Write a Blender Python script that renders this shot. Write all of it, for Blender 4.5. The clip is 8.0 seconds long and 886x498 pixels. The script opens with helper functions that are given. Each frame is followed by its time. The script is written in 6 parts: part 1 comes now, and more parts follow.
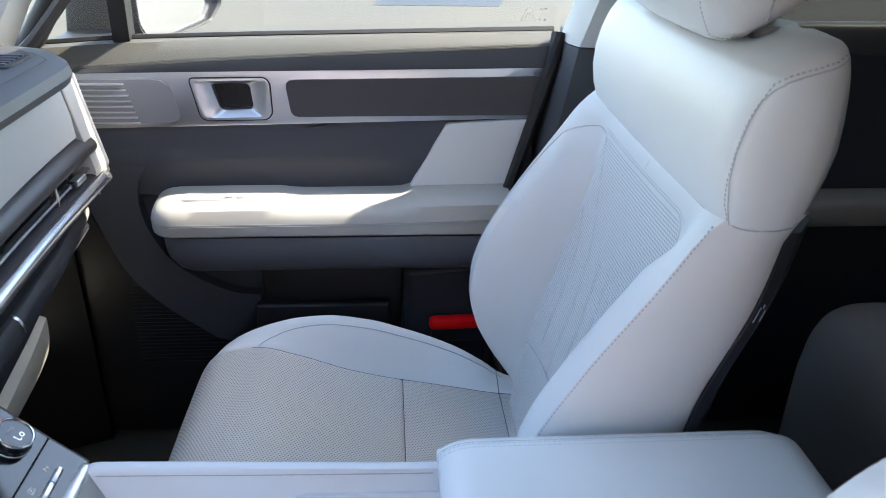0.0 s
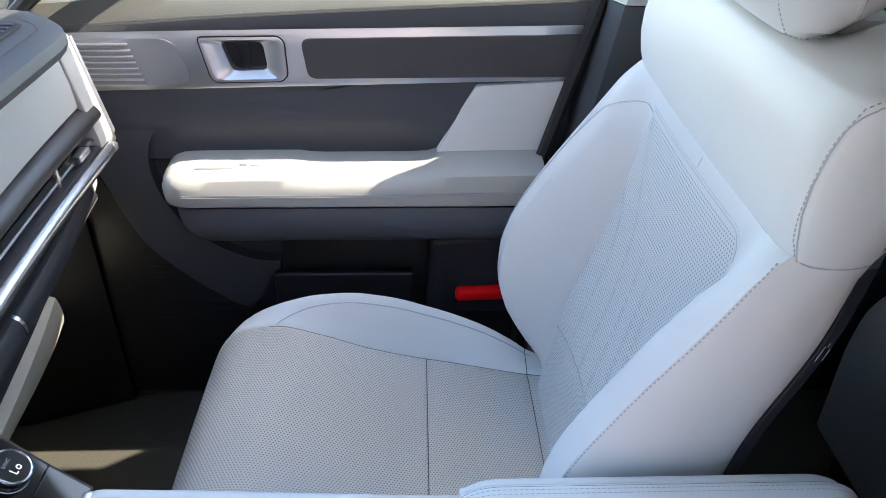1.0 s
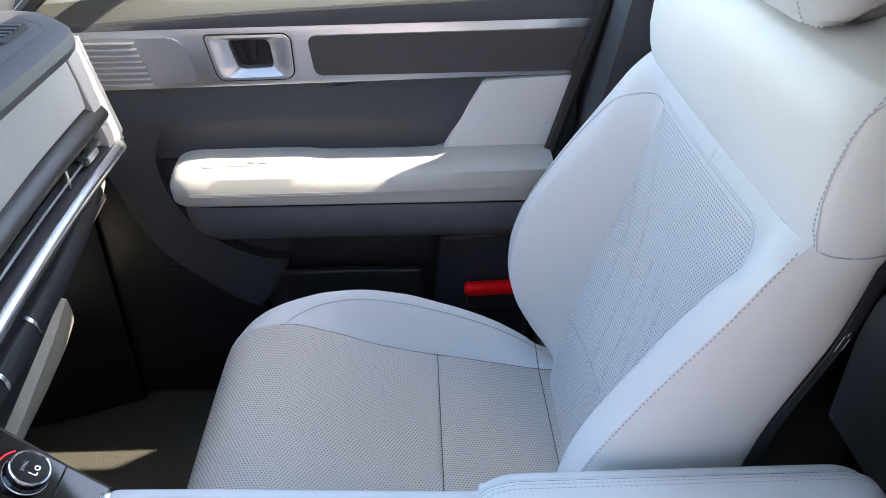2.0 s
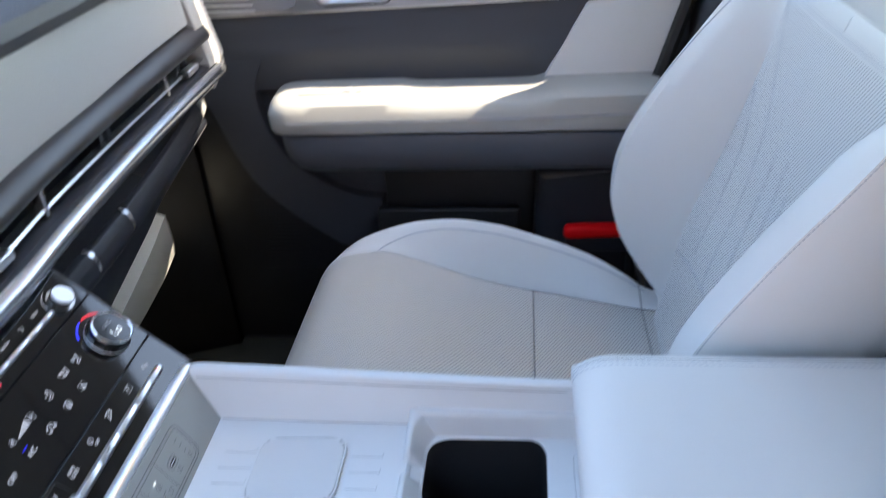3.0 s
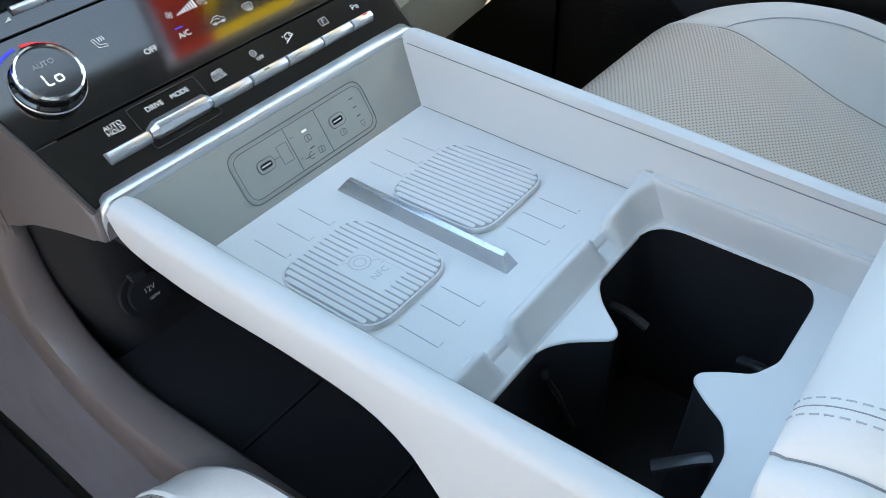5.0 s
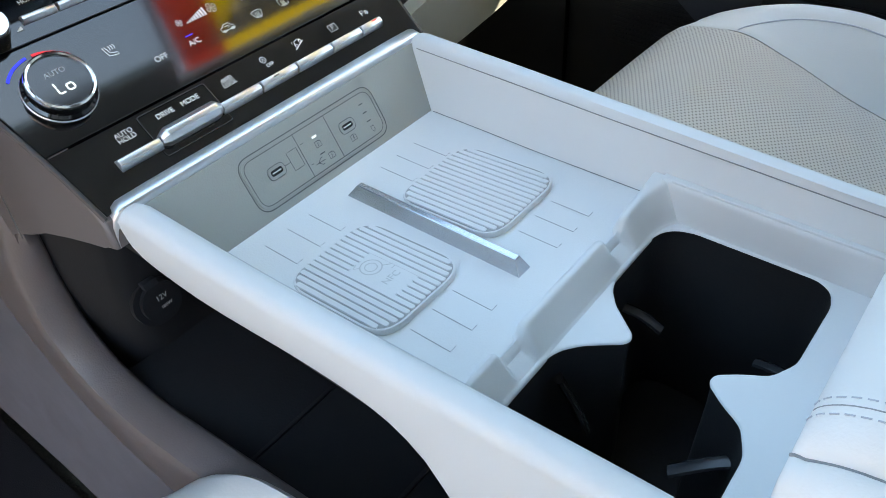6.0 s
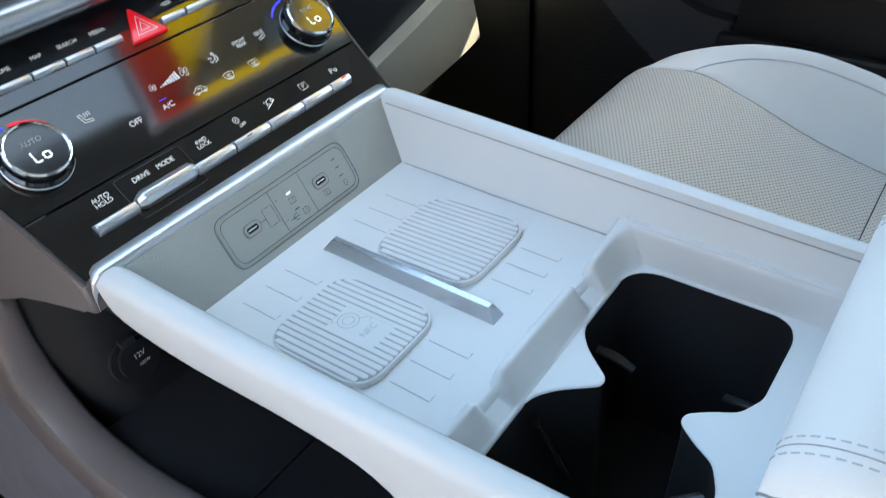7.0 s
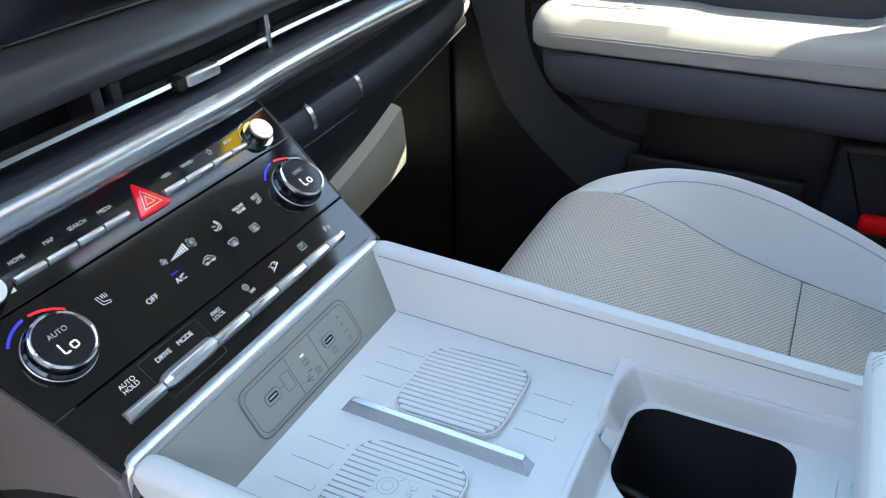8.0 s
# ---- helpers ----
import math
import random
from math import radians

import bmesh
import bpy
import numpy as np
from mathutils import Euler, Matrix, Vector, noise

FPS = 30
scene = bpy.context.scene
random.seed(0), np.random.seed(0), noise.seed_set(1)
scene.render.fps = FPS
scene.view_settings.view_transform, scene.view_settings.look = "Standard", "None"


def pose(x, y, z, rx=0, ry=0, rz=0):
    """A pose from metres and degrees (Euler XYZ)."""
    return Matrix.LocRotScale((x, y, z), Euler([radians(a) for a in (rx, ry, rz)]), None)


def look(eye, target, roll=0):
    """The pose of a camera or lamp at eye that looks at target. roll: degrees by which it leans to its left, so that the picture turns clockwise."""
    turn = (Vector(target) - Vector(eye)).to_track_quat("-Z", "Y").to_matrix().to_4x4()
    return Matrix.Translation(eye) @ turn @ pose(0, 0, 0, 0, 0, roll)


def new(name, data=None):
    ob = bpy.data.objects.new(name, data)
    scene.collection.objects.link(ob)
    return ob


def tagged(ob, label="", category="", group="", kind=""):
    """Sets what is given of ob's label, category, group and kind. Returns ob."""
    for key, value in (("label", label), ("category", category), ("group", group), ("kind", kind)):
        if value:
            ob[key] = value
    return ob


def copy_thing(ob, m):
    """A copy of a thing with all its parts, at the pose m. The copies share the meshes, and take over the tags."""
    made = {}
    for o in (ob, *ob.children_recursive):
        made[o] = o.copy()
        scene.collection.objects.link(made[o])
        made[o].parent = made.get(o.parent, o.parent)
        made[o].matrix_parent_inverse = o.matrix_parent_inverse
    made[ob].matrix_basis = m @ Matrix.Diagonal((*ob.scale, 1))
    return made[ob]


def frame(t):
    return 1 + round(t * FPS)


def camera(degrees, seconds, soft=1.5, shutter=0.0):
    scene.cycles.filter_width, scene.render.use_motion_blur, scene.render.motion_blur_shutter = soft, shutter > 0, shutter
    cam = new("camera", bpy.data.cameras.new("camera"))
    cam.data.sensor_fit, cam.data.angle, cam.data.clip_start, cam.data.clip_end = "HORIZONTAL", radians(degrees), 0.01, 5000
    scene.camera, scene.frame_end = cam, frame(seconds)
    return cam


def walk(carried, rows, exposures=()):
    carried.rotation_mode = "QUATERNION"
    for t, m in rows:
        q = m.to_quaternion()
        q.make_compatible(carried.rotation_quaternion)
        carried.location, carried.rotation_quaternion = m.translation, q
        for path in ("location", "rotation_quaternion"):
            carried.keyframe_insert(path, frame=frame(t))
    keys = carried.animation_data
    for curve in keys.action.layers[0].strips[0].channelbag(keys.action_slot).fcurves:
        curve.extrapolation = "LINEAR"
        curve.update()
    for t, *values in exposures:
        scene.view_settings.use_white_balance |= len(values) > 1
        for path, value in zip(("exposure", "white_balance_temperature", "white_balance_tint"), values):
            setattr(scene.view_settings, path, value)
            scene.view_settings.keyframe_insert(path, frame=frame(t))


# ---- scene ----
from mathutils.bvhtree import BVHTree

cam = camera(60.0, 8.0, soft=0.75, shutter=0.3)
PATH = [
    (0, (0.115, -0.468, 1.054), (0.255, 1.326, 0.182), 1.2),
    (0.5, (0.127, -0.405, 1.115), (0.187, 1.325, 0.115), 0.9),
    (1, (0.124, -0.353, 1.106), (0.186, 1.331, 0.029), 0.7),
    (2.5, (0.108, -0.351, 1.102), (0.135, 1.328, 0.016), -1.4),
    (2.6, (0.111, -0.368, 1.087), (0.113, 1.333, 0.034), -2.0),
    (2.8, (0.115, -0.381, 1.032), (0.009, 1.340, 0.019), -3.4),
    (3, (0.119, -0.378, 0.972), (-0.088, 1.314, -0.073), -3.7),
    (3.2, (0.119, -0.370, 0.920), (-0.216, 1.262, -0.188), -3.3),
    (3.3, (0.1145, -0.359, 0.896), (-0.279, 1.240, -0.239), -3.1),
    (3.5, (0.114, -0.341, 0.867), (-0.412, 1.170, -0.334), -2.6),
    (3.8, (0.117, -0.320, 0.829), (-0.570, 1.055, -0.450), -1.7),
    (4, (0.131, -0.291, 0.813), (-0.633, 1.003, -0.506), -1.3),
    (4.5, (0.157, -0.260, 0.795), (-0.742, 0.916, -0.549), -1.9),
    (5, (0.166, -0.256, 0.789), (-0.788, 0.884, -0.549), -2.6),
    (6.5, (0.166, -0.256, 0.785), (-0.822, 0.896, -0.518), -4.1),
    (7, (0.169, -0.258, 0.799), (-0.799, 0.966, -0.452), -4.3),
    (7.2, (0.164, -0.261, 0.814), (-0.784, 1.012, -0.402), -3.9),
    (7.5, (0.143, -0.259, 0.836), (-0.778, 1.088, -0.32), -4.1),
    (7.7, (0.117, -0.275, 0.844), (-0.742, 1.147, -0.271), -2.8),
    (8, (0.1, -0.295, 0.846), (-0.681, 1.208, -0.217), -1.6),
]
walk(cam, [(t, look(eye, target, roll)) for t, eye, target, roll in PATH], [(0.0, 3.27, 7050, 9), (0.5, 3.38, 7150, 10), (1.0, 3.42, 7250, 10), (2.5, 3.44, 7350, 11), (3.0, 3.33, 7350, 11), (3.4, 3.28, 7700, 8), (4.0, 3.45, 7900, 0), (5.0, 3.47, 7950, 0), (6.5, 3.47, 7950, 0), (7.5, 3.52, 7750, 1), (8.0, 3.44, 7450, 2)])

# World: clear sky, sun from behind and the passenger's side
SUN_DIR = Vector((0.84, 0.10, 1.0)).normalized()
world = bpy.data.worlds.new("sky")
scene.world = world
world.use_nodes = True
wn = world.node_tree
sky = wn.nodes.new("ShaderNodeTexSky")
sky.sky_type = "NISHITA"
sky.sun_disc = False
sky.sun_elevation = math.asin(SUN_DIR.z)
sky.sun_rotation = math.atan2(SUN_DIR.x, SUN_DIR.y)
wn.links.new(sky.outputs[0], wn.nodes["Background"].inputs[0])
wn.nodes["Background"].inputs[1].default_value = 0.15
sun = new("sun", bpy.data.lights.new("sun", "SUN"))
sun.data.energy = 1.55
sun.data.angle = radians(0.5)
sun.data.color = (1.0, 0.95, 0.86)
sun.matrix_world = look((0, 0, 0), -SUN_DIR)


# ---------------------------------------------------------------- materials
def material(name, base, rough=0.5, metal=0.0, grain=0.0, grain_scale=400.0, stain=0.0, stain_scale=8.0,
             coat=0.0, spec=0.5, emit=None, aniso=None):
    m = bpy.data.materials.new(name)
    m.use_nodes = True
    nt = m.node_tree
    b = nt.nodes["Principled BSDF"]
    b.inputs["Base Color"].default_value = (*base, 1)
    b.inputs["Roughness"].default_value = rough
    b.inputs["Metallic"].default_value = metal
    b.inputs["Coat Weight"].default_value = coat
    b.inputs["Coat Roughness"].default_value = 0.08
    b.inputs["Specular IOR Level"].default_value = spec
    tc = nt.nodes.new("ShaderNodeTexCoord")
    vec = tc.outputs["Object"]
    if aniso:
        mp = nt.nodes.new("ShaderNodeMapping")
        mp.inputs["Scale"].default_value = aniso
        nt.links.new(vec, mp.inputs[0])
        vec = mp.outputs[0]
    if stain:
        n = nt.nodes.new("ShaderNodeTexNoise")
        n.inputs["Scale"].default_value = stain_scale
        n.inputs["Detail"].default_value = 6
        nt.links.new(tc.outputs["Object"], n.inputs["Vector"])
        r = nt.nodes.new("ShaderNodeMapRange")
        r.inputs[1].default_value, r.inputs[2].default_value = 0.3, 0.7
        r.inputs[3].default_value, r.inputs[4].default_value = 1 - stain, 1 + stain
        nt.links.new(n.outputs[0], r.inputs[0])
        mx = nt.nodes.new("ShaderNodeVectorMath")
        mx.operation = "SCALE"
        mx.inputs[0].default_value = base
        nt.links.new(r.outputs[0], mx.inputs["Scale"])
        nt.links.new(mx.outputs[0], b.inputs["Base Color"])
        r2 = nt.nodes.new("ShaderNodeMapRange")
        r2.inputs[1].default_value, r2.inputs[2].default_value = 0.3, 0.7
        r2.inputs[3].default_value, r2.inputs[4].default_value = max(0.02, rough - 0.06), min(1, rough + 0.06)
        nt.links.new(n.outputs[0], r2.inputs[0])
        nt.links.new(r2.outputs[0], b.inputs["Roughness"])
    if grain:
        n = nt.nodes.new("ShaderNodeTexNoise")
        n.inputs["Scale"].default_value = grain_scale
        n.inputs["Detail"].default_value = 3
        nt.links.new(vec, n.inputs["Vector"])
        bp = nt.nodes.new("ShaderNodeBump")
        bp.inputs["Strength"].default_value = grain
        bp.inputs["Distance"].default_value = 0.001
        nt.links.new(n.outputs[0], bp.inputs["Height"])
        nt.links.new(bp.outputs[0], b.inputs["Normal"])
    if emit:
        b.inputs["Emission Color"].default_value = (*emit[0], 1)
        b.inputs["Emission Strength"].default_value = emit[1]
    return m


def perforated(name, base, hole, axes, pitch=0.0046, rough=0.5, corner=None):
    """Leather with a staggered grid of small punched holes in the plane of two of its axes;
    corner (u, v, radius) rounds off the punched field at its low-u, high-v corner."""
    m = material(name, base, rough, grain=0.25, grain_scale=500)
    nt = m.node_tree
    b = nt.nodes["Principled BSDF"]
    tc = nt.nodes.new("ShaderNodeTexCoord")
    sep = nt.nodes.new("ShaderNodeSeparateXYZ")
    nt.links.new(tc.outputs["Object"], sep.inputs[0])

    def op(kind, a, c=None):
        n = nt.nodes.new("ShaderNodeMath")
        n.operation = kind
        for i, v in enumerate((a, c)):
            if v is None:
                continue
            if isinstance(v, (int, float)):
                n.inputs[i].default_value = v
            else:
                nt.links.new(v, n.inputs[i])
        return n.outputs[0]

    u = op("DIVIDE", sep.outputs[axes[0]], pitch)
    v = op("DIVIDE", sep.outputs[axes[1]], pitch * 0.866)
    row = op("FLOOR", v)
    shift = op("MULTIPLY", op("MODULO", op("ADD", row, 1000.0), 2.0), 0.5)
    fu = op("SUBTRACT", op("FRACT", op("ADD", op("ADD", u, shift), 500.0)), 0.5)
    fv = op("MULTIPLY", op("SUBTRACT", op("FRACT", op("ADD", v, 500.0)), 0.5), 0.866)
    d = op("SQRT", op("ADD", op("MULTIPLY", fu, fu), op("MULTIPLY", fv, fv)))
    r = nt.nodes.new("ShaderNodeMapRange")
    r.inputs[1].default_value, r.inputs[2].default_value = 0.15, 0.27
    r.interpolation_type = "SMOOTHSTEP"
    nt.links.new(d, r.inputs[0])
    mix = nt.nodes.new("ShaderNodeMix")
    mix.data_type = "RGBA"
    mix.inputs[6].default_value = (*hole, 1)
    mix.inputs[7].default_value = (*base, 1)
    field = r.outputs[0]
    if corner:
        cu = op("MAXIMUM", op("SUBTRACT", corner[0], sep.outputs[axes[0]]), 0.0)
        cv = op("MAXIMUM", op("SUBTRACT", sep.outputs[axes[1]], corner[1]), 0.0)
        away = op("SQRT", op("ADD", op("MULTIPLY", cu, cu), op("MULTIPLY", cv, cv)))
        field = op("MAXIMUM", field, op("GREATER_THAN", away, corner[2]))
    nt.links.new(field, mix.inputs[0])
    nt.links.new(mix.outputs[2], b.inputs["Base Color"])
    bp = nt.nodes.new("ShaderNodeBump")
    bp.inputs["Strength"].default_value = 0.5
    bp.inputs["Distance"].default_value = 0.0012
    nt.links.new(field, bp.inputs["Height"])
    nt.links.new(bp.outputs[0], b.inputs["Normal"])
    return m


def clear_glass(name, tint=(1, 1, 1)):
    m = bpy.data.materials.new(name)
    m.use_nodes = True
    nt = m.node_tree
    nt.nodes.remove(nt.nodes["Principled BSDF"])
    t = nt.nodes.new("ShaderNodeBsdfTransparent")
    t.inputs[0].default_value = (*tint, 1)
    g = nt.nodes.new("ShaderNodeBsdfGlossy")
    g.inputs["Roughness"].default_value = 0.02
    f = nt.nodes.new("ShaderNodeFresnel")
    f.inputs[0].default_value = 1.45
    mx = nt.nodes.new("ShaderNodeMixShader")
    nt.links.new(f.outputs[0], mx.inputs[0])
    nt.links.new(t.outputs[0], mx.inputs[1])
    nt.links.new(g.outputs[0], mx.inputs[2])
    nt.links.new(mx.outputs[0], nt.nodes["Material Output"].inputs[0])
    return m


M = {
    "leather": material("light_grey_leather", (0.75, 0.752, 0.742), 0.42, grain=0.14, grain_scale=650, stain=0.025, stain_scale=5),
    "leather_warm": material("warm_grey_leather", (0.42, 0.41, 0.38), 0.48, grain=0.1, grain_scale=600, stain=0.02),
    "perf_seat": perforated("perforated_seat_leather", (0.60, 0.575, 0.54), (0.20, 0.19, 0.175), (0, 1), pitch=0.0042),
    "perf_back": perforated("perforated_back_leather", (0.735, 0.737, 0.73), (0.27, 0.27, 0.28), (1, 2), pitch=0.0044, corner=(0.2345, 0.7275, 0.0205)),
    "thread": material("grey_thread", (0.46, 0.48, 0.52), 0.8),
    "thread_pale": material("pale_thread", (0.55, 0.56, 0.58), 0.8),
    "thread_tone": material("tone_thread", (0.66, 0.66, 0.67), 0.8),
    "seam": material("seam_shadow_fabric", (0.12, 0.12, 0.125), 0.9),
    "console": material("light_grey_console_plastic", (0.66, 0.67, 0.67), 0.48, grain=0.08, grain_scale=900, stain=0.015),
    "mat": material("pale_rubber_tray", (0.68, 0.685, 0.68), 0.5, grain=0.2, grain_scale=900, stain=0.02),
    # Pale console plastic darkened in colour: stands in for shade on the rear-facing wall.
    "port_wall": material("shade_grey_plastic", (0.345, 0.35, 0.32), 0.5, grain=0.2, grain_scale=900, stain=0.02),
    "line": material("dark_grey_print", (0.13, 0.132, 0.135), 0.6),
    "groove": material("grey_groove", (0.14, 0.145, 0.15), 0.7),
    "silver": material("satin_silver", (0.70, 0.71, 0.73), 0.30, 0.9),
    "bar_metal": material("satin_steel", (0.60, 0.61, 0.64), 0.24, 0.95, stain=0.03),
    "brushed": material("brushed_aluminium", (0.62, 0.63, 0.66), 0.34, 0.9, grain=0.12, grain_scale=300, aniso=(0.02, 1, 1), stain=0.04),
    "strip_metal": material("satin_dark_silver", (0.52, 0.53, 0.55), 0.27, 0.9),
    "chrome": material("bright_chrome", (0.85, 0.85, 0.86), 0.12, 1.0),
    "gunmetal": material("dark_satin_metal", (0.06, 0.056, 0.057), 0.42, 0.5, grain=0.04, grain_scale=400, stain=0.02),
    "piano": material("gloss_black_panel", (0.004, 0.004, 0.005), 0.06, coat=0.38, spec=0.5),
    "black": material("black_plastic", (0.0075, 0.0085, 0.0115), 0.5, grain=0.3, grain_scale=700, stain=0.1),
    "black_soft": material("black_soft_plastic", (0.018, 0.020, 0.027), 0.55, grain=0.35, grain_scale=600, stain=0.08),
    "door_dark": material("charcoal_door_plastic", (0.046, 0.051, 0.064), 0.55, grain=0.35, grain_scale=550, stain=0.08),
    "door_grey": material("charcoal_soft_trim", (0.078, 0.085, 0.103), 0.55, grain=0.35, grain_scale=550, stain=0.08),
    "insert": material("woven_charcoal_insert", (0.066, 0.060, 0.063), 0.7, grain=0.5, grain_scale=900, stain=0.05),
    "sill": material("olive_grey_leather", (0.090, 0.092, 0.084), 0.5, grain=0.35, grain_scale=420, stain=0.03),
    "dash_top": material("slate_soft_dash", (0.06, 0.063, 0.071), 0.55, grain=0.4, grain_scale=500, stain=0.05),
    "dash_pad": material("pale_grey_dash_pad", (0.45, 0.44, 0.415), 0.5, grain=0.3, grain_scale=450, stain=0.02),
    "brown": material("mauve_grey_plastic", (0.155, 0.133, 0.132), 0.42, grain=0.25, grain_scale=700, stain=0.05),
    "brown_dark": material("dark_mauve_plastic", (0.06, 0.055, 0.058), 0.5, grain=0.25, grain_scale=700, stain=0.05),
    "carpet": material("black_carpet", (0.056, 0.053, 0.042), 0.95, grain=1.0, grain_scale=500, stain=0.55, stain_scale=380),
    "kick": material("grey_carpet_side", (0.135, 0.135, 0.16), 0.95, grain=1.0, grain_scale=900, stain=0.12, stain_scale=25),
    "cavity": material("matt_black_bin", (0.0055, 0.0065, 0.009), 0.75, grain=0.2, grain_scale=600, stain=0.1),
    "red": material("red_reflector", (0.98, 0.006, 0.010), 0.45, spec=0.15),
    "white_print": material("white_backlit_print", (0.50, 0.52, 0.55), 0.5, emit=((0.85, 0.9, 1.0), 0.035)),
    "lcd": material("white_display_digits", (0.5, 0.55, 0.6), 0.4, emit=((0.75, 0.88, 1.0), 0.13)),
    "blue_arc": material("blue_indicator_light", (0.01, 0.02, 0.5), 0.4, emit=((0.004, 0.012, 1.0), 0.17)),
    "red_arc": material("red_indicator_light", (0.5, 0.01, 0.02), 0.4, emit=((1.0, 0.006, 0.02), 0.09)),
    "hazard": material("red_hazard_lens", (0.65, 0.012, 0.03), 0.15, coat=0.4, emit=((1.0, 0.01, 0.03), 0.03)),
    "headliner": material("pale_headliner_cloth", (0.62, 0.62, 0.61), 0.9, grain=0.6, grain_scale=700, stain=0.03),
    "pillar": material("pale_pillar_trim", (0.62, 0.62, 0.60), 0.6, grain=0.4, grain_scale=600, stain=0.02),
    "body": material("dark_grey_car_paint", (0.05, 0.052, 0.055), 0.25, coat=0.8),
    "rubber": material("black_rubber_seal", (0.014, 0.014, 0.015), 0.6),
    "mirror": material("mirror_glass", (0.9, 0.9, 0.9), 0.01, 1.0),
    "tinted": clear_glass("privacy_glass", (0.10, 0.105, 0.10)),
    "fin_metal": material("blue_grey_metal", (0.34, 0.35, 0.38), 0.42, 0.8, grain=0.08, grain_scale=300, aniso=(0.02, 1, 1), stain=0.03),
    "black_gloss": material("black_sprung_plastic", (0.028, 0.029, 0.033), 0.26),
    "dim_print": material("grey_print", (0.62, 0.63, 0.65), 0.5),
    "knob_print": material("grey_knob_print", (0.30, 0.31, 0.33), 0.5, emit=((0.85, 0.9, 1.0), 0.01)),
    "recess_edge": material("grey_recess_edge", (0.055, 0.058, 0.062), 0.3),
    "bed": material("shaded_groove_bed", (0.34, 0.345, 0.34), 0.6),
    "relief": material("pale_relief", (0.50, 0.505, 0.50), 0.5),
    "housing": material("dark_mirror_plastic", (0.025, 0.026, 0.028), 0.45, grain=0.2, grain_scale=400, stain=0.05),
    "windscreen": clear_glass("windscreen_glass", (0.84, 0.90, 0.91)),
    "arm_plastic": material("olive_mirror_plastic", (0.035, 0.035, 0.032), 0.5, grain=0.2, grain_scale=400, stain=0.05),
    "glass": clear_glass("window_glass", (0.82, 0.84, 0.82)),
    "ground": material("pale_concrete_lot", (0.078, 0.069, 0.051), 0.9, grain=0.5, grain_scale=60, stain=0.08, stain_scale=0.6),
    # Dash pad colour raised, in place of the light falling on the knee panel.
    "knee": material("lightened_knee_plastic", (0.66, 0.65, 0.58), 0.45, grain=0.3, grain_scale=450, stain=0.02),
    "bounce_wall": material("rose_bounce_wall", (0.70, 0.515, 0.455), 0.9, grain=0.5, grain_scale=40, stain=0.08, stain_scale=1.5),
    "soft_groove": material("soft_grey_groove", (0.27, 0.275, 0.285), 0.7),
    "screen": material("dark_display_glass", (0.012, 0.013, 0.016), 0.12, coat=0.3),
    # Seat leather with the rear cabin's shade put into its colour.
    "rear_leather": material("shade_darkened_leather", (0.30, 0.30, 0.30), 0.5, grain=0.35, grain_scale=420, stain=0.03),
}


# ---------------------------------------------------------------- mesh helpers
def finish(bm, name, mat, smooth=True):
    bmesh.ops.recalc_face_normals(bm, faces=bm.faces)
    me = bpy.data.meshes.new(name)
    for f in bm.faces:
        f.smooth = smooth
    bm.to_mesh(me)
    bm.free()
    me.materials.append(M[mat] if isinstance(mat, str) else mat)
    if smooth:
        me.set_sharp_from_angle(angle=radians(38))
    return me


def thing(name, label, category, group="", kind="", at=(0, 0, 0)):
    ob = new(name)
    ob.location = at
    return tagged(ob, label, category, group, kind)


def solid(name, bm, mat, label, category="", kind="structure", smooth=True):
    return tagged(new(name, finish(bm, name, mat, smooth)), label, category, "", kind)


def box(lo, hi, r=0.0, seg=2, bm=None, m=None):
    """A box between two corners, with its edges rounded by r."""
    own = bmesh.new()
    lo, hi = Vector(lo), Vector(hi)
    bmesh.ops.create_cube(own, size=1.0, matrix=Matrix.Translation((lo + hi) / 2) @ Matrix.Diagonal((*(hi - lo), 1)))
    if r:
        bmesh.ops.bevel(own, geom=own.edges[:], offset=r, segments=seg, profile=0.5, affect="EDGES")
    if m:
        bmesh.ops.transform(own, matrix=m, verts=own.verts)
    return join(bm, own)


def join(bm, own):
    if bm is None:
        return own
    me = bpy.data.meshes.new("tmp")
    own.to_mesh(me)
    own.free()
    bm.from_mesh(me)
    bpy.data.meshes.remove(me)
    return bm


def slab(outline, thick, m=None, r=0.0, seg=2, bm=None, both=False):
    """A flat outline in x and y, raised from z = 0 to z = thick, its upper edge rounded by r."""
    own = bmesh.new()
    low = [own.verts.new((x, y, 0)) for x, y in outline]
    top = [own.verts.new((x, y, thick)) for x, y in outline]
    n = len(low)
    own.faces.new(low[::-1])
    cap = own.faces.new(top)
    for i in range(n):
        own.faces.new((low[i], low[(i + 1) % n], top[(i + 1) % n], top[i]))
    if r:
        edges = list(cap.edges)
        if both:
            edges += [e for e in own.edges if e.verts[0].co.z == 0 and e.verts[1].co.z == 0]
        bmesh.ops.bevel(own, geom=edges, offset=r, segments=seg, profile=0.5, affect="EDGES")
    bmesh.ops.triangulate(own, faces=[f for f in own.faces if len(f.verts) > 4])
    if m:
        bmesh.ops.transform(own, matrix=m, verts=own.verts)
    return join(bm, own)


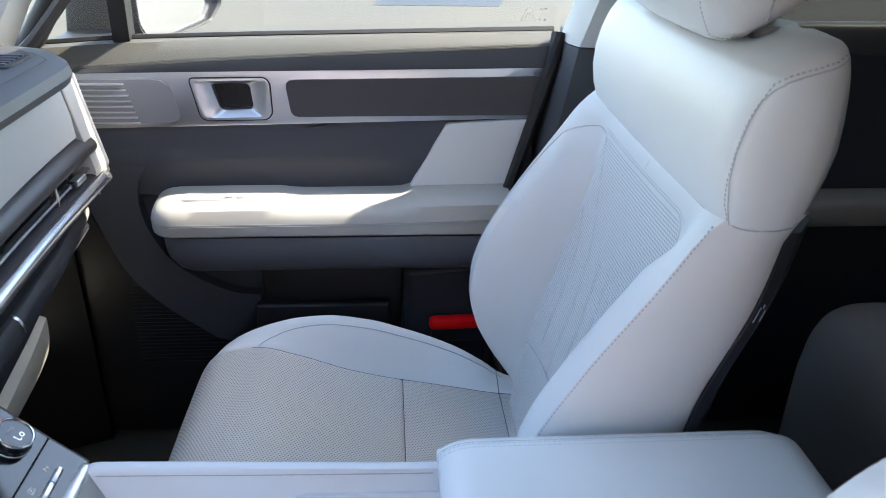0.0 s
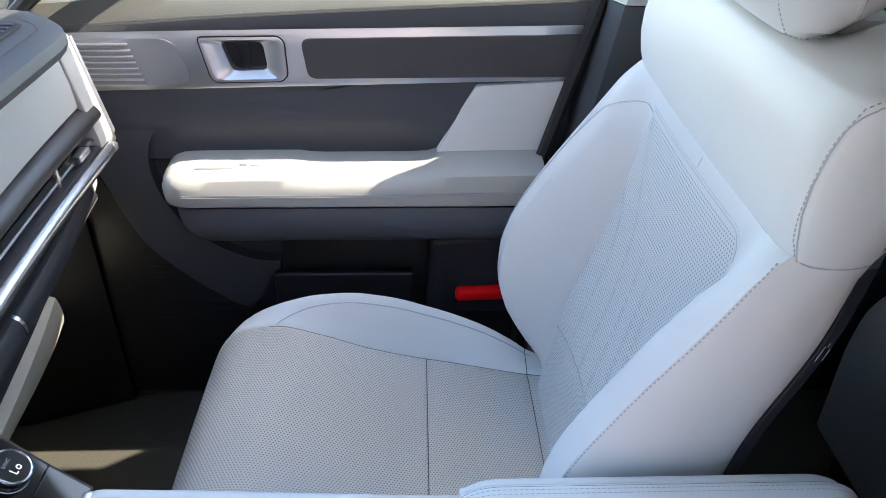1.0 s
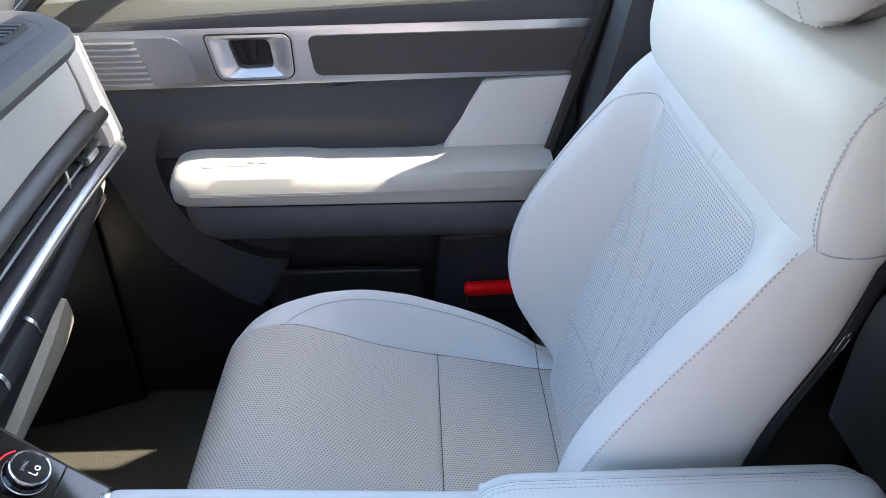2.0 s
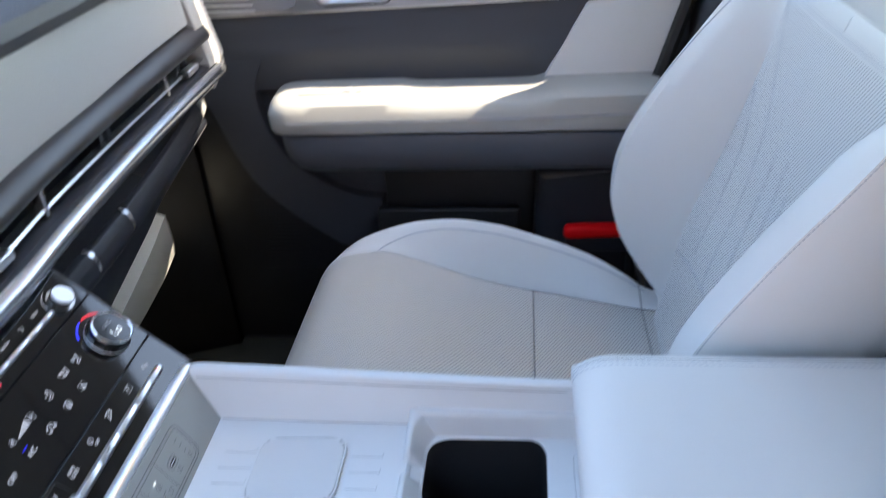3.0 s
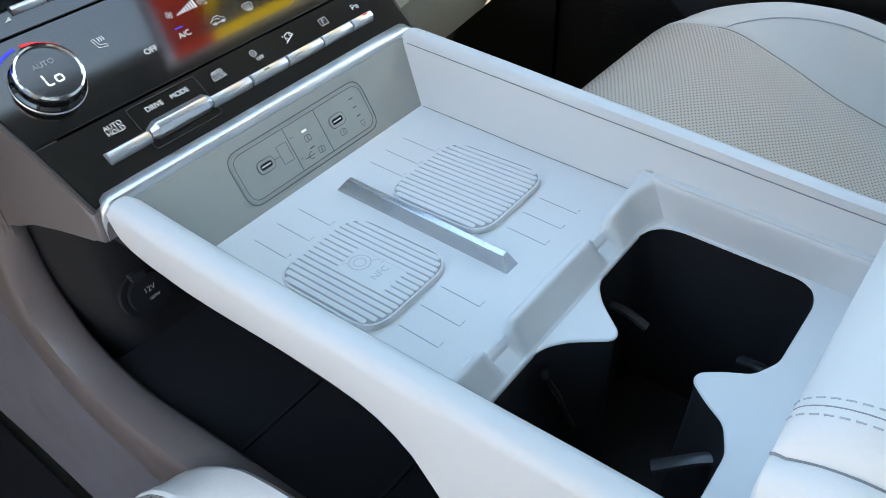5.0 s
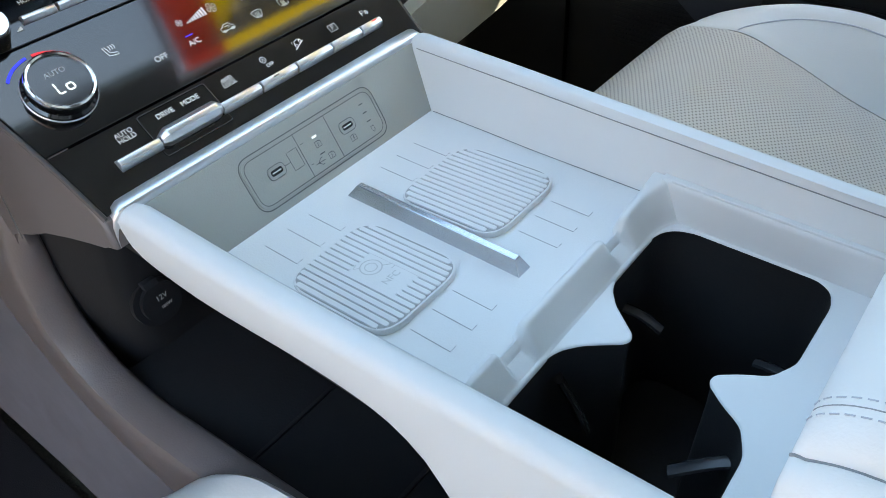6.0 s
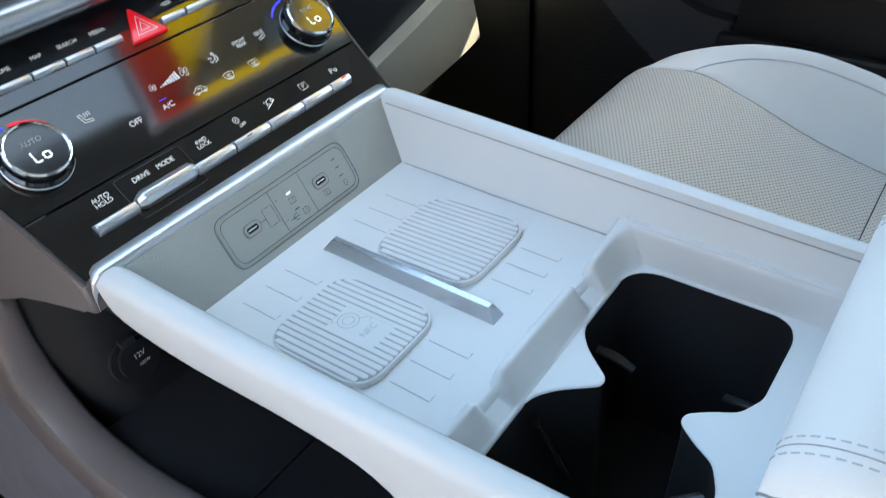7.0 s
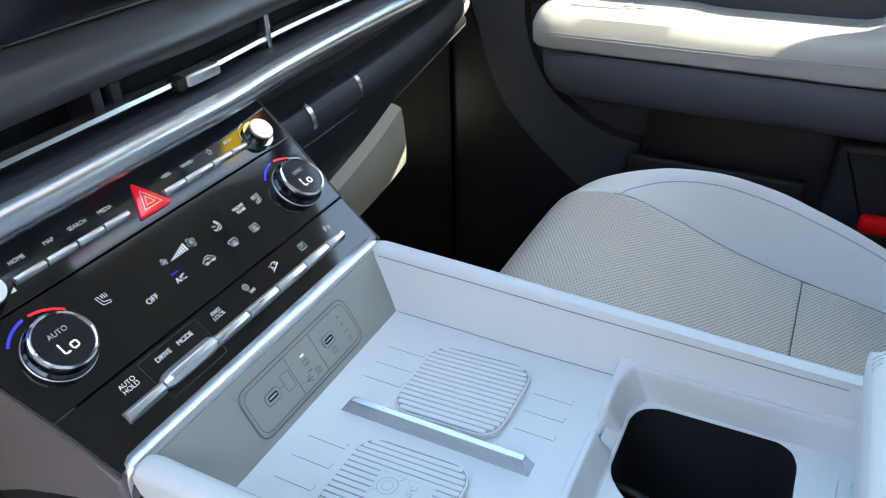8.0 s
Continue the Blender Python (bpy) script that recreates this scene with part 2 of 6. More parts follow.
def rounded(pts, r, n=5):
    """A polygon with its corners rounded; r is one radius or one for each corner."""
    out = []
    k = len(pts)
    for i in range(k):
        p, a, b = Vector(pts[i]), Vector(pts[i - 1]), Vector(pts[(i + 1) % k])
        rr = r[i] if isinstance(r, (list, tuple)) else r
        u, v = (a - p), (b - p)
        d = min(rr, u.length * 0.49, v.length * 0.49)
        s, e = p + u.normalized() * d, p + v.normalized() * d
        if d < 1e-6:
            out.append(tuple(p))
            continue
        for j in range(n + 1):
            t = j / n
            out.append(tuple(s * (1 - t) ** 2 + p * 2 * t * (1 - t) + e * t * t))
    return out


def rect(x0, y0, x1, y1, r=0.0, n=5):
    return rounded([(x0, y0), (x1, y0), (x1, y1), (x0, y1)], r, n)


def disc(x, y, r, n=40):
    return [(x + r * math.cos(2 * math.pi * i / n), y + r * math.sin(2 * math.pi * i / n)) for i in range(n)]


def frame_slab(outer, inner, thick, m=None, bm=None):
    """A flat ring between two outlines with the same number of points."""
    own = bmesh.new()
    n = len(outer)
    v = [[own.verts.new((x, y, z)) for x, y in o] for o, z in ((outer, 0), (outer, thick), (inner, thick), (inner, 0))]
    for k in range(4):
        a, b = v[k], v[(k + 1) % 4]
        for i in range(n):
            own.faces.new((a[i], a[(i + 1) % n], b[(i + 1) % n], b[i]))
    if m:
        bmesh.ops.transform(own, matrix=m, verts=own.verts)
    return join(bm, own)


def spline(pts, n=8, closed=False):
    """A smooth curve through points of any dimension."""
    p = [np.array(q, float) for q in pts]
    k = len(p)
    out = []
    last = k if closed else k - 1
    for i in range(last):
        a = p[(i - 1) % k] if closed or i > 0 else 2 * p[0] - p[1]
        b, c = p[i], p[(i + 1) % k]
        d = p[(i + 2) % k] if closed or i + 2 < k else 2 * p[-1] - p[-2]
        for j in range(n):
            t = j / n
            out.append(0.5 * (2 * b + (c - a) * t + (2 * a - 5 * b + 4 * c - d) * t * t + (3 * b - a - 3 * c + d) * t ** 3))
    if not closed:
        out.append(p[-1])
    return out


def curve(xs, ys):
    """A smooth function through the pairs of xs and ys."""
    xs, ys = np.array(xs, float), np.array(ys, float)
    h = np.diff(xs)
    dl = np.diff(ys) / h
    s = np.zeros(len(xs))
    s[0], s[-1] = dl[0], dl[-1]
    for i in range(1, len(xs) - 1):
        s[i] = 0 if dl[i - 1] * dl[i] <= 0 else 2 * dl[i - 1] * dl[i] / (dl[i - 1] + dl[i])

    def f(x):
        x = min(max(x, xs[0]), xs[-1])
        i = min(int(np.searchsorted(xs, x, side="right")) - 1, len(xs) - 2)
        t = (x - xs[i]) / h[i]
        return float((2 * t ** 3 - 3 * t * t + 1) * ys[i] + (t ** 3 - 2 * t * t + t) * h[i] * s[i]
                     + (3 * t * t - 2 * t ** 3) * ys[i + 1] + (t ** 3 - t * t) * h[i] * s[i + 1])
    return f


def loft(rings, closed=True, caps=True, bm=None):
    """A skin over rings of points."""
    own = bmesh.new()
    vs = [[own.verts.new(tuple(map(float, p))) for p in ring] for ring in rings]
    n = len(vs[0])
    for a, b in zip(vs, vs[1:]):
        for i in range(n if closed else n - 1):
            own.faces.new((a[i], a[(i + 1) % n], b[(i + 1) % n], b[i]))
    if caps and closed:
        own.faces.new(vs[0][::-1])
        own.faces.new(vs[-1])
    return join(bm, own)


def tube(path, r, bm=None, n=6, flat=1.0, up=(0, 0, 1)):
    """A round cord along points; flat below 1 presses it along up."""
    pts = [Vector(p) for p in path]
    rings = []
    for i, p in enumerate(pts):
        d = (pts[min(i + 1, len(pts) - 1)] - pts[max(i - 1, 0)]).normalized()
        u = Vector(up)
        u = (u - d * u.dot(d))
        if u.length < 1e-5:
            u = Vector((1, 0, 0)) - d * d.x
        u.normalize()
        s = d.cross(u)
        rings.append([p + (s * math.cos(2 * math.pi * k / n) + u * math.sin(2 * math.pi * k / n) * flat) * r for k in range(n)])
    return loft(rings, True, True, bm)


def stitches(path, step=0.0055, length=0.0038, r=0.0006, bm=None):
    """A row of short thread stitches along a path."""
    pts = [Vector(p) for p in path]
    bm = bm or bmesh.new()
    carry = 0.0
    for a, b in zip(pts, pts[1:]):
        d = b - a
        ln = d.length
        if ln < 1e-9:
            continue
        d /= ln
        s = carry
        while s < ln:
            c = a + d * s
            h = d * (length / 2)
            u = d.orthogonal().normalized()
            w = d.cross(u)
            ends = []
            for e in (c - h, c + h):
                ends.append([bm.verts.new(e + u * r * x + w * r * y) for x, y in ((1, 0), (0, 1), (-1, 0), (0, -1))])
            for k in range(4):
                bm.faces.new((ends[0][k], ends[0][(k + 1) % 4], ends[1][(k + 1) % 4], ends[1][k]))
            bm.faces.new(ends[0][::-1])
            bm.faces.new(ends[1])
            s += step
        carry = s - ln
    return bm


def ribbon(points, width, m, bm, lift=0.0003, closed=False):
    """A flat printed stroke along points in the plane of m."""
    p = [Vector((x, y)) for x, y in points]
    k = len(p)
    left, right = [], []
    for i in range(k):
        a = p[(i - 1) % k] if closed or i else p[0]
        b = p[(i + 1) % k] if closed or i < k - 1 else p[-1]
        d = (b - a)
        d = d.normalized() if d.length else Vector((1, 0))
        n = Vector((-d.y, d.x)) * width / 2
        left.append(m @ Vector((*(p[i] + n), lift)))
        right.append(m @ Vector((*(p[i] - n), lift)))
    lv, rv = [bm.verts.new(v) for v in left], [bm.verts.new(v) for v in right]
    for i in range(k if closed else k - 1):
        j = (i + 1) % k
        bm.faces.new((lv[i], rv[i], rv[j], lv[j]))
    return bm


def words(text, size, m, parent, mat="white_print", name="lettering", thick=0.0001, spacing=1.0, label=""):
    """Lettering in the built-in font, centred at the origin of m, lying in its x and y."""
    c = bpy.data.curves.new("text", "FONT")
    c.body = text
    c.size = size
    c.align_x, c.align_y = "CENTER", "CENTER"
    c.extrude = thick
    c.resolution_u = 3
    c.space_line = 0.85
    c.space_character = spacing
    tmp = new("text", c)
    bpy.context.view_layer.update()
    me = bpy.data.meshes.new_from_object(tmp)
    bpy.data.objects.remove(tmp)
    bpy.data.curves.remove(c)
    me.transform(m)
    me.materials.clear()
    me.materials.append(M[mat])
    ob = new(name, me)
    ob.parent = parent
    if label:
        ob["label"] = label
    return ob


def basis(o, x, y):
    """The pose with its origin at o and its axes along x, y and their normal."""
    x = Vector(x).normalized()
    y = (Vector(y) - x * Vector(y).dot(x)).normalized()
    z = x.cross(y)
    return Matrix(((x.x, y.x, z.x, o[0]), (x.y, y.y, z.y, o[1]), (x.z, y.z, z.z, o[2]), (0, 0, 0, 1)))


def part(name, bm, mat, parent, label="", smooth=True):
    """Links bm as one mesh object under a thing or a part; coordinates are the car's."""
    ob = new(name, finish(bm, name, mat, smooth))
    ob.parent = parent
    if parent.type == "EMPTY":
        ob.matrix_parent_inverse = Matrix.Translation(-parent.location)
    if label:
        ob["label"] = label
    if name in FLAT_FACED:
        ob.modifiers.new("weighted_normals", "WEIGHTED_NORMAL").keep_sharp = True
    return ob


FLAT_FACED = {"side_wall", "surround", "door_shell", "upper_corner", "insert", "fin_panel", "side_frame", "kick_side", "end_cap", "front_wall", "charging_pad", "switch_plate", "speaker_panel", "rear_block", "post_collar"}

# ---------------------------------------------------------------- ground and car shell
bm = bmesh.new()
bmesh.ops.create_grid(bm, x_segments=1, y_segments=1, size=400)
bmesh.ops.translate(bm, vec=(0, 0, -0.45), verts=bm.verts)
solid("ground", bm, "ground", "pale sunlit concrete of a parking lot", "ground")

# Thin dark patch at the far end of the lot.
solid("pavement", slab([(-0.05, 9.83), (1.58, 9.83), (2.6, 14.0), (0.6, 14.0)], 0.004, pose(0, 0, -0.45)), "rubber", "dark flat patch on the pale lot", "pavement")
# Added wall, never in view: cuts low sky, bounces warm light onto the driver's side.
solid("wall_bounce", box((-9.0, -4.75, -0.45), (11.0, -4.5, 2.9), 0.02), "bounce_wall", "plain rose-beige wall added unseen to cut low sky and bounce warm light", "wall")
wp = bmesh.new()
loft([[(-0.95, y, 0.87), (-0.60, y * 0.97, 1.02), (-0.07, y * 0.90, 1.215)] for y in (-0.68, -0.3, 0.0, 0.3, 0.68)], False, False, wp)
ws = solid("window_windscreen", wp, "windscreen", "tinted windscreen glass", "windscreen")
ws.visible_shadow = False
solid("wall_side", box((0.20, 0.818, -0.05), (0.62, 0.832, 0.822), 0.003), "body", "dark painted body side by the door pillar", "wall")
solid("floor", box((-1.0, -0.72, 0.0), (2.0, 0.785, 0.05), 0.004), "carpet", "black carpet on the car's floor", "floor")
solid("wall_front", box((-1.02, -0.72, 0.0), (-0.86, 0.72, 0.60), 0.01), "black", "black firewall behind the pedals", "wall")
solid("trim_header", box((-0.088, -0.60, 1.19), (-0.04, 0.27, 1.235), 0.008), "headliner", "pale cloth header above the windscreen", "trim")
bm = box((-0.05, -0.62, 1.20), (2.0, 0.62, 1.24), 0.01)
solid("ceiling", bm, "headliner", "pale cloth headliner of the car", "ceiling")
bm = box((1.98, -0.75, 0.05), (2.04, 0.75, 1.22), 0.01)
solid("wall_rear", bm, "door_dark", "charcoal tailgate trim", "wall")


def rail(path, w, h, bm=None):
    return tube(path, w, bm, n=8, flat=h / w, up=(0, 1, 0))


for side in (1, -1):
    name = "right" if side > 0 else "left"
    bm = loft([[(x, side * y, z) for x, y, z in ring] for ring in (
        [(-0.05, 0.55, 1.24), (-0.05, 0.69, 1.22), (-0.05, 0.70, 1.12), (-0.05, 0.62, 1.12), (-0.05, 0.55, 1.20)],
        [(2.0, 0.55, 1.24), (2.0, 0.69, 1.22), (2.0, 0.70, 1.12), (2.0, 0.62, 1.12), (2.0, 0.55, 1.20)])])
    solid("trim_roof_" + name, bm, "headliner", "pale cloth roof rail trim", "trim")
    # A-pillar, seen only at its foot
    bm = loft([[(a, side * y, z) for a, y, z in ring] for ring in (
        [(-0.62, 0.66, 0.78), (-0.472, 0.68, 0.78), (-0.462, 0.76, 0.79), (-0.62, 0.78, 0.79)],
        [(-0.53, 0.65, 0.86), (-0.422, 0.67, 0.86), (-0.412, 0.75, 0.87), (-0.53, 0.77, 0.87)],
        [(-0.29, 0.60, 1.16), (-0.21, 0.62, 1.16), (-0.21, 0.69, 1.16), (-0.29, 0.70, 1.16)])])
    solid("trim_a_pillar_" + name, bm, "pillar", "pale woven A-pillar trim", "trim")
    bm = loft([[(a, side * y, z) for a, y, z in ring] for ring in (
        [(1.18, 0.70, 0.05), (1.36, 0.70, 0.05), (1.36, 0.80, 0.05), (1.18, 0.80, 0.05)],
        [(1.18, 0.72, 0.82), (1.36, 0.72, 0.82), (1.36, 0.80, 0.82), (1.18, 0.80, 0.82)],
        [(1.26, 0.60, 1.18), (1.42, 0.60, 1.18), (1.42, 0.68, 1.18), (1.26, 0.68, 1.18)])])
    solid("trim_c_pillar_" + name, bm, "door_grey", "charcoal C-pillar trim", "trim")
    solid("wall_cargo_" + name, box((1.36, min(side * 0.74, side * 0.80), 0.05), (2.0, max(side * 0.74, side * 0.80), 1.2), 0.01), "door_dark", "charcoal cargo side trim", "wall")
    solid("trim_cargo_roof_" + name, box((1.26, min(side * 0.64, side * 0.80), 1.10), (2.0, max(side * 0.64, side * 0.80), 1.235), 0.01), "headliner", "pale cloth cargo roof trim", "trim")
    # B-pillar: slate below, pale above
    low = loft([[(x0 + dx, side * y, z) for dx, y in ((0, 0.735), (0.012, 0.705), (0.075, 0.70), (0.10, 0.73), (0.10, 0.80), (0, 0.80))]
                for x0, z in ((0.33, 0.05), (0.345, 0.45), (0.368, 0.66), (0.397, 0.822))])
    solid("trim_b_pillar_lower_" + name, low, "dash_top", "slate-grey lower B-pillar trim", "trim")
    up = loft([[(x0 + dx, side * (y + dy), z) for dx, y in ((0, 0.733), (0.012, 0.703), (0.075, 0.698), (0.10, 0.728), (0.10, 0.79), (0, 0.79))]
               for x0, z, dy in ((0.397, 0.824, 0), (0.42, 0.92, -0.03), (0.455, 1.18, -0.12))])
    solid("trim_b_pillar_upper_" + name, up, "pillar", "pale upper B-pillar trim", "trim")

bm = loft([[(x, 0.80, z), (x, y, z), (x - 0.02, y, z), (x - 0.02, 0.80, z)] for x, y, z in ((-0.42, 0.765, 0.78), (-0.43, 0.765, 0.6), (-0.43, 0.765, 0.05))])
loft([[(-0.43, 0.765, z), (-0.60, 0.70, z), (-0.95, 0.66, z), (-0.95, 0.80, z), (-0.43, 0.80, z)] for z in (0.05, 0.60)], True, True, bm)
solid("trim_kick_right", bm, "cavity", "black footwell side trim", "trim")
bm = loft([[(-0.62, y, 0.05), (-0.70, y, 0.12), (-0.86, y, 0.36), (-0.90, y, 0.36), (-0.90, y, 0.05)] for y in (0.14, 0.70)])
solid("trim_toe_board", bm, "carpet", "black carpeted toe board", "trim")

mat_d = thing("floor_mat", "black rubber floor mat in the driver's footwell", "floor mat", at=(-0.4, -0.42, 0.05))
part("mat", slab(rect(-0.84, -0.66, -0.06, -0.175, 0.03), 0.012, pose(0, 0, 0.0495), 0.004, 3), "black", mat_d)

# ---------------------------------------------------------------- centre console
console = thing("centre_console", "light grey plastic centre console with charging tray and cup holders", "console", at=(0, 0, 0.05))
top_z = curve((-0.175, -0.09, 0.0, 0.16, 0.5), (0.5455, 0.5435, 0.542, 0.541, 0.53))
taper = curve((-0.175, -0.10, 0.0, 0.05, 0.15, 0.5), (0.0, 0.001, 0.0045, 0.0065, 0.0102, 0.011))
low_z = curve((-0.175, -0.155, -0.12, -0.058, -0.028, 0.0, 0.022, 0.036, 0.055, 0.075, 0.10, 0.13, 0.2, 0.5), (0.5105, 0.5055, 0.5030, 0.5045, 0.5030, 0.4985, 0.4865, 0.468, 0.436, 0.385, 0.30, 0.22, 0.18, 0.18))
XS = [-0.1745, -0.172, -0.166] + [float(v) for v in np.linspace(-0.155, 0.16, 34)] + [0.2, 0.3, 0.4, 0.52]


def wall_rings(side, lower):
    rings = []
    for i, x in enumerate(XS):
        t, l = top_z(x), lower(x)
        e = (0.004, 0.0015, 0.0)[i] if i < 3 else 0.0
        base = [(-0.1065, 0.487), (-0.1015, 0.4985), (-0.1015, 0.5), (-0.1075, t - 0.009), (-0.109, t - 0.0045 - e), (-0.1122, t - 0.0012 - e),
                (-0.1150, t - 0.0001 - e), (-0.1198, t - 0.0003 - e), (-0.1225, t - 0.0016 - e), (-0.1247, t - 0.0042 - e), (-0.1257, t - 0.0075), (-0.1263 + e, t - 0.021),
                (-0.1232 + e, l + 0.006), (-0.1205, l), (-0.117, l - 0.0015), (-0.114, l)]
        ring = []
        for y, z in base:
            k = taper(x)
            if side < 0 and y > -0.107 and z < 0.51:
                k = min(k, 0.002)
            elif side < 0 and y > -0.1095 and z > 0.51:
                k *= 0.6
            ring.append((x, (y + k) * side + (0.003 if side < 0 and y < -0.103 else 0.0), z))
        rings.append(ring)
    return rings


part("side_wall", loft(wall_rings(1, low_z)), "console", console, "pale console side wall with a rounded rim")
part("side_wall", loft(wall_rings(-1, lambda x: 0.22)), "console", console, "pale console side wall with a rounded rim")
# seam line just under the inner lip
for s in (-1, 1):
    part("lip_line", tube([(x, s * (-0.1079 + taper(x) * (0.6 if s < 0 else 1.0)) + (0.003 if s < 0 else 0.0), top_z(x) - 0.0065) for x in np.linspace(-0.165, 0.155, 40)], 0.00035), "soft_groove", console)

# charging tray
for s in (-1, 1):
    part("edge_gap", tube([(x, s * (0.1013 - (taper(x) if s < 0 else min(taper(x), 0.002))), 0.5002) for x in np.linspace(-0.145, 0.02, 20)], 0.0003), "soft_groove", console)
part("tray_floor", box((-0.1475, -0.1015, 0.488), (0.024, 0.1015, 0.5), 0.0), "mat", console, "pale matt charging mat")
FW = basis((-0.147, 0, 0.5), (0, 1, 0), (-0.023, 0, 0.040))
part("front_wall", slab([(-0.103, -0.002), (0.103, -0.002), (0.119, 0.047), (-0.119, 0.047)], 0.004, FW @ pose(0, 0, -0.004)), "port_wall", console, "front wall of the tray, its shade put into the grey colour")


def pad(y0, y1, label, skip=None):
    """A phone pad: a rounded base with raised ribs along it."""
    x0, x1, r, h = -0.1015, -0.0265, 0.017, 0.0032
    wedge = Matrix(((1, 0, 0, 0), (0, 1, 0, 0), (0.045, 0, 1, 0.045 * 0.064), (0, 0, 0, 1)))
    base = part("charging_pad", slab(rect(x0, y0, x1, y1, r, 8), h + 0.0032, wedge @ pose(0, 0, 0.496), 0.0008, 2), "mat", console, label)
    # Groove floor coloured darker than the pad, as the shade between the ribs.
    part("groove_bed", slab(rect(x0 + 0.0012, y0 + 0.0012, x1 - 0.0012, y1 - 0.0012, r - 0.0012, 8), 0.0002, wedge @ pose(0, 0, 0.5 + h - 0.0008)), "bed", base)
    n = 15
    step = (y1 - y0 - 0.004) / n
    for i in range(n):
        a = y0 + 0.002 + i * step
        b = a + step * 0.80
        m = (a + b) / 2
        inset = 0.0013
        d = min(m - y0, y1 - m)
        if d < r:
            inset += r - math.sqrt(max(0, r * r - (r - d) ** 2)) * 0.98
        runs = [(x0 + inset, x1 - inset)]
        if skip and skip[1] < m < skip[3]:
            runs = [(x0 + inset, skip[0]), (skip[2], x1 - inset)]
        for p, q in runs:
            part("rib", slab(rect(p, a, q, b, 0.0008, 1), 0.0011, wedge @ pose(0, 0, 0.5 + h - 0.0009), 0.0003, 1), "mat", base)
    return base


pad(0.0085, 0.0795, "ribbed pale rubber phone pad")
nfc_pad = pad(-0.0835, -0.0165, "ribbed pale rubber phone pad with a key mark", (-0.076, -0.056, -0.043, -0.038))
KP = basis((-0.062, -0.048, 0.5028), (0, 1, 0), (-1, 0, -0.045))
part("mark_field", slab(rect(-0.0095, -0.0205, 0.0112, 0.0150, 0.002, 2), 0.0005, KP), "mat", nfc_pad)
bm = bmesh.new()
ring = [(0.0062 * math.cos(a), 0.006 + 0.0062 * math.sin(a)) for a in np.linspace(0, 2 * math.pi, 20)[:-1]]
ribbon(ring, 0.0007, KP, bm, 0.0006, True)
ribbon([(0.0035 * math.cos(a), 0.006 + 0.0035 * math.sin(a)) for a in np.linspace(0, 2 * math.pi, 16)[:-1]], 0.0006, KP, bm, 0.0006, True)
ribbon([(0.0045, 0.002), (0.009, -0.002), (0.009, -0.004), (0.006, -0.004)], 0.0007, KP, bm, 0.0006)
ribbon([(-0.004, 0.011), (-0.007, 0.013), (-0.003, 0.0145), (0.003, 0.0145)], 0.0006, KP, bm, 0.0006)
part("key_mark", bm, "relief", nfc_pad)
words("NFC", 0.0062, KP @ pose(0, -0.009, 0.0005), nfc_pad, "relief")

# L-shaped guide lines pressed into the mat
for i, (x0, x1, ys) in enumerate(((-0.0215, 0.0045, (0.0605, 0.0435, 0.0265)), (-0.0225, 0.003, (-0.034, -0.051, -0.0685)),
                                  (-0.1305, -0.103, (0.062, 0.0445, 0.0285)), (-0.133, -0.1065, (-0.033, -0.05, -0.068)))):
    for y in ys:
        bm = bmesh.new()
        ribbon([(x0, y), (x1, y), (x1, y + 0.0045)], 0.0004, pose(0, 0, 0.5), bm)
        part("guide_line", bm, "groove", console)

# silver divider bar
bar = bmesh.new()
ends = [[(-0.1275, -0.0058, 0), (-0.1275, 0.0056, 0), (-0.121, 0.0022, 0.0086), (-0.121, -0.0018, 0.0086)],
        [(0.001, -0.0058, 0), (0.001, 0.0056, 0), (-0.0045, 0.0022, 0.0086), (-0.0045, -0.0018, 0.0086)]]
loft([[(x, y, z + 0.4995) for x, y, z in r] for r in ends], True, True, bar)
bmesh.ops.bevel(bar, geom=bar.edges[:], offset=0.0004, segments=1, profile=0.5, affect="EDGES")
part("divider_bar", bar, "bar_metal", console, "satin silver bar between the phone pads", smooth=False)

# port plate on the front wall
plate = part("port_plate", slab(rect(-0.052, 0.0065, 0.0585, 0.0385, 0.0085, 6), 0.0006, FW), "port_wall", console, "plate with two charging ports, in the wall's shade-darkened grey")
bm = bmesh.new()
ribbon(rect(-0.0535, 0.005, 0.060, 0.040, 0.0095, 6), 0.0007, FW, bm, 0.0004, True)
ribbon(rect(-0.0505, 0.0078, 0.0572, 0.0372, 0.0075, 6), 0.0005, FW, bm, 0.0009, True)
ribbon([(-0.0095, 0.0078), (-0.0095, 0.0372)], 0.0005, FW, bm, 0.0009)
ribbon([(0.0170, 0.0078), (0.0170, 0.0372)], 0.0005, FW, bm, 0.0009)
ribbon([(-0.0255, 0.0235), (-0.0195, 0.0235)], 0.0004, FW, bm, 0.0009)
ribbon([(-0.0165, 0.0295), (-0.0195, 0.0295), (-0.0195, 0.0175), (-0.0165, 0.0175)], 0.0004, FW, bm, 0.0009)
ribbon([(-0.0165, 0.0175), (-0.0115, 0.0175), (-0.0115, 0.0295), (-0.0165, 0.0295)], 0.00045, FW, bm, 0.0009)
for x, y in ((0.0475, 0.0305), (0.0475, 0.0245), (0.0475, 0.0185)):
    ribbon([(x - 0.0018, y), (x + 0.0018, y)], 0.0007, FW, bm, 0.0009)
ribbon([(0.0018, 0.0175), (0.0058, 0.0175)], 0.0008, FW, bm, 0.0009)
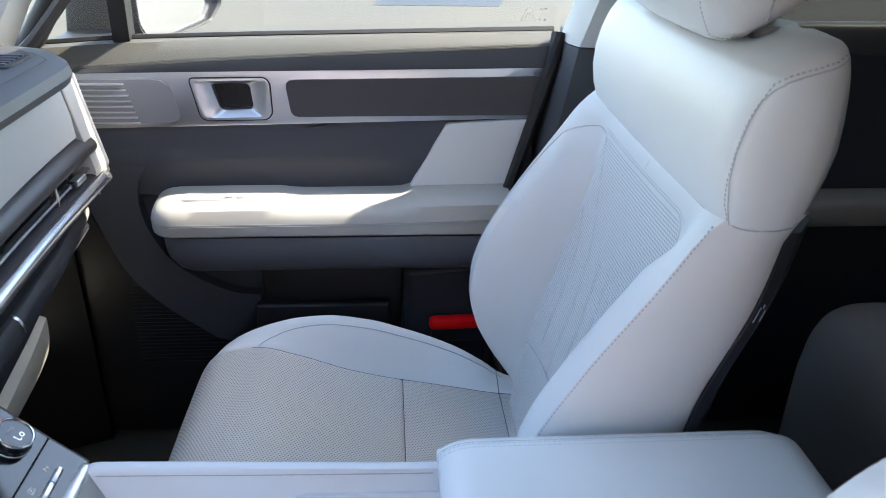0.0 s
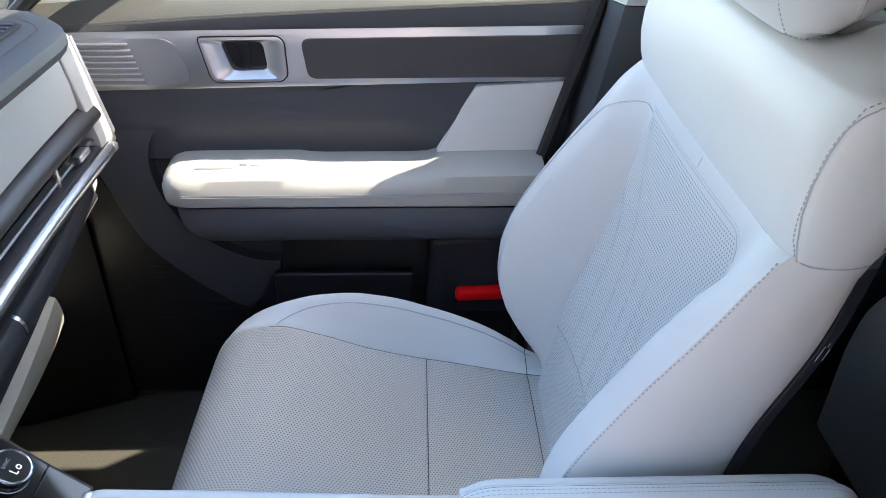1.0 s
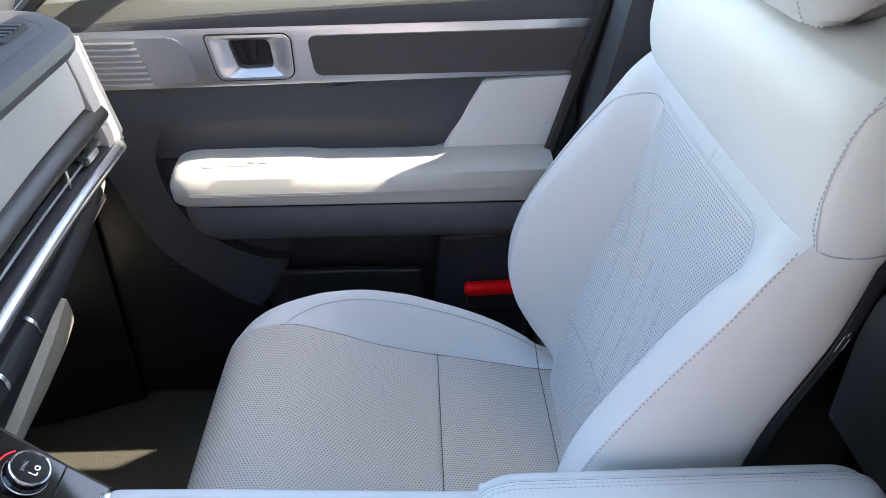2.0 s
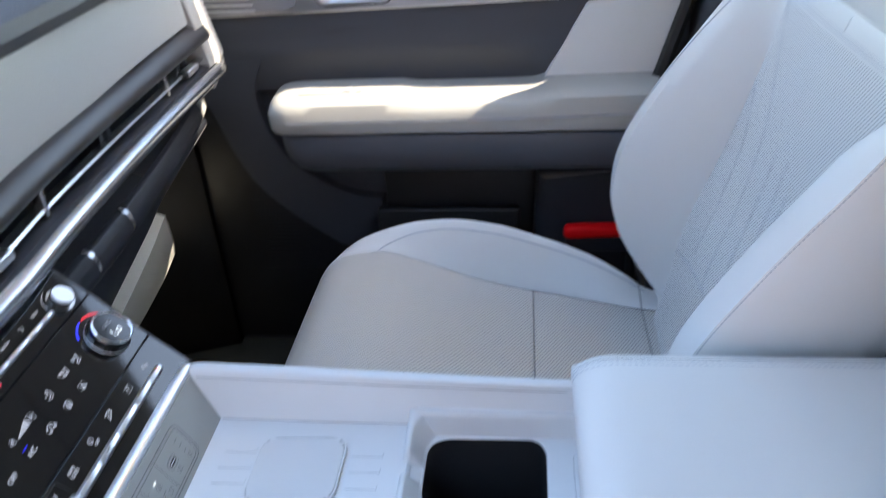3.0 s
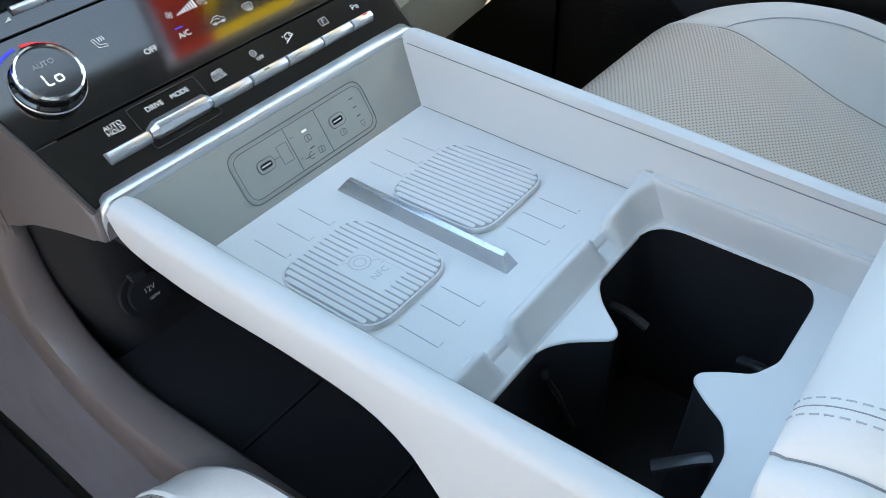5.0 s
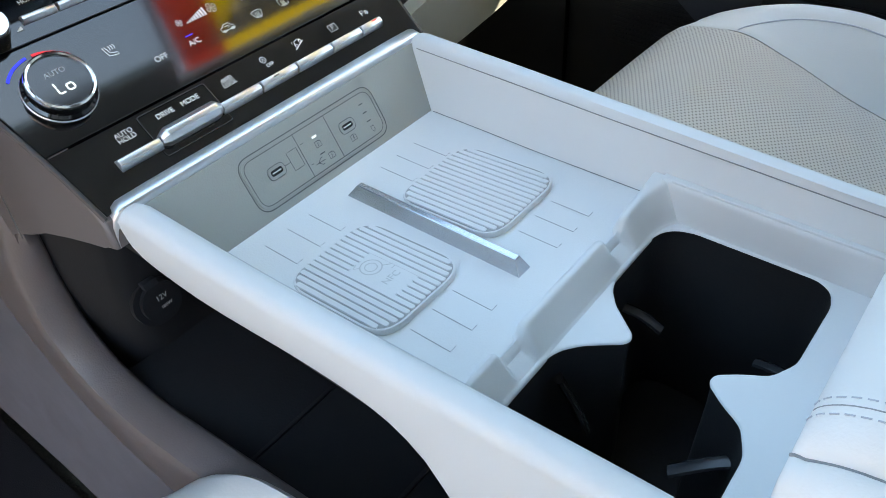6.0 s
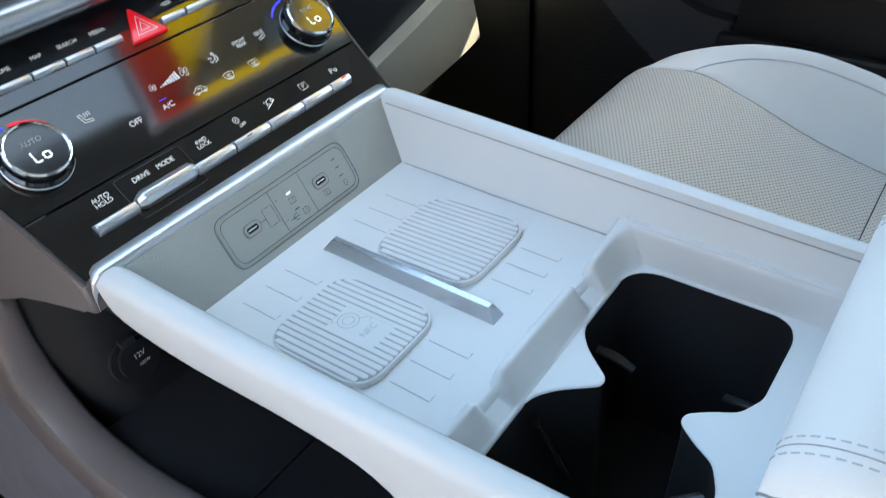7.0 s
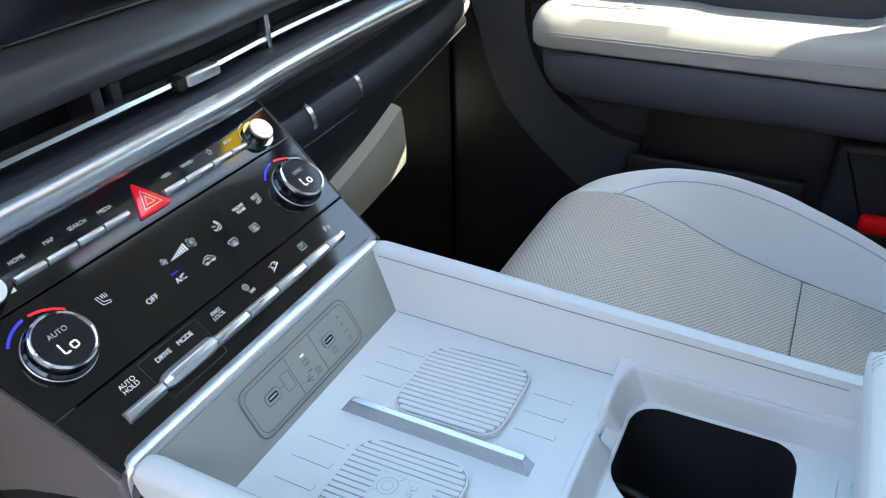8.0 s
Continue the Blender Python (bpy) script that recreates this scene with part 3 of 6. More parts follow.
for x, y in ((0.0042, 0.0238), (0.0095, 0.0133), (0.0305, 0.0148)):
    ribbon([(x - 0.0023, y - 0.0018), (x + 0.0023, y - 0.0018), (x + 0.0023, y + 0.0012), (x + 0.001, y + 0.002), (x - 0.0023, y + 0.002)], 0.00045, FW, bm, 0.0009, True)
    ribbon([(x + 0.0005, y + 0.0012), (x - 0.0005, y), (x + 0.0005, y), (x - 0.0005, y - 0.0012)], 0.00045, FW, bm, 0.0009)
ribbon([(-0.0045, 0.0133), (0.0035, 0.0133)], 0.00045, FW, bm, 0.0009)
ribbon([(-0.002, 0.0133), (0.0003, 0.0155), (0.002, 0.0155)], 0.00045, FW, bm, 0.0009)
ribbon([(-0.002, 0.0133), (0.0003, 0.0113), (0.002, 0.0113)], 0.00045, FW, bm, 0.0009)
for y in (0.0293, 0.0150):
    ribbon([(-0.0075, y), (-0.0055, y)], 0.0004, FW, bm, 0.0009)
ribbon([(0.0465, 0.0145), (0.0492, 0.0145), (0.0492, 0.012), (0.048, 0.0105), (0.0465, 0.012)], 0.00045, FW, bm, 0.0009, True)
part("print", bm, "line", plate)
bm = bmesh.new()
ribbon([(0.0020, 0.0290), (0.0058, 0.0290)], 0.0014, FW, bm, 0.0010)
part("indicator", bm, "lcd", plate, "lit white indicator")
for x in (-0.031, 0.0302):
    port = part("usb_port", frame_slab(rect(x - 0.0062, 0.0198, x + 0.0062, 0.0270, 0.0035, 6), rect(x - 0.0046, 0.0215, x + 0.0046, 0.0253, 0.0018, 6), 0.0014, FW), "port_wall", plate, "charging port with a raised rim")
    part("slot", slab(rect(x - 0.0046, 0.0215, x + 0.0046, 0.0253, 0.0018, 6), 0.0004, FW @ pose(0, 0, 0.0005)), "black", port, "black port slot")
    part("tongue", slab(rect(x - 0.0034, 0.0230, x + 0.0034, 0.0238, 0.0003, 2), 0.0005, FW @ pose(0, 0, 0.0006)), "silver", port)
    bm = bmesh.new()
    ribbon(rect(x - 0.0066, 0.0194, x + 0.0066, 0.0274, 0.0037, 6), 0.0004, FW, bm, 0.0009, True)
    part("outline", bm, "line", port)

# ridge between tray and cup holders, with two finger notches
ridge_h = curve((-0.1015, -0.085, -0.0655, -0.0625, -0.0585, -0.0565, -0.0455, -0.0430, -0.0390, -0.036, 0.034, 0.037, 0.0415, 0.0440, 0.0540, 0.0565, 0.0605, 0.064, 0.08, 0.092, 0.1015),
                (0.509, 0.509, 0.5092, 0.5080, 0.5015, 0.5003, 0.5003, 0.5017, 0.5082, 0.5095, 0.5095, 0.5083, 0.5017, 0.5003, 0.5003, 0.5017, 0.5083, 0.5100, 0.5118, 0.5140, 0.5160))
rings = []
for y in np.linspace(-0.1015, 0.1015, 260):
    h = ridge_h(y)
    d = max(0.0, 0.5095 - h) / 0.0092
    r = 0.012 * max(0.0, (y - 0.074) / 0.0275) ** 2
    rings.append([(0.0212, y, 0.488), (0.0212, y, 0.4995), (0.0225, y, h - 0.0022), (0.0235, y, h - 0.0008), (0.0250, y, h), (0.0268 + r * 0.6, y, h - 0.0003 - 0.0010 * d),
                  (0.0277 + r * 0.7, y, h - 0.0011 - 0.0014 * d), (0.0284 + r * 0.8, y, h - 0.0026 - 0.0014 * d), (0.0362 + r, y, 0.4950 - 0.0020 * d), (0.0370 + r, y, 0.4930 - 0.0008 * d),
                  (0.0377 + r, y, 0.4922), (0.0386 + r, y, 0.4917), (0.0392 + r, y, 0.4905), (0.0388 + r, y, 0.488)])
part("ridge", loft(rings), "console", console, "notched ridge in front of the cup holders")

# cup holder deck with its double opening
half = [(0.0385, 0.034), (0.0415, 0.024), (0.049, 0.0145), (0.0655, 0.0015), (0.0670, -0.0025), (0.0655, -0.0065)]
far_side = [(0.110, 0.0015), (0.119, 0.0085), (0.131, 0.0155), (0.1380, 0.030)]
opening = [(0.1085, -0.0025)] + far_side + [(0.1385, 0.078), (0.135, 0.0885), (0.127, 0.0935), (0.057, 0.0925), (0.0475, 0.0895), (0.0415, 0.0835), (0.0385, 0.073)] + half[:5]
mirror_y = lambda pts: [(x, -0.005 - y) for x, y in pts]
opening = opening + mirror_y(half[:4])[::-1] + mirror_y([(0.1385, 0.078), (0.135, 0.0885), (0.127, 0.0935), (0.057, 0.0925), (0.0475, 0.0895), (0.0415, 0.0835), (0.0385, 0.073)])[::-1] + mirror_y(far_side)[::-1]
opening = [tuple(p) for p in rounded(opening, 0.004, 3)]


def hole_deck(outer, hole, z):
    own = bmesh.new()
    edges = []
    for loop in (outer, hole):
        vs = [own.verts.new((x, y, z)) for x, y in loop]
        edges += [own.edges.new((vs[i], vs[(i + 1) % len(vs)])) for i in range(len(vs))]
    bmesh.ops.triangle_fill(own, edges=edges, use_beauty=True)
    return own


def grown(loop, d):
    k = len(loop)
    out = []
    for i in range(k):
        a, b = Vector(loop[i - 1]), Vector(loop[(i + 1) % k])
        t = (b - a).normalized()
        out.append((loop[i][0] + t.y * d, loop[i][1] - t.x * d))
    return out


area = sum(opening[i - 1][0] * opening[i][1] - opening[i][0] * opening[i - 1][1] for i in range(len(opening)))
if area < 0:
    opening = opening[::-1]
bm = hole_deck([(0.0355, -0.094), (0.172, -0.094), (0.172, 0.096), (0.0355, 0.096)], grown(opening, 0.0016), 0.4915)
loft([[(x, y, z) for x, y in grown(opening, d)] for d, z in ((0.0016, 0.4915), (0.0007, 0.4913), (0.0002, 0.4909), (0.0, 0.4902))], True, False, bm)
bmesh.ops.remove_doubles(bm, verts=bm.verts, dist=0.00005)
part("cup_deck", bm, "console", console, "pale deck round the double cup holder")
for s in (1, -1):
    rings = [[(x, s * y, z) for y, z in ((0.0948, 0.4908), (0.0949, 0.4916), (0.0951, 0.4930), (0.0955, 0.4990), (0.0962, 0.508), (0.0965, 0.5118), (0.0969, 0.5136), (0.0975, 0.5149), (0.0984, 0.5157), (0.0996, 0.5160), (0.104, 0.5162), (0.104, 0.488), (0.0948, 0.488))]
             for x in np.linspace(0.030, 0.172, 20)]
    part("cup_surround", loft(rings), "console", console, "pale raised border of the cup holders")
# Extra bead shaped to give the border edge its bright highlight line.
part("surround_line", tube([(x, 0.0984, 0.5158) for x in np.linspace(0.036, 0.172, 20)], 0.0009, None, 8), "console", console, "rounded bead added on the border to catch a highlight")
bm = loft([[(x, y, z) for x, y in grown(opening, d)] for d, z in ((0.0, 0.4902), (0.0008, 0.486), (0.001, 0.475), (-0.002, 0.356))], True, False)
bm.faces.new([v for v in bm.verts if abs(v.co.z - 0.356) < 1e-5])
cups = part("cup_well", bm, "cavity", console, "matt black cup well")
for i in range(9):
    part("floor_rib", box((0.05, -0.075 + i * 0.008, 0.356), (0.125, -0.0735 + i * 0.008, 0.3572)), "black", cups)
for p, q in (((0.043, -0.031, 0.472), (0.057, -0.021, 0.428)), ((0.1375, -0.017, 0.465), (0.108, -0.031, 0.447)), ((0.0375, 0.0525, 0.451), (0.0615, 0.055, 0.444)), ((0.138, 0.075, 0.43), (0.112, 0.082, 0.424))):
    path = spline([p, tuple((Vector(p) * 0.55 + Vector(q) * 0.45 + Vector((0, 0, 0.002)))), q], 5)
    part("cup_tab", tube(path, 0.0040, None, 10, 0.6), "black_gloss", cups, "dark sprung cup tab")

# armrest
arm = thing("armrest", "light grey leather centre armrest with double stitching", "armrest", at=(0.33, 0, 0.30))
lid_rings = []
for x in [0.1570, 0.1573, 0.1582, 0.1596, 0.1615, 0.164, 0.167, 0.171, 0.176, 0.182, 0.189] + [float(v) for v in np.linspace(0.20, 0.46, 12)] + [0.470, 0.479, 0.486, 0.491, 0.494, 0.4955]:
    def roundness(front, rear, length_f, length_r):
        e = max(0.0, front - x) / length_f if x < 0.3 else max(0.0, x - rear) / length_r
        return 1 - math.sqrt(max(0.0, 1 - min(1.0, e) ** 2))
    T = 0.5962 - 0.0185 * roundness(0.192, 0.458, 0.0352, 0.0378)
    W = 0.1085 - 0.0135 * roundness(0.186, 0.458, 0.0292, 0.0378)
    S, Y = (W - 0.0873) / 0.0212, 0.1085
    B = 0.500 + 0.062 * max(0.0, min(1.0, (0.1675 - x) / 0.0105)) ** 1.3 + 0.03 * roundness(0.0, 0.480, 1.0, 0.0158)
    f = T - 0.0122 * min(1.0, (T - B) / 0.06) ** 0.5
    low = [(0.0873 + S * (0.0212 - o), k) for o, k in ((0.006, 0.0), (0.0018, 0.03), (0.0003, 0.10), (-0.0002, 0.3), (0.0, 0.55), (0.0016, 0.74), (0.0058, 0.88), (0.0108, 0.965), (0.0165, 1.0), (0.0198, 0.997), (0.0212, 0.978))]
    high = [(Y - 0.0222, 0.10), (Y - 0.0240, 0.34), (Y - 0.0268, 0.58), (Y - 0.0310, 0.80), (Y - 0.0355, 0.91), (Y - 0.0364, 0.915), (Y - 0.0375, 0.935), (Y - 0.043, 0.97), (0.045, 1.0), (0.02, 1.01), (0, 1.012)]
    half_p = [(-w, B + (f - B) * k) for w, k in low] + [(-w, f + (T - f) * k) for w, k in high]
    lid_rings.append([(x, y, z) for y, z in half_p + [(-y, z) for y, z in half_p[-2::-1]]])
lid_bm = loft(lid_rings)
bmesh.ops.recalc_face_normals(lid_bm, faces=lid_bm.faces)
lid_tree = BVHTree.FromBMesh(lid_bm)
lid = part("lid", lid_bm, "leather", arm, "padded leather lid with a rolled edge")


def on_lid(y, lift, x0=0.1572, x1=0.492, n=90):
    out = []
    for k in range(n):
        x = x0 + (x1 - x0) * (k / (n - 1)) ** 1.7
        spot, nor, _i, _d = lid_tree.ray_cast(Vector((x, y, 0.8)), Vector((0, 0, -1)))
        if spot:
            out.append(spot + nor * lift)
    return out


for y, kind in ((-0.0688, "st"), (-0.0722, "seam"), (-0.0756, "st"), (0.0790, "seam"), (0.0740, "st"), (0.0690, "st")):
    if kind == "st":
        part("stitching", stitches(on_lid(y, 0.0), 0.0046, 0.0030, 0.00038), "thread", lid)
    else:
        part("seam", tube(on_lid(y, -0.0002), 0.0004), "soft_groove" if y < 0 else "groove", lid)
# Grey cord paints the shade in the fold of the lid's edge.
part("fold", tube(on_lid(-0.0874, 0.0001), 0.0008), "soft_groove", lid, "grey cord along the lid's fold, coloured as its shade")
part("bin", box((0.168, -0.1, 0.30), (0.50, 0.1, 0.503), 0.006), "console", arm, "pale plastic storage bin")
rim_o, rim_i = rect(0.1600, -0.0473, 0.23, 0.086, 0.017, 6), rect(0.1660, -0.0413, 0.23, 0.080, 0.012, 6)
part("latch_rim", frame_slab(rim_o, rim_i, 0.0012, pose(0, 0, 0.4914)), "console", console, "pale raised rim of the lid's finger latch")
bm = bmesh.new()
ribbon(rim_o, 0.0006, pose(0, 0, 0.4914), bm, 0.0003, True)
part("latch_line", bm, "groove", console)

# open storage under the tray
under = part("storage_bin", loft([[(x, y, z) for y, z in ((-0.119, 0.305), (-0.119, 0.318), (-0.09, 0.316), (0.10, 0.316), (0.112, 0.331), (0.112, 0.487), (0.116, 0.487), (0.116, 0.306), (-0.117, 0.305))]
                                  for x in (-0.30, -0.2, -0.1, 0.0, 0.15)]), "cavity", console, "open black storage bin")
bow = [tuple(p) for p in spline([(-0.342, -0.1180), (-0.330, -0.1135), (-0.316, -0.1060), (-0.304, -0.0960), (-0.2985, -0.0850), (-0.297, -0.0750)], 4)] + [(-0.297, 0.114), (-0.37, 0.114), (-0.37, -0.1180)]
part("bin_front", loft([[(x, y, z) for x, y in bow] for z in (0.300, 0.40, 0.515)]), "cavity", under)
part("bin_rear", box((0.022, -0.05, 0.33), (0.028, 0.114, 0.485), 0.001), "cavity", under)
part("bin_roof", box((-0.30, -0.108, 0.483), (0.030, 0.108, 0.4875), 0.0), "cavity", under)
for x in (-0.155, -0.05):
    part("mat_groove", box((x, -0.117, 0.3165), (x + 0.003, 0.10, 0.3185), 0.0), "black", under)
SK = basis((-0.2968, -0.076, 0.367), (0, 1, 0), (-0.25, 0, 1))
socket = part("power_socket", slab(disc(0, 0, 0.0198), 0.006, SK, 0.002, 3), "black", under, "black power socket cover")
part("socket_cap", slab(disc(0.002, 0.0, 0.0165), 0.005, SK @ pose(0, 0, 0.006), 0.002, 3), "black", socket)
part("socket_hinge", slab(rect(-0.006, 0.0155, 0.006, 0.0215, 0.001), 0.008, SK @ pose(0, 0, 0.004), 0.001), "black_soft", socket)
words("12V", 0.0064, SK @ pose(0.003, 0.004, 0.0112), socket, "dim_print")
words("180W", 0.0040, SK @ pose(0.004, -0.004, 0.0112), socket, "dim_print")

# lower side frame round the opening, on the driver's side
CS = basis((0, -0.120, 0), (1, 0, 0), (0, 0, 1))
outer_c = [(-0.1750, 0.5395), (-0.301, 0.636), (-0.36, 0.66), (-0.52, 0.66), (-0.50, 0.46), (-0.425, 0.371), (-0.399, 0.295), (-0.35, 0.250), (-0.29, 0.236), (-0.2, 0.235), (0.22, 0.235), (0.22, 0.32)]
edge_c = spline([(0.14, 0.392), (0.0, 0.365), (-0.09, 0.349), (-0.16, 0.337), (-0.245, 0.3225), (-0.299, 0.331), (-0.327, 0.357), (-0.338, 0.393), (-0.3365, 0.440), (-0.334, 0.468)], 5)
inner_c = [(x - 0.004, z - 0.010) for x, z in edge_c] + [(-0.297, 0.4735), (-0.270, 0.488), (-0.235, 0.5015), (-0.205, 0.512), (-0.185, 0.5185), (-0.1745, 0.521)]
part("side_frame", slab(outer_c + inner_c, 0.0125, CS, 0.003, 3), "brown", console, "mauve-grey plastic frame of the storage opening")
# broad sill of the opening, rolling over into the outer side
rings = []
for i, (x, z) in enumerate(edge_c):
    a, b = edge_c[max(0, i - 1)], edge_c[min(len(edge_c) - 1, i + 1)]
    tx, tz = b[0] - a[0], b[1] - a[1]
    ln = math.hypot(tx, tz)
    nx, nz = -tz / ln, tx / ln
    k = i / (len(edge_c) - 1)
    fade = min(1.0, max(0.0, (1 - k) / 0.28))
    y1 = -0.134 - 0.014 * fade
    out = 0.004 + 0.006 * (1 - fade)
    prof = [(-0.1165, 0.016), (-0.1175, 0.003), (-0.1188, 0.0004), (-0.1210, -0.0008), (-0.128, -0.0010), (y1 + 0.007, out * 0.35), (y1 + 0.002, out), (y1, out + 0.006), (y1 - 0.0005, out + 0.016), (y1 + 0.001, out + 0.05), (y1 + 0.006, out + 0.10), (-0.1235, out + 0.11)]
    rings.append([(x + nx * d, y, z + nz * d) for y, d in prof])
part("sill", loft(rings), "brown", console, "broad mauve-grey sill of the storage opening")
part("frame_seam", tube([(-0.322, -0.1328, 0.458), (-0.318, -0.1328, 0.50), (-0.312, -0.1328, 0.56), (-0.305, -0.1328, 0.63)], 0.0005), "seam", console)
rings = []
for x in np.linspace(-0.92, 0.22, 24):
    w = -0.163 - 0.02 * max(0.0, -0.5 - x)
    rings.append([(x, y, z) for y, z in ((-0.110, 0.055), (w, 0.055), (w + 0.001, 0.066), (w + 0.009, 0.10), (-0.1475, 0.16), (-0.1425, 0.24), (-0.136, 0.32 if x < -0.36 else 0.27), (-0.1325, 0.56 if x < -0.36 else 0.28), (-0.110, 0.56 if x < -0.36 else 0.28))])
part("kick_side", loft(rings), "kick", console, "blue-grey carpeted console side")
part("plinth", box((-0.90, -0.126, 0.05), (0.22, -0.10, 0.14), 0.004), "black", console, "black console foot")
part("far_side", box((-0.60, 0.128, 0.05), (0.50, 0.134, 0.50), 0.002), "door_dark", console, "charcoal console side")

# ---------------------------------------------------------------- dashboard
dash = thing("dashboard", "pale and black dashboard with air vents and climate panel", "dashboard", at=(-0.4, 0, 0.5))
A = radians(37.5)
PM = basis((-0.202, 0, 0.562), (0, 1, 0), (-math.cos(A), 0, math.sin(A)))
edge_y = curve((-0.04, 0.0, 0.06, 0.13), (0.1275, 0.1315, 0.1405, 0.149))


def panel_strip(u0, u1):
    return [(-edge_y(u0), u0), (edge_y(u0), u0), (edge_y(u1), u1), (-edge_y(u1), u1)]


low_panel = part("mode_panel", slab(panel_strip(-0.0325, 0.0092), 0.006, PM @ pose(0, 0, -0.006), 0.0006, 2), "piano", dash, "gloss black drive-mode panel", smooth=False)
mid_panel = part("climate_panel", slab(panel_strip(0.0102, 0.0708), 0.006, PM @ pose(0, 0, -0.006), 0.0006, 2), "piano", dash, "gloss black touch climate panel", smooth=False)
top_panel = part("radio_panel", slab(panel_strip(0.0716, 0.1165), 0.006, PM @ pose(0, 0, -0.006), 0.0006, 2), "piano", dash, "gloss black radio panel", smooth=False)
part("panel_core", slab([(-0.116, -0.033), (0.126, -0.033), (0.146, 0.125), (-0.116, 0.125)], 0.05, PM @ pose(0, 0, -0.0562)), "black", dash)
for s in (-1, 1):
    path = [PM @ Vector((s * (edge_y(u) + 0.0015), u, -0.002)) for u in np.linspace(-0.034, 0.120, 12)]
    part("panel_edge", tube(path, 0.0017, None, 6), "gunmetal", dash, "thin dark metal edge")
# silver trim between panel and tray
trim_prof = [(-0.1835, 0.5375), (-0.1822, 0.5440), (-0.1812, 0.5454), (-0.1797, 0.5460), (-0.1735, 0.5448), (-0.1722, 0.5440), (-0.1716, 0.5425), (-0.1716, 0.5375)]
rings = []
for y, dz in ((-0.1287, 0.0165), (-0.1282, 0.010), (-0.1266, 0.0050), (-0.1240, 0.0018), (-0.120, 0.0003), (-0.10, 0.0), (0.10, 0.0), (0.120, 0.0003), (0.1240, 0.0018), (0.1266, 0.0050), (0.1282, 0.010), (0.1287, 0.0165)):
    slim = 1.0 - 0.7 * min(1.0, dz / 0.006)
    rings.append([(-0.1750 + (x + 0.1750) * slim, y, z - dz) for x, z in trim_prof])
part("lower_trim", loft(rings), "silver", dash, "satin silver trim strip turned down at its ends")


def knob(parent, a, u, r, h, label, text=None):
    base = [(r + 0.0022, 0), (r + 0.0022, 0.003), (r + 0.0006, 0.0042), (r + 0.0004, h - 0.0035)]
    def turn(prof, bm=None):
        rings = [[PM @ Vector((a + q * math.cos(t), u + q * math.sin(t), z)) for t in np.linspace(0, 2 * math.pi, 49)[:-1]] for q, z in prof]
        return loft(rings, True, True, bm)
    k = part("knob", turn(base + [(r - 0.001, h - 0.003)]), "piano", parent, label)
    part("knob_ring", turn([(r + 0.0004, h - 0.0030), (r + 0.0009, h - 0.0020), (r + 0.0006, h - 0.0006), (r - 0.0004, h), (r - 0.0013, h - 0.0005), (r - 0.0016, h - 0.0018)]), "chrome", k, "chrome knob ring")
    part("knob_foot", turn([(r + 0.0026, 0.0003), (r + 0.0026, 0.0009), (r + 0.0022, 0.0013)]), "silver", k)
    part("knob_face", turn([(r - 0.0012, h - 0.0022), (r - 0.0014, h - 0.0016)]), "screen", k)
    if text:
        words(text, 0.0044, PM @ pose(a + 0.0002, u + 0.0050, h - 0.0013), k, "knob_print")
        seg = bmesh.new()
        L = 0.0046
        def stroke(p):
            ribbon([(a + x * 0.72, u - 0.0036 + y * 0.72) for x, y in p], 0.0010, PM, seg, h - 0.0012)
        stroke([(-0.0066, 0.0046), (-0.0066, 0.0004)])
        stroke([(-0.0066, -0.0004), (-0.0066, -0.0046)])
        stroke([(-0.0062, -0.0048), (-0.0022, -0.0048)])
        for p in ([(0.0012, 0.0002), (0.0056, 0.0002)], [(0.0008, -0.0002), (0.0008, -0.0044)], [(0.006, -0.0002), (0.006, -0.0044)], [(0.0012, -0.0048), (0.0056, -0.0048)]):
            stroke(p)
        part("digits", seg, "lcd", k, "lit temperature digits")
    return k


knob(mid_panel, -0.1034, 0.0395, 0.0169, 0.0125, "driver's temperature knob reading Lo", "AUTO")
knob(mid_panel, 0.1092, 0.0375, 0.0169, 0.0125, "passenger's temperature knob reading Lo", "SYNC")
for s, v in ((-0.1034, 0.0395), (0.1092, 0.0375)):
    for a0, a1, mat in ((140, 96, "blue_arc"), (88, 42, "red_arc")):
        bm = bmesh.new()
        ribbon([(s + 0.0246 * math.cos(radians(t)), v + 0.0246 * math.sin(radians(t))) for t in np.linspace(a0, a1, 12)], 0.0016, PM, bm, 0.0004)
        part("temperature_arc", bm, mat, mid_panel, "lit temperature arc")
tune = part("tune_knob", slab(disc(0.118, 0.0855, 0.0096), 0.0075, PM, 0.0012, 3), "piano", top_panel, "chrome tuning knob with a pale gold face")
part("tune_face", slab(disc(0.118, 0.0855, 0.0090), 0.0022, PM @ pose(0, 0, 0.0072), 0.001, 3), "silver", tune)
part("tune_foot", slab(disc(0.118, 0.0855, 0.0118), 0.003, PM, 0.001, 2), "chrome", tune)
bm = bmesh.new()
ribbon([(0.118 + 0.0143 * math.cos(radians(t)), 0.0855 + 0.0143 * math.sin(radians(t))) for t in np.linspace(170, 95, 10)], 0.0006, PM, bm, 0.0004)
part("tune_arc", bm, "white_print", top_panel)
vol = part("volume_knob", slab(disc(-0.1125, 0.0835, 0.0098), 0.010, PM, 0.0012, 3), "piano", top_panel, "black volume knob with a pale gold face")
part("volume_face", slab(disc(-0.1125, 0.0835, 0.0090), 0.0025, PM @ pose(0, 0, 0.0096), 0.001, 3), "silver", vol)
bm = bmesh.new()
bm.faces.new([bm.verts.new(PM @ Vector((x, y, 0.0004))) for x, y in ((-0.1, 0.0795), (-0.0962, 0.0795), (-0.0962, 0.0822))])
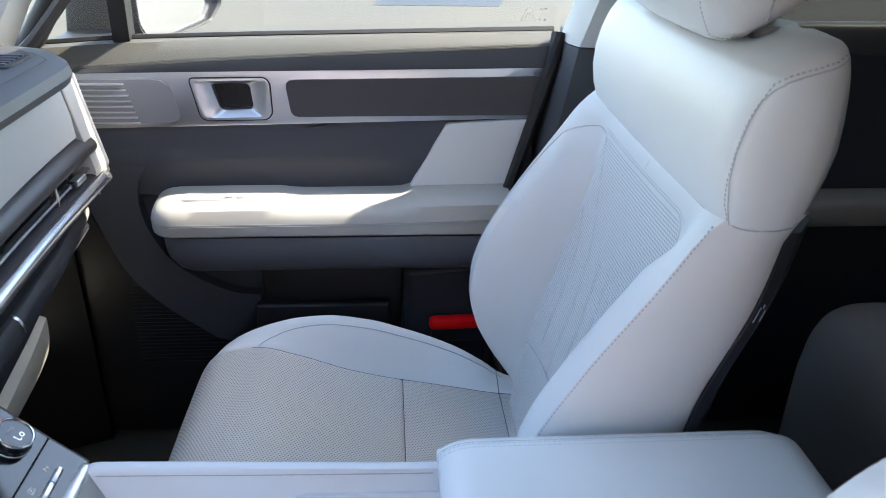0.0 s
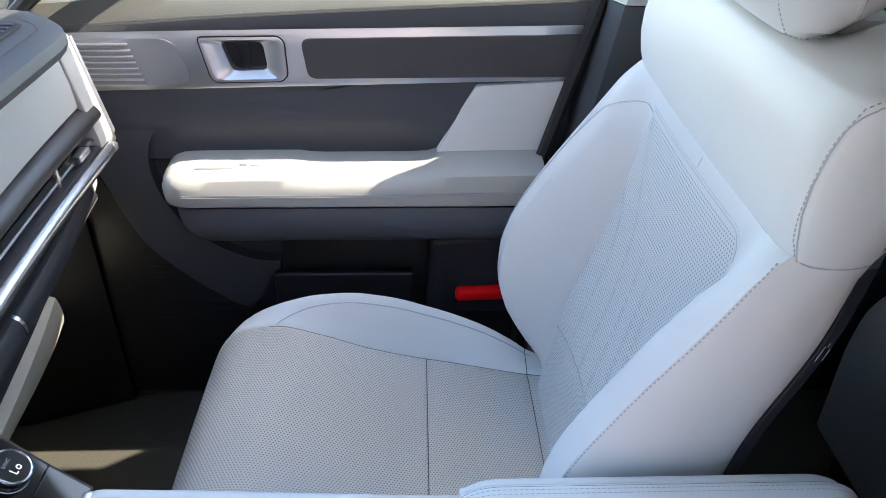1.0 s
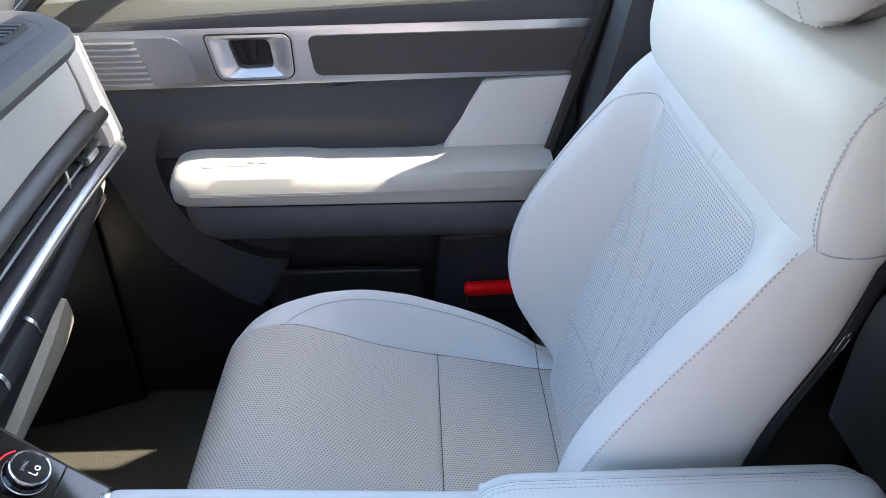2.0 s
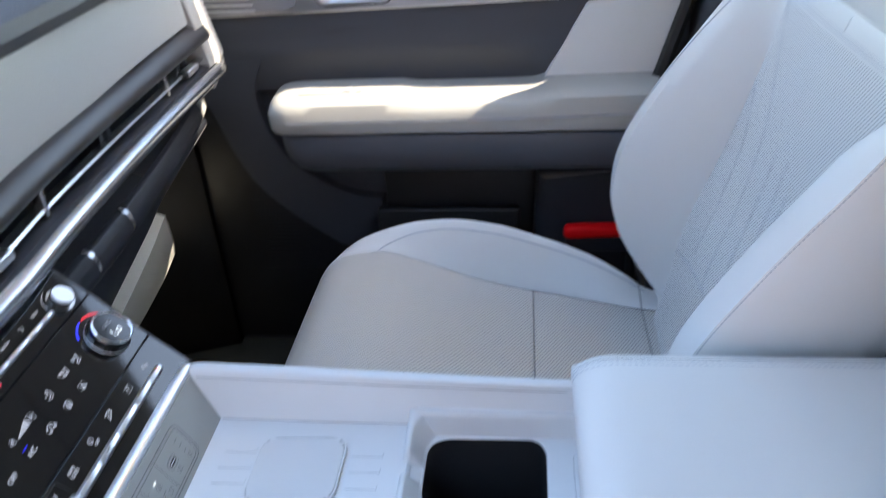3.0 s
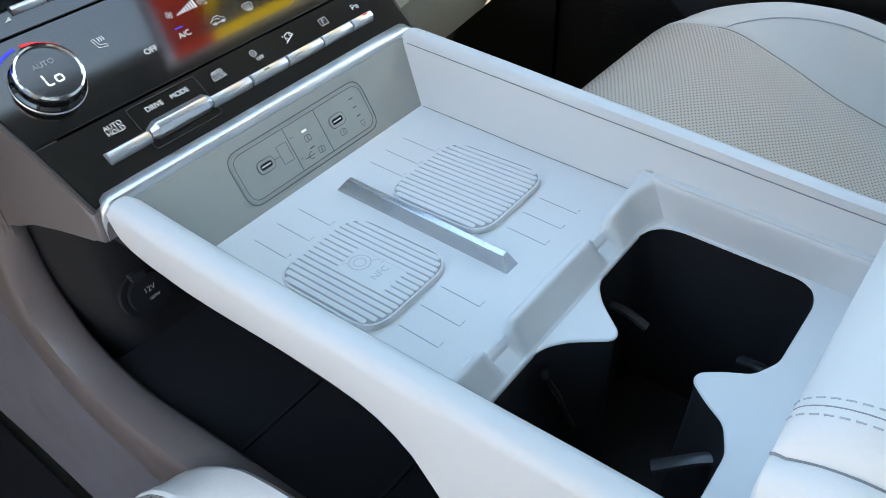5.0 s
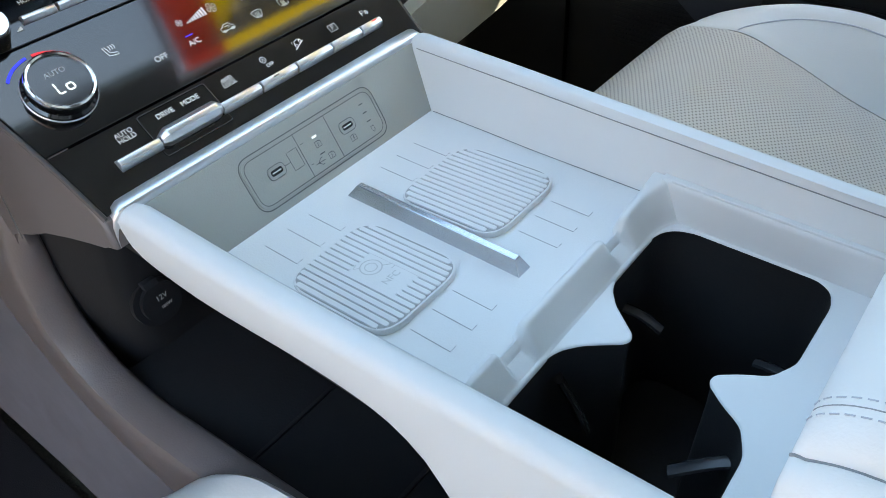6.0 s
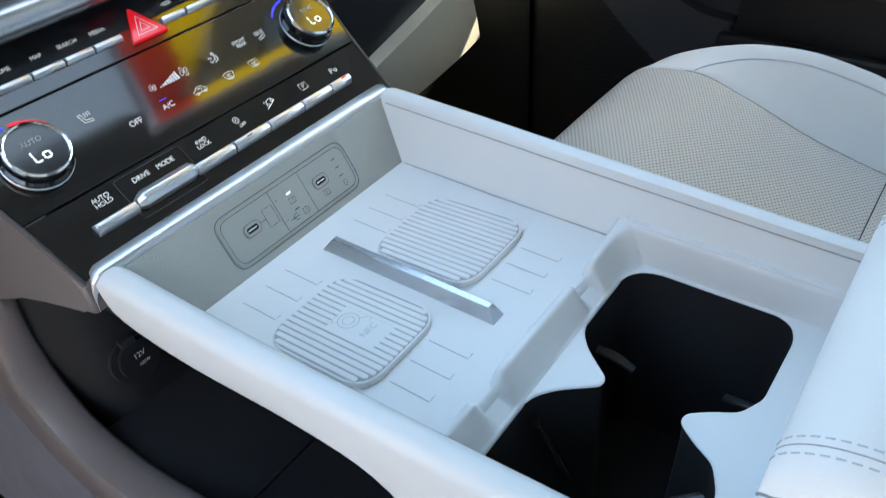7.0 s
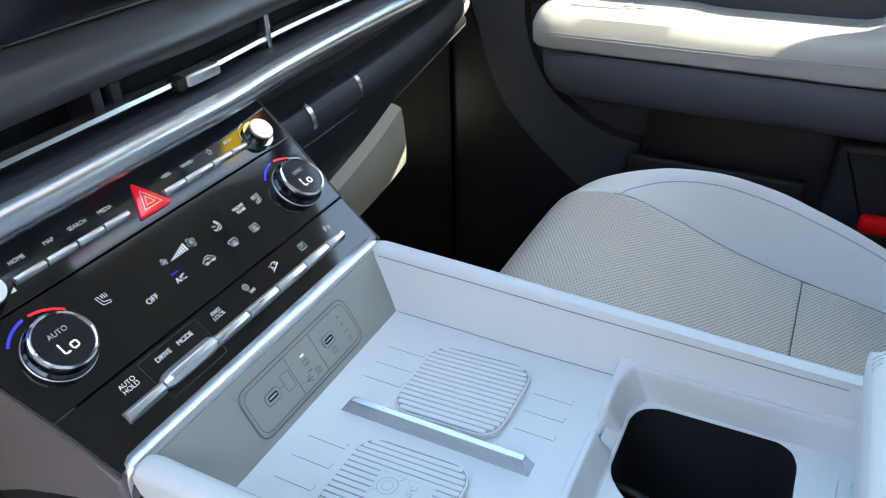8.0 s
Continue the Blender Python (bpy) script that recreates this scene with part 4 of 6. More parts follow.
part("pointer", bm, "white_print", top_panel)


def key_row(parent, u, splits, w, h, label):
    for a, b in zip(splits, splits[1:]):
        bm = bmesh.new()
        g = 0.0005
        lo = [(a + g, u - w / 2, 0), (b - g, u - w / 2, 0), (b - g, u + w / 2, 0), (a + g, u + w / 2, 0)]
        hi = [(a + g + 0.0004, u - w * 0.22, h), (b - g - 0.0004, u - w * 0.22, h), (b - g - 0.0004, u + w * 0.25, h), (a + g + 0.0004, u + w * 0.25, h)]
        loft([[PM @ Vector(p) for p in lo], [PM @ Vector(p) for p in hi]], True, True, bm)
        bmesh.ops.bevel(bm, geom=bm.edges[:], offset=0.0003, segments=2, profile=0.5, affect="EDGES")
        part("key", bm, "silver", parent, label)


key_row(top_panel, 0.0845, (-0.0945, -0.0728, -0.0512, -0.0312, -0.0105), 0.0055, 0.003, "satin silver radio key")
key_row(top_panel, 0.0838, (0.0185, 0.0385, 0.0655, 0.0865, 0.1035), 0.0055, 0.003, "satin silver radio key")
key_row(low_panel, -0.0128, (-0.107, -0.0785), 0.0078, 0.0045, "satin silver key")
key_row(low_panel, -0.0128, (-0.0365, -0.0055, 0.0245, 0.056, 0.084, 0.1045), 0.0078, 0.0045, "satin silver key")
# drive-mode rocker in its recess
part("rocker_recess", slab(rect(-0.080, -0.021, -0.034, 0.0055, 0.002), 0.0003, PM @ pose(0, 0, 0.0001)), "piano", low_panel)
bm = bmesh.new()
ribbon(rect(-0.0805, -0.0212, -0.0335, 0.0066, 0.002, 3), 0.0005, PM, bm, 0.0006, True)
part("recess_line", bm, "recess_edge", low_panel, "thin grey edge of the rocker recess")
rock = bmesh.new()
prof = [(-0.0052, 0), (0.0052, 0), (0.0046, 0.006), (0.0015, 0.0085), (-0.002, 0.0085), (-0.0048, 0.005)]
loft([[PM @ Vector((a, -0.0118 + y * k, z * k)) for y, z in prof] for a, k in ((-0.0785, 0.62), (-0.0745, 1.0), (-0.0400, 1.0), (-0.0362, 0.62))], True, True, rock)
bmesh.ops.bevel(rock, geom=rock.edges[:], offset=0.0004, segments=2, profile=0.5, affect="EDGES")
part("mode_rocker", rock, "silver", low_panel, "satin silver drive-mode rocker")
bm = bmesh.new()
ribbon([(0.005, -0.0122), (0.0095, -0.0122)], 0.0009, PM, bm, 0.0047)
part("key_lamp", bm, "line", low_panel)
bm = bmesh.new()
ribbon([(0.0955, -0.0115), (0.1000, -0.0115)], 0.0008, PM, bm, 0.0047)
part("key_lamp", bm, "red_arc", low_panel)

# hazard switch
tri = rounded([(0.0055, 0.1010), (-0.0085, 0.0765), (0.0195, 0.0765)], 0.0022, 3)
hz = part("hazard_switch", slab(tri, 0.0022, PM, 0.0007, 2), "hazard", top_panel, "red triangular hazard switch")
bm = bmesh.new()
for k in (0.62, 0.28):
    ribbon([(0.0055 + (x - 0.0055) * k, 0.0845 + (y - 0.0845) * k) for x, y in ((0.0055, 0.0985), (-0.0062, 0.0775), (0.0172, 0.0775))], 0.0007, PM, bm, 0.0024, True)
part("hazard_print", bm, "white_print", hz)

for text, a, u, size, parent in (("HOME", -0.0838, 0.0947, 0.0052, top_panel), ("MAP", -0.0625, 0.0947, 0.0052, top_panel), ("SEARCH", -0.0420, 0.0947, 0.0052, top_panel),
                                 ("MEDIA", -0.0212, 0.0945, 0.0052, top_panel), ("<SEEK", 0.0310, 0.0940, 0.0047, top_panel), ("TRACK>", 0.0510, 0.0937, 0.0047, top_panel),
                                 ("SETUP", 0.0925, 0.0930, 0.0047, top_panel), ("OFF", -0.0435, 0.0315, 0.0066, mid_panel), ("A/C", -0.0192, 0.0315, 0.0066, mid_panel),
                                 ("FRONT\nREAR", 0.0540, 0.0468, 0.0044, mid_panel), ("AUTO\nHOLD", -0.0918, 0.0005, 0.0052, low_panel), ("DRIVE", -0.0650, 0.0012, 0.0056, low_panel),
                                 ("MODE", -0.0475, 0.0012, 0.0056, low_panel), ("4WD\nLOCK", -0.0197, 0.0002, 0.0048, low_panel), ("OFF", 0.0115, -0.0028, 0.0042, low_panel)):
    words(text, size * (0.72 if u > 0.08 else 0.80), PM @ pose(a, u, 0.0007), parent, spacing=0.97)


def icon(parent, a, u, strokes, w=0.0005, s=1.0, mat="white_print"):
    bm = bmesh.new()
    for st in strokes:
        closed = st[0] == st[-1]
        ribbon([(a + x * s, u + y * s) for x, y in (st[:-1] if closed else st)], w, PM, bm, 0.0003, closed)
    return part("icon", bm, mat, parent)


def ring_pts(r, n=14, x=0, y=0):
    p = [(x + r * math.cos(2 * math.pi * i / n), y + r * math.sin(2 * math.pi * i / n)) for i in range(n)]
    return p + [p[0]]


def fan(r):
    out = []
    for k in range(4):
        t = k * math.pi / 2 + 0.4
        out.append([(0, 0), (r * math.cos(t - 0.45), r * math.sin(t - 0.45)), (r * 1.05 * math.cos(t), r * 1.05 * math.sin(t)), (r * math.cos(t + 0.4), r * math.sin(t + 0.4)), (0, 0)])
    return out


seat_icon = [[(-0.003, 0.004), (-0.002, -0.002), (0.0035, -0.003), (0.0035, -0.0015), (-0.0005, -0.0005), (-0.0015, 0.004), (-0.003, 0.004)],
             [(0.0005, 0.001), (0.001, 0.0025), (0.0005, 0.004)], [(0.002, 0.001), (0.0025, 0.0025), (0.002, 0.004)], [(0.0035, 0.001), (0.004, 0.0025), (0.0035, 0.004)]]
icon(mid_panel, -0.0655, 0.0476, seat_icon)
icon(mid_panel, 0.0725, 0.0455, [[(-x, y) for x, y in st] for st in seat_icon])
icon(mid_panel, -0.0190, 0.0463, fan(0.0023), 0.0004)
icon(mid_panel, 0.0058, 0.0470, fan(0.0034), 0.0004)
bm = bmesh.new()
for i in range(8):
    h = 0.0008 + 0.0007 * i
    ribbon([(-0.0140 + i * 0.0020, 0.0440), (-0.0140 + i * 0.0020, 0.0440 + h)], 0.0013, PM, bm, 0.0003)
part("fan_bars", bm, "white_print", mid_panel, "lit white fan speed bars")
bm = bmesh.new()
ribbon([(-0.0222, 0.0368), (-0.0165, 0.0368)], 0.0006, PM, bm, 0.0003)
part("lamp", bm, "blue_arc", mid_panel, "small blue lamp")
icon(mid_panel, 0.0055, 0.0310, [[(-0.005, -0.0018), (-0.005, 0.0005), (-0.003, 0.001), (-0.0015, 0.0026), (0.0022, 0.0026), (0.0035, 0.0006), (0.005, 0.0002), (0.005, -0.0018), (-0.005, -0.0018)],
                                  [(-0.0015, 0.001), (0.001, 0.001), (0.0015, 0.0), (0.0005, -0.0006)], ring_pts(0.0009, 8, -0.003, -0.0018), ring_pts(0.0009, 8, 0.003, -0.0018)], 0.00042)
icon(mid_panel, 0.0297, 0.0303, [[(-0.004, 0.002), (-0.002, 0.0028), (0.002, 0.0028), (0.004, 0.002), (0.0026, -0.002), (-0.0026, -0.002), (-0.004, 0.002)],
                                  [(-0.0012, -0.003), (-0.0014, 0), (-0.001, 0.0015)], [(0, -0.003), (-0.0002, 0), (0.0002, 0.0015)], [(0.0012, -0.003), (0.001, 0), (0.0014, 0.0015)]], 0.00042)
icon(mid_panel, 0.0514, 0.0301, [[(-0.0035, 0.0026), (0.0035, 0.0026), (0.0035, -0.002), (-0.0035, -0.002), (-0.0035, 0.0026)],
                                  [(-0.0012, -0.003), (-0.0014, 0), (-0.001, 0.0015)], [(0, -0.003), (-0.0002, 0), (0.0002, 0.0015)], [(0.0012, -0.003), (0.001, 0), (0.0014, 0.0015)]], 0.00042)
icon(mid_panel, 0.0299, 0.0458, [ring_pts(0.0009, 8, 0.0012, 0.0032), [(0.0015, 0.002), (0.0005, -0.001), (-0.0022, -0.0016)], [(0.0028, 0.002), (0.002, -0.0022), (-0.001, -0.003)], [(-0.004, 0.0016), (-0.0012, 0.0006)], [(-0.004, -0.001), (-0.0025, -0.003)]], 0.0006)
icon(top_panel, 0.0728, 0.0933, [[(0.0029 * (1 if k % 2 == 0 else 0.42) * math.sin(math.pi * k / 5), 0.0029 * (1 if k % 2 == 0 else 0.42) * math.cos(math.pi * k / 5)) for k in range(10)] + [(0, 0.0029)]], 0.00035)
icon(low_panel, 0.0095, 0.0010, [ring_pts(0.0021, 14, 0, 0.001), [(-0.0008, 0.0002), (0, 0.002), (0.0008, 0.0002)]], 0.00045)
icon(low_panel, 0.0388, 0.0000, [[(-0.0045, -0.0025), (0.0045, 0.0015)], [(-0.003, 0.0002), (-0.002, 0.0028), (0.001, 0.0038), (0.003, 0.003), (0.0035, 0.0012)], ring_pts(0.001, 8, -0.002, -0.0002), ring_pts(0.001, 8, 0.0022, 0.0018), [(-0.0042, 0.002), (-0.0035, 0.0034)]], 0.00055)
icon(low_panel, 0.0690, -0.0008, [[(-0.0032, -0.0024), (0.0032, -0.0024), (0.0032, 0.0024), (-0.0032, 0.0024), (-0.0032, -0.0024)], [(-0.0008, -0.0015), (-0.0008, 0.0015), (0.001, 0.0015), (0.001, 0.0002), (-0.0008, 0.0002)]], 0.00045)
icon(low_panel, 0.0978, -0.0018, [[(-0.002, -0.0018), (-0.002, 0.002), (0.0003, 0.002), (0.0003, 0.0001), (-0.002, 0.0001)], [(0.0015, -0.0016), (0.0022, -0.0004), (0.0015, 0.0008)], [(0.0028, -0.002), (0.0038, -0.0004), (0.0028, 0.0012)]], 0.0006)

# long strips of the dashboard, following its gentle curve
dash_x = curve((-0.7, -0.15, 0.09, 0.18, 0.50, 0.68), (-0.30, -0.278, -0.283, -0.293, -0.316, -0.319))
dash_z = curve((-0.7, 0.0, 0.18, 0.5, 0.68), (0.0, 0.002, 0.0, -0.009, -0.010))


def strip(profile, y0, y1, n=40):
    return loft([[(dash_x(y) + dx, y, dash_z(y) + z) for dx, z in profile] for y in np.linspace(y0, y1, n)])


part("vent_trim", strip(spline([(0.004, 0.633), (0.0105, 0.637), (0.0125, 0.643), (0.011, 0.649), (0.005, 0.6525), (0.0, 0.6535), (-0.02, 0.655), (-0.02, 0.632)], 3, True), -0.40, 0.668), "strip_metal", dash, "polished silver strip under the vent")
part("vent_ledge", strip([(0.0035, 0.6525), (0.002, 0.6575), (-0.003, 0.659), (-0.05, 0.658), (-0.05, 0.650)], -0.40, 0.664), "black_soft", dash)
part("vent_back", strip([(-0.045, 0.652), (-0.045, 0.70), (-0.06, 0.70), (-0.06, 0.652)], -0.40, 0.66), "black", dash, "black vent recess")
part("vent_bar", strip([(-0.006, 0.6652), (-0.0045, 0.667), (-0.006, 0.6695), (-0.016, 0.6700), (-0.016, 0.6650)], -0.40, 0.655), "strip_metal", dash, "thin silver vent bar")
for y in (-0.13, 0.181, 0.506):
    part("vent_vane", box((dash_x(y) - 0.014, y - 0.0028, dash_z(y) + 0.653), (dash_x(y) - 0.0035, y + 0.0028, dash_z(y) + 0.690), 0.001), "strip_metal", dash, "silver vent upright")
for y in (0.012, 0.028, 0.34, 0.36, 0.58, 0.605):
    part("vent_fin", box((dash_x(y) - 0.045, y - 0.004, dash_z(y) + 0.655), (dash_x(y) - 0.018, y + 0.004, dash_z(y) + 0.688), 0.001), "black_soft", dash)
for y in (0.090, 0.585):
    part("vent_slider", box((dash_x(y) - 0.0125, y - 0.0165, dash_z(y) + 0.6635), (dash_x(y) + 0.001, y + 0.0165, dash_z(y) + 0.6722), 0.002, 3), "silver", dash, "silver vent slider")
    part("slider_end", box((dash_x(y) - 0.0115, y - 0.0245, dash_z(y) + 0.6630), (dash_x(y) - 0.0005, y - 0.0165, dash_z(y) + 0.6716), 0.001), "black", dash)
part("upper_roll", strip(spline([(-0.010, 0.685), (0.0, 0.690), (0.0015, 0.697), (-0.004, 0.7055), (-0.016, 0.7125), (-0.06, 0.722), (-0.06, 0.684)], 3, True), -0.40, 0.662), "gunmetal", dash, "dark satin metal roll above the vent")
part("dash_pad", loft([[(x, y, z) for x, z in ((dash_x(y) - 0.014, 0.707), (dash_x(y) - 0.0165, 0.74), (dash_x(y) - 0.024, 0.776), (dash_x(y) - 0.033, 0.797), (dash_x(y) - 0.09, 0.80), (dash_x(y) - 0.09, 0.705))]
                       for y in np.linspace(0.125, 0.630, 24)]), "dash_pad", dash, "pale grey padded dash panel")
# dark upper dash with a rounded end
rings = []
for y in [float(v) for v in np.linspace(-0.72, 0.56, 30)] + [0.59, 0.615, 0.632, 0.643, 0.648]:
    k = max(0.0, (y - 0.56) / 0.088)
    k = 1 - math.sqrt(max(0.0, 1 - k * k))
    lx = -0.302 - 0.07 * k
    rings.append([(lx - 0.02, y, 0.789), (lx - 0.003, y, 0.797), (lx + 0.002, y, 0.808), (lx - 0.002, y, 0.820), (lx - 0.02, y, 0.831), (lx - 0.06, y, 0.8345), (-0.95, y, 0.84), (-0.95, y, 0.78)])
top = part("dash_top", loft(rings), "dash_top", dash, "slate soft-touch dashboard top")
path = [(-0.322, y, 0.8325) for y in np.linspace(0.1, 0.56, 40)] + [(-0.340, 0.585, 0.833), (-0.37, 0.605, 0.834), (-0.43, 0.62, 0.835)]
part("stitching", stitches(path, 0.0055, 0.0038, 0.0004), "dash_top", top)
part("vent_grille", slab(rect(-0.43, 0.50, -0.345, 0.575, 0.008), 0.003, pose(0, 0, 0.8335), 0.001), "black_soft", top, "black side demister grille")
for i in range(5):
    part("grille_slat", box((-0.424, 0.508 + i * 0.013, 0.8362), (-0.351, 0.513 + i * 0.013, 0.8385), 0.0005), "door_grey", top)
# pale end cap
EC = basis((0, 0.682, 0), (1, 0, 0), (0, 0, 1))
part("end_cap", slab(rounded([(-0.372, 0.792), (-0.343, 0.790), (-0.315, 0.652), (-0.316, 0.640), (-0.338, 0.598), (-0.40, 0.598), (-0.46, 0.70), (-0.46, 0.79)], 0.006, 3), 0.048, EC, 0.003, 3), "dash_pad", dash, "pale end trim of the dashboard")
part("cap_edge", tube([(-0.3415, 0.680, 0.788), (-0.3280, 0.680, 0.722), (-0.3135, 0.680, 0.652), (-0.3145, 0.680, 0.641), (-0.336, 0.680, 0.600)], 0.0028, None, 8), "silver", dash, "silver edge of the end trim")
# glove box
lid_x = curve((0.15, 0.237, 0.325, 0.5, 0.62, 0.683), (-0.306, -0.308, -0.312, -0.328, -0.346, -0.360))
part("glove_panel", loft([[(x, y, z) for x, z in ((lid_x(y) - 0.006, 0.634), (lid_x(y) - 0.022, 0.628), (lid_x(y) - 0.026, 0.598), (lid_x(y) - 0.010, 0.590), (lid_x(y) - 0.10, 0.585), (lid_x(y) - 0.10, 0.636))]
                          for y in np.linspace(0.15, 0.66, 24)]), "black_gloss", dash, "black glove box panel")
lid = part("glove_lid", loft([[(lid_x(y) + dx, y, 0.568 + dz + 0.004 * (y - 0.3)) for dx, dz in spline([(-0.012, 0.021), (-0.002, 0.016), (0.002, 0.006), (0.001, -0.006), (-0.010, -0.020), (-0.03, -0.026), (-0.07, -0.02), (-0.07, 0.02)], 3, True)]
                              for y in [float(v) for v in np.linspace(0.155, 0.678, 30)]]), "black_soft", dash, "soft black glove box lid")
for y in (0.237, 0.325):
    part("lid_tick", loft([[(lid_x(yy) + dx, yy, 0.568 + dz) for dx, dz in spline([(-0.012, 0.0225), (-0.001, 0.017), (0.0032, 0.006), (0.0022, -0.004), (-0.004, -0.004), (-0.012, 0.012)], 3, True)] for yy in (y - 0.003, y + 0.003)]), "strip_metal", lid, "silver mark on the lid")
part("lid_line", tube([(lid_x(y) - 0.009, y, 0.5485) for y in np.linspace(0.2, 0.33, 10)], 0.001), "gunmetal", lid)
part("lid_end", loft([[(lid_x(y) + dx, y, 0.5685 + dz) for dx, dz in spline([(-0.012, 0.0225), (-0.001, 0.017), (0.0032, 0.006), (0.002, -0.006), (-0.010, -0.021), (-0.03, -0.027), (-0.05, 0.0)], 3, True)] for y in (0.652, 0.67, 0.683)]), "dash_pad", lid, "pale end of the glove box lid")
door_z = curve((0.155, 0.372, 0.466, 0.519, 0.683), (0.375, 0.428, 0.452, 0.473, 0.540))
gd = []
for y in np.linspace(0.155, 0.683, 24):
    xb, zb = -0.398 + 0.035 * max(0.0, (y - 0.52) / 0.163), door_z(y)
    xt = lid_x(y) - 0.010
    gd.append([(xt, y, 0.556), (xt * 0.7 + xb * 0.3 + 0.004, y, 0.556 * 0.7 + zb * 0.3), (xt * 0.3 + xb * 0.7 + 0.004, y, 0.556 * 0.3 + zb * 0.7), (xb, y, zb), (xb - 0.010, y, zb + 0.001), (xt - 0.03, y, 0.556)])
gdoor = part("glove_door", loft(gd), "black_soft", dash, "soft black glove box door")
part("door_edge", tube([(-0.3975 + 0.035 * max(0.0, (y - 0.52) / 0.163), y, door_z(y)) for y in np.linspace(0.53, 0.683, 10)], 0.0012), "gunmetal", gdoor, "thin dark metal edge")
part("glove_button", slab(rect(0.190, 0.5985, 0.248, 0.612, 0.005), 0.004, basis((-0.3225, 0, 0), (0, 1, 0), (-0.1, 0, 1)), 0.0015, 2), "gunmetal", dash, "dark glove box button")
low_x, low_h = curve((0.16, 0.46, 0.60, 0.69), (-0.45, -0.46, -0.463, -0.474)), curve((0.16, 0.46, 0.53, 0.60, 0.69), (0.275, 0.286, 0.290, 0.297, 0.302))
panel_z = curve((0.16, 0.372, 0.466, 0.520), (0.385, 0.428, 0.452, 0.472))
rings = []
for k in np.linspace(0, 1, 22):
    yt, yb = 0.16 + 0.360 * k, 0.16 + 0.528 * k
    top_p, low_p = Vector((-0.379, yt, panel_z(yt))), Vector((low_x(yb), yb, low_h(yb)))
    run = [top_p.lerp(low_p, f) + Vector((0.003, 0, 0.001)) * math.sin(math.pi * f) for f in (0, 0.2, 0.4, 0.6, 0.8, 0.95, 1.0)]
    rings.append([tuple(v) for v in run] + [(low_p.x - 0.006, low_p.y, low_p.z - 0.002), (low_p.x - 0.03, low_p.y, low_p.z + 0.02), (-0.46, yt, panel_z(yt) + 0.02), (-0.386, yt, panel_z(yt) + 0.003)])
part("lower_panel", loft(rings), "knee", dash, "pale lower knee panel, lightened in colour as if lit")
part("dash_body", box((-0.95, -0.70, 0.57), (-0.385, 0.66, 0.79), 0.01), "black", dash, "black dashboard body")
part("lower_body", box((-0.95, -0.112, 0.08), (-0.40, 0.14, 0.60), 0.01), "door_dark", dash, "charcoal lower centre body")
part("driver_lower", box((-0.95, -0.70, 0.40), (-0.47, -0.24, 0.63), 0.02, 3), "door_dark", dash, "charcoal knee panel")
# central display
disp = part("display", box((-0.335, -0.52, 0.716), (-0.309, 0.116, 0.845), 0.006, 3, None), "screen", dash, "dark glossy wide display")
part("display_line", tube([(-0.3085, -0.5, 0.7205), (-0.3085, 0.112, 0.7205), (-0.3085, 0.112, 0.84)], 0.0008), "gunmetal", disp)

# ---------------------------------------------------------------- front passenger door
door = thing("front_door", "charcoal car door panel with silver trim strip and pale padded armrest", "car door", at=(0, 0.77, 0.05))
DM = basis((0, 0.785, 0), (1, 0, 0), (0, 0, 1))


def dpose(y):
    return basis((0, y, 0), (1, 0, 0), (0, 0, 1))


part("door_shell", slab(rounded([(-0.62, -0.06), (0.27, -0.06), (0.295, 0.50), (0.352, 0.69), (0.388, 0.80), (-0.62, 0.775)], 0.01, 3), 0.02, dpose(0.815)), "door_dark", door, "charcoal plastic door shell")
strip_top = curve((-0.42, 0.37), (0.7685, 0.7795))
strip_bot = curve((-0.42, 0.37), (0.6765, 0.6945))
TM = dpose(0.765)
bez_o = rounded([(-0.197, 0.7600), (-0.184, 0.6925), (-0.080, 0.6945), (-0.0715, 0.703), (-0.0725, 0.754), (-0.0805, 0.7615)], [0.006, 0.014, 0.008, 0.008, 0.006, 0.008], 5)
face = [(-0.43, strip_bot(-0.42)), (-0.2, strip_bot(-0.2)), (0.1, strip_bot(0.1)), (0.350, strip_bot(0.36)), (0.371, strip_top(0.36)), (0.1, strip_top(0.1)), (-0.2, strip_top(-0.2)), (-0.43, strip_top(-0.42))]
tb = hole_deck([(x + (0.002 if x < 0 else -0.002) * (abs(x) > 0.3), y + (0.002 if y < 0.72 else -0.002)) for x, y in face], bez_o, 0.0)
loft([[(x, y, z) for x, y in bez_o] for z in (0.0, -0.03)], True, False, tb)
loft([[(x + (d if x < 0 else -d) * (abs(x) > 0.3), y + (d if y < 0.72 else -d), z) for x, y in face] for d, z in ((0.002, 0.0), (0.0006, -0.0008), (0.0, -0.0025), (0.0, -0.02))], True, False, tb)
bmesh.ops.transform(tb, matrix=TM, verts=tb.verts)
bmesh.ops.remove_doubles(tb, verts=tb.verts, dist=0.00005)
trim = part("trim_strip", tb, "brushed", door, "brushed silver door trim strip")
ins = rounded([(-0.048, 0.7585), (-0.040, 0.6985), (0.354, 0.7015), (0.366, 0.7655)], [0.014, 0.012, 0.003, 0.003], 6)
part("insert", slab(ins, 0.0035, TM, 0.0012, 2), "insert", trim, "dark woven insert")
fin = rounded([(-0.43, 0.7575), (-0.43, 0.6835), (-0.2135, 0.6895), (-0.232, 0.7585)], [0.002, 0.002, 0.02, 0.02], 6)
fins = part("fin_panel", slab(fin, 0.003, TM, 0.0012, 2), "fin_metal", trim, "dark satin speaker panel")
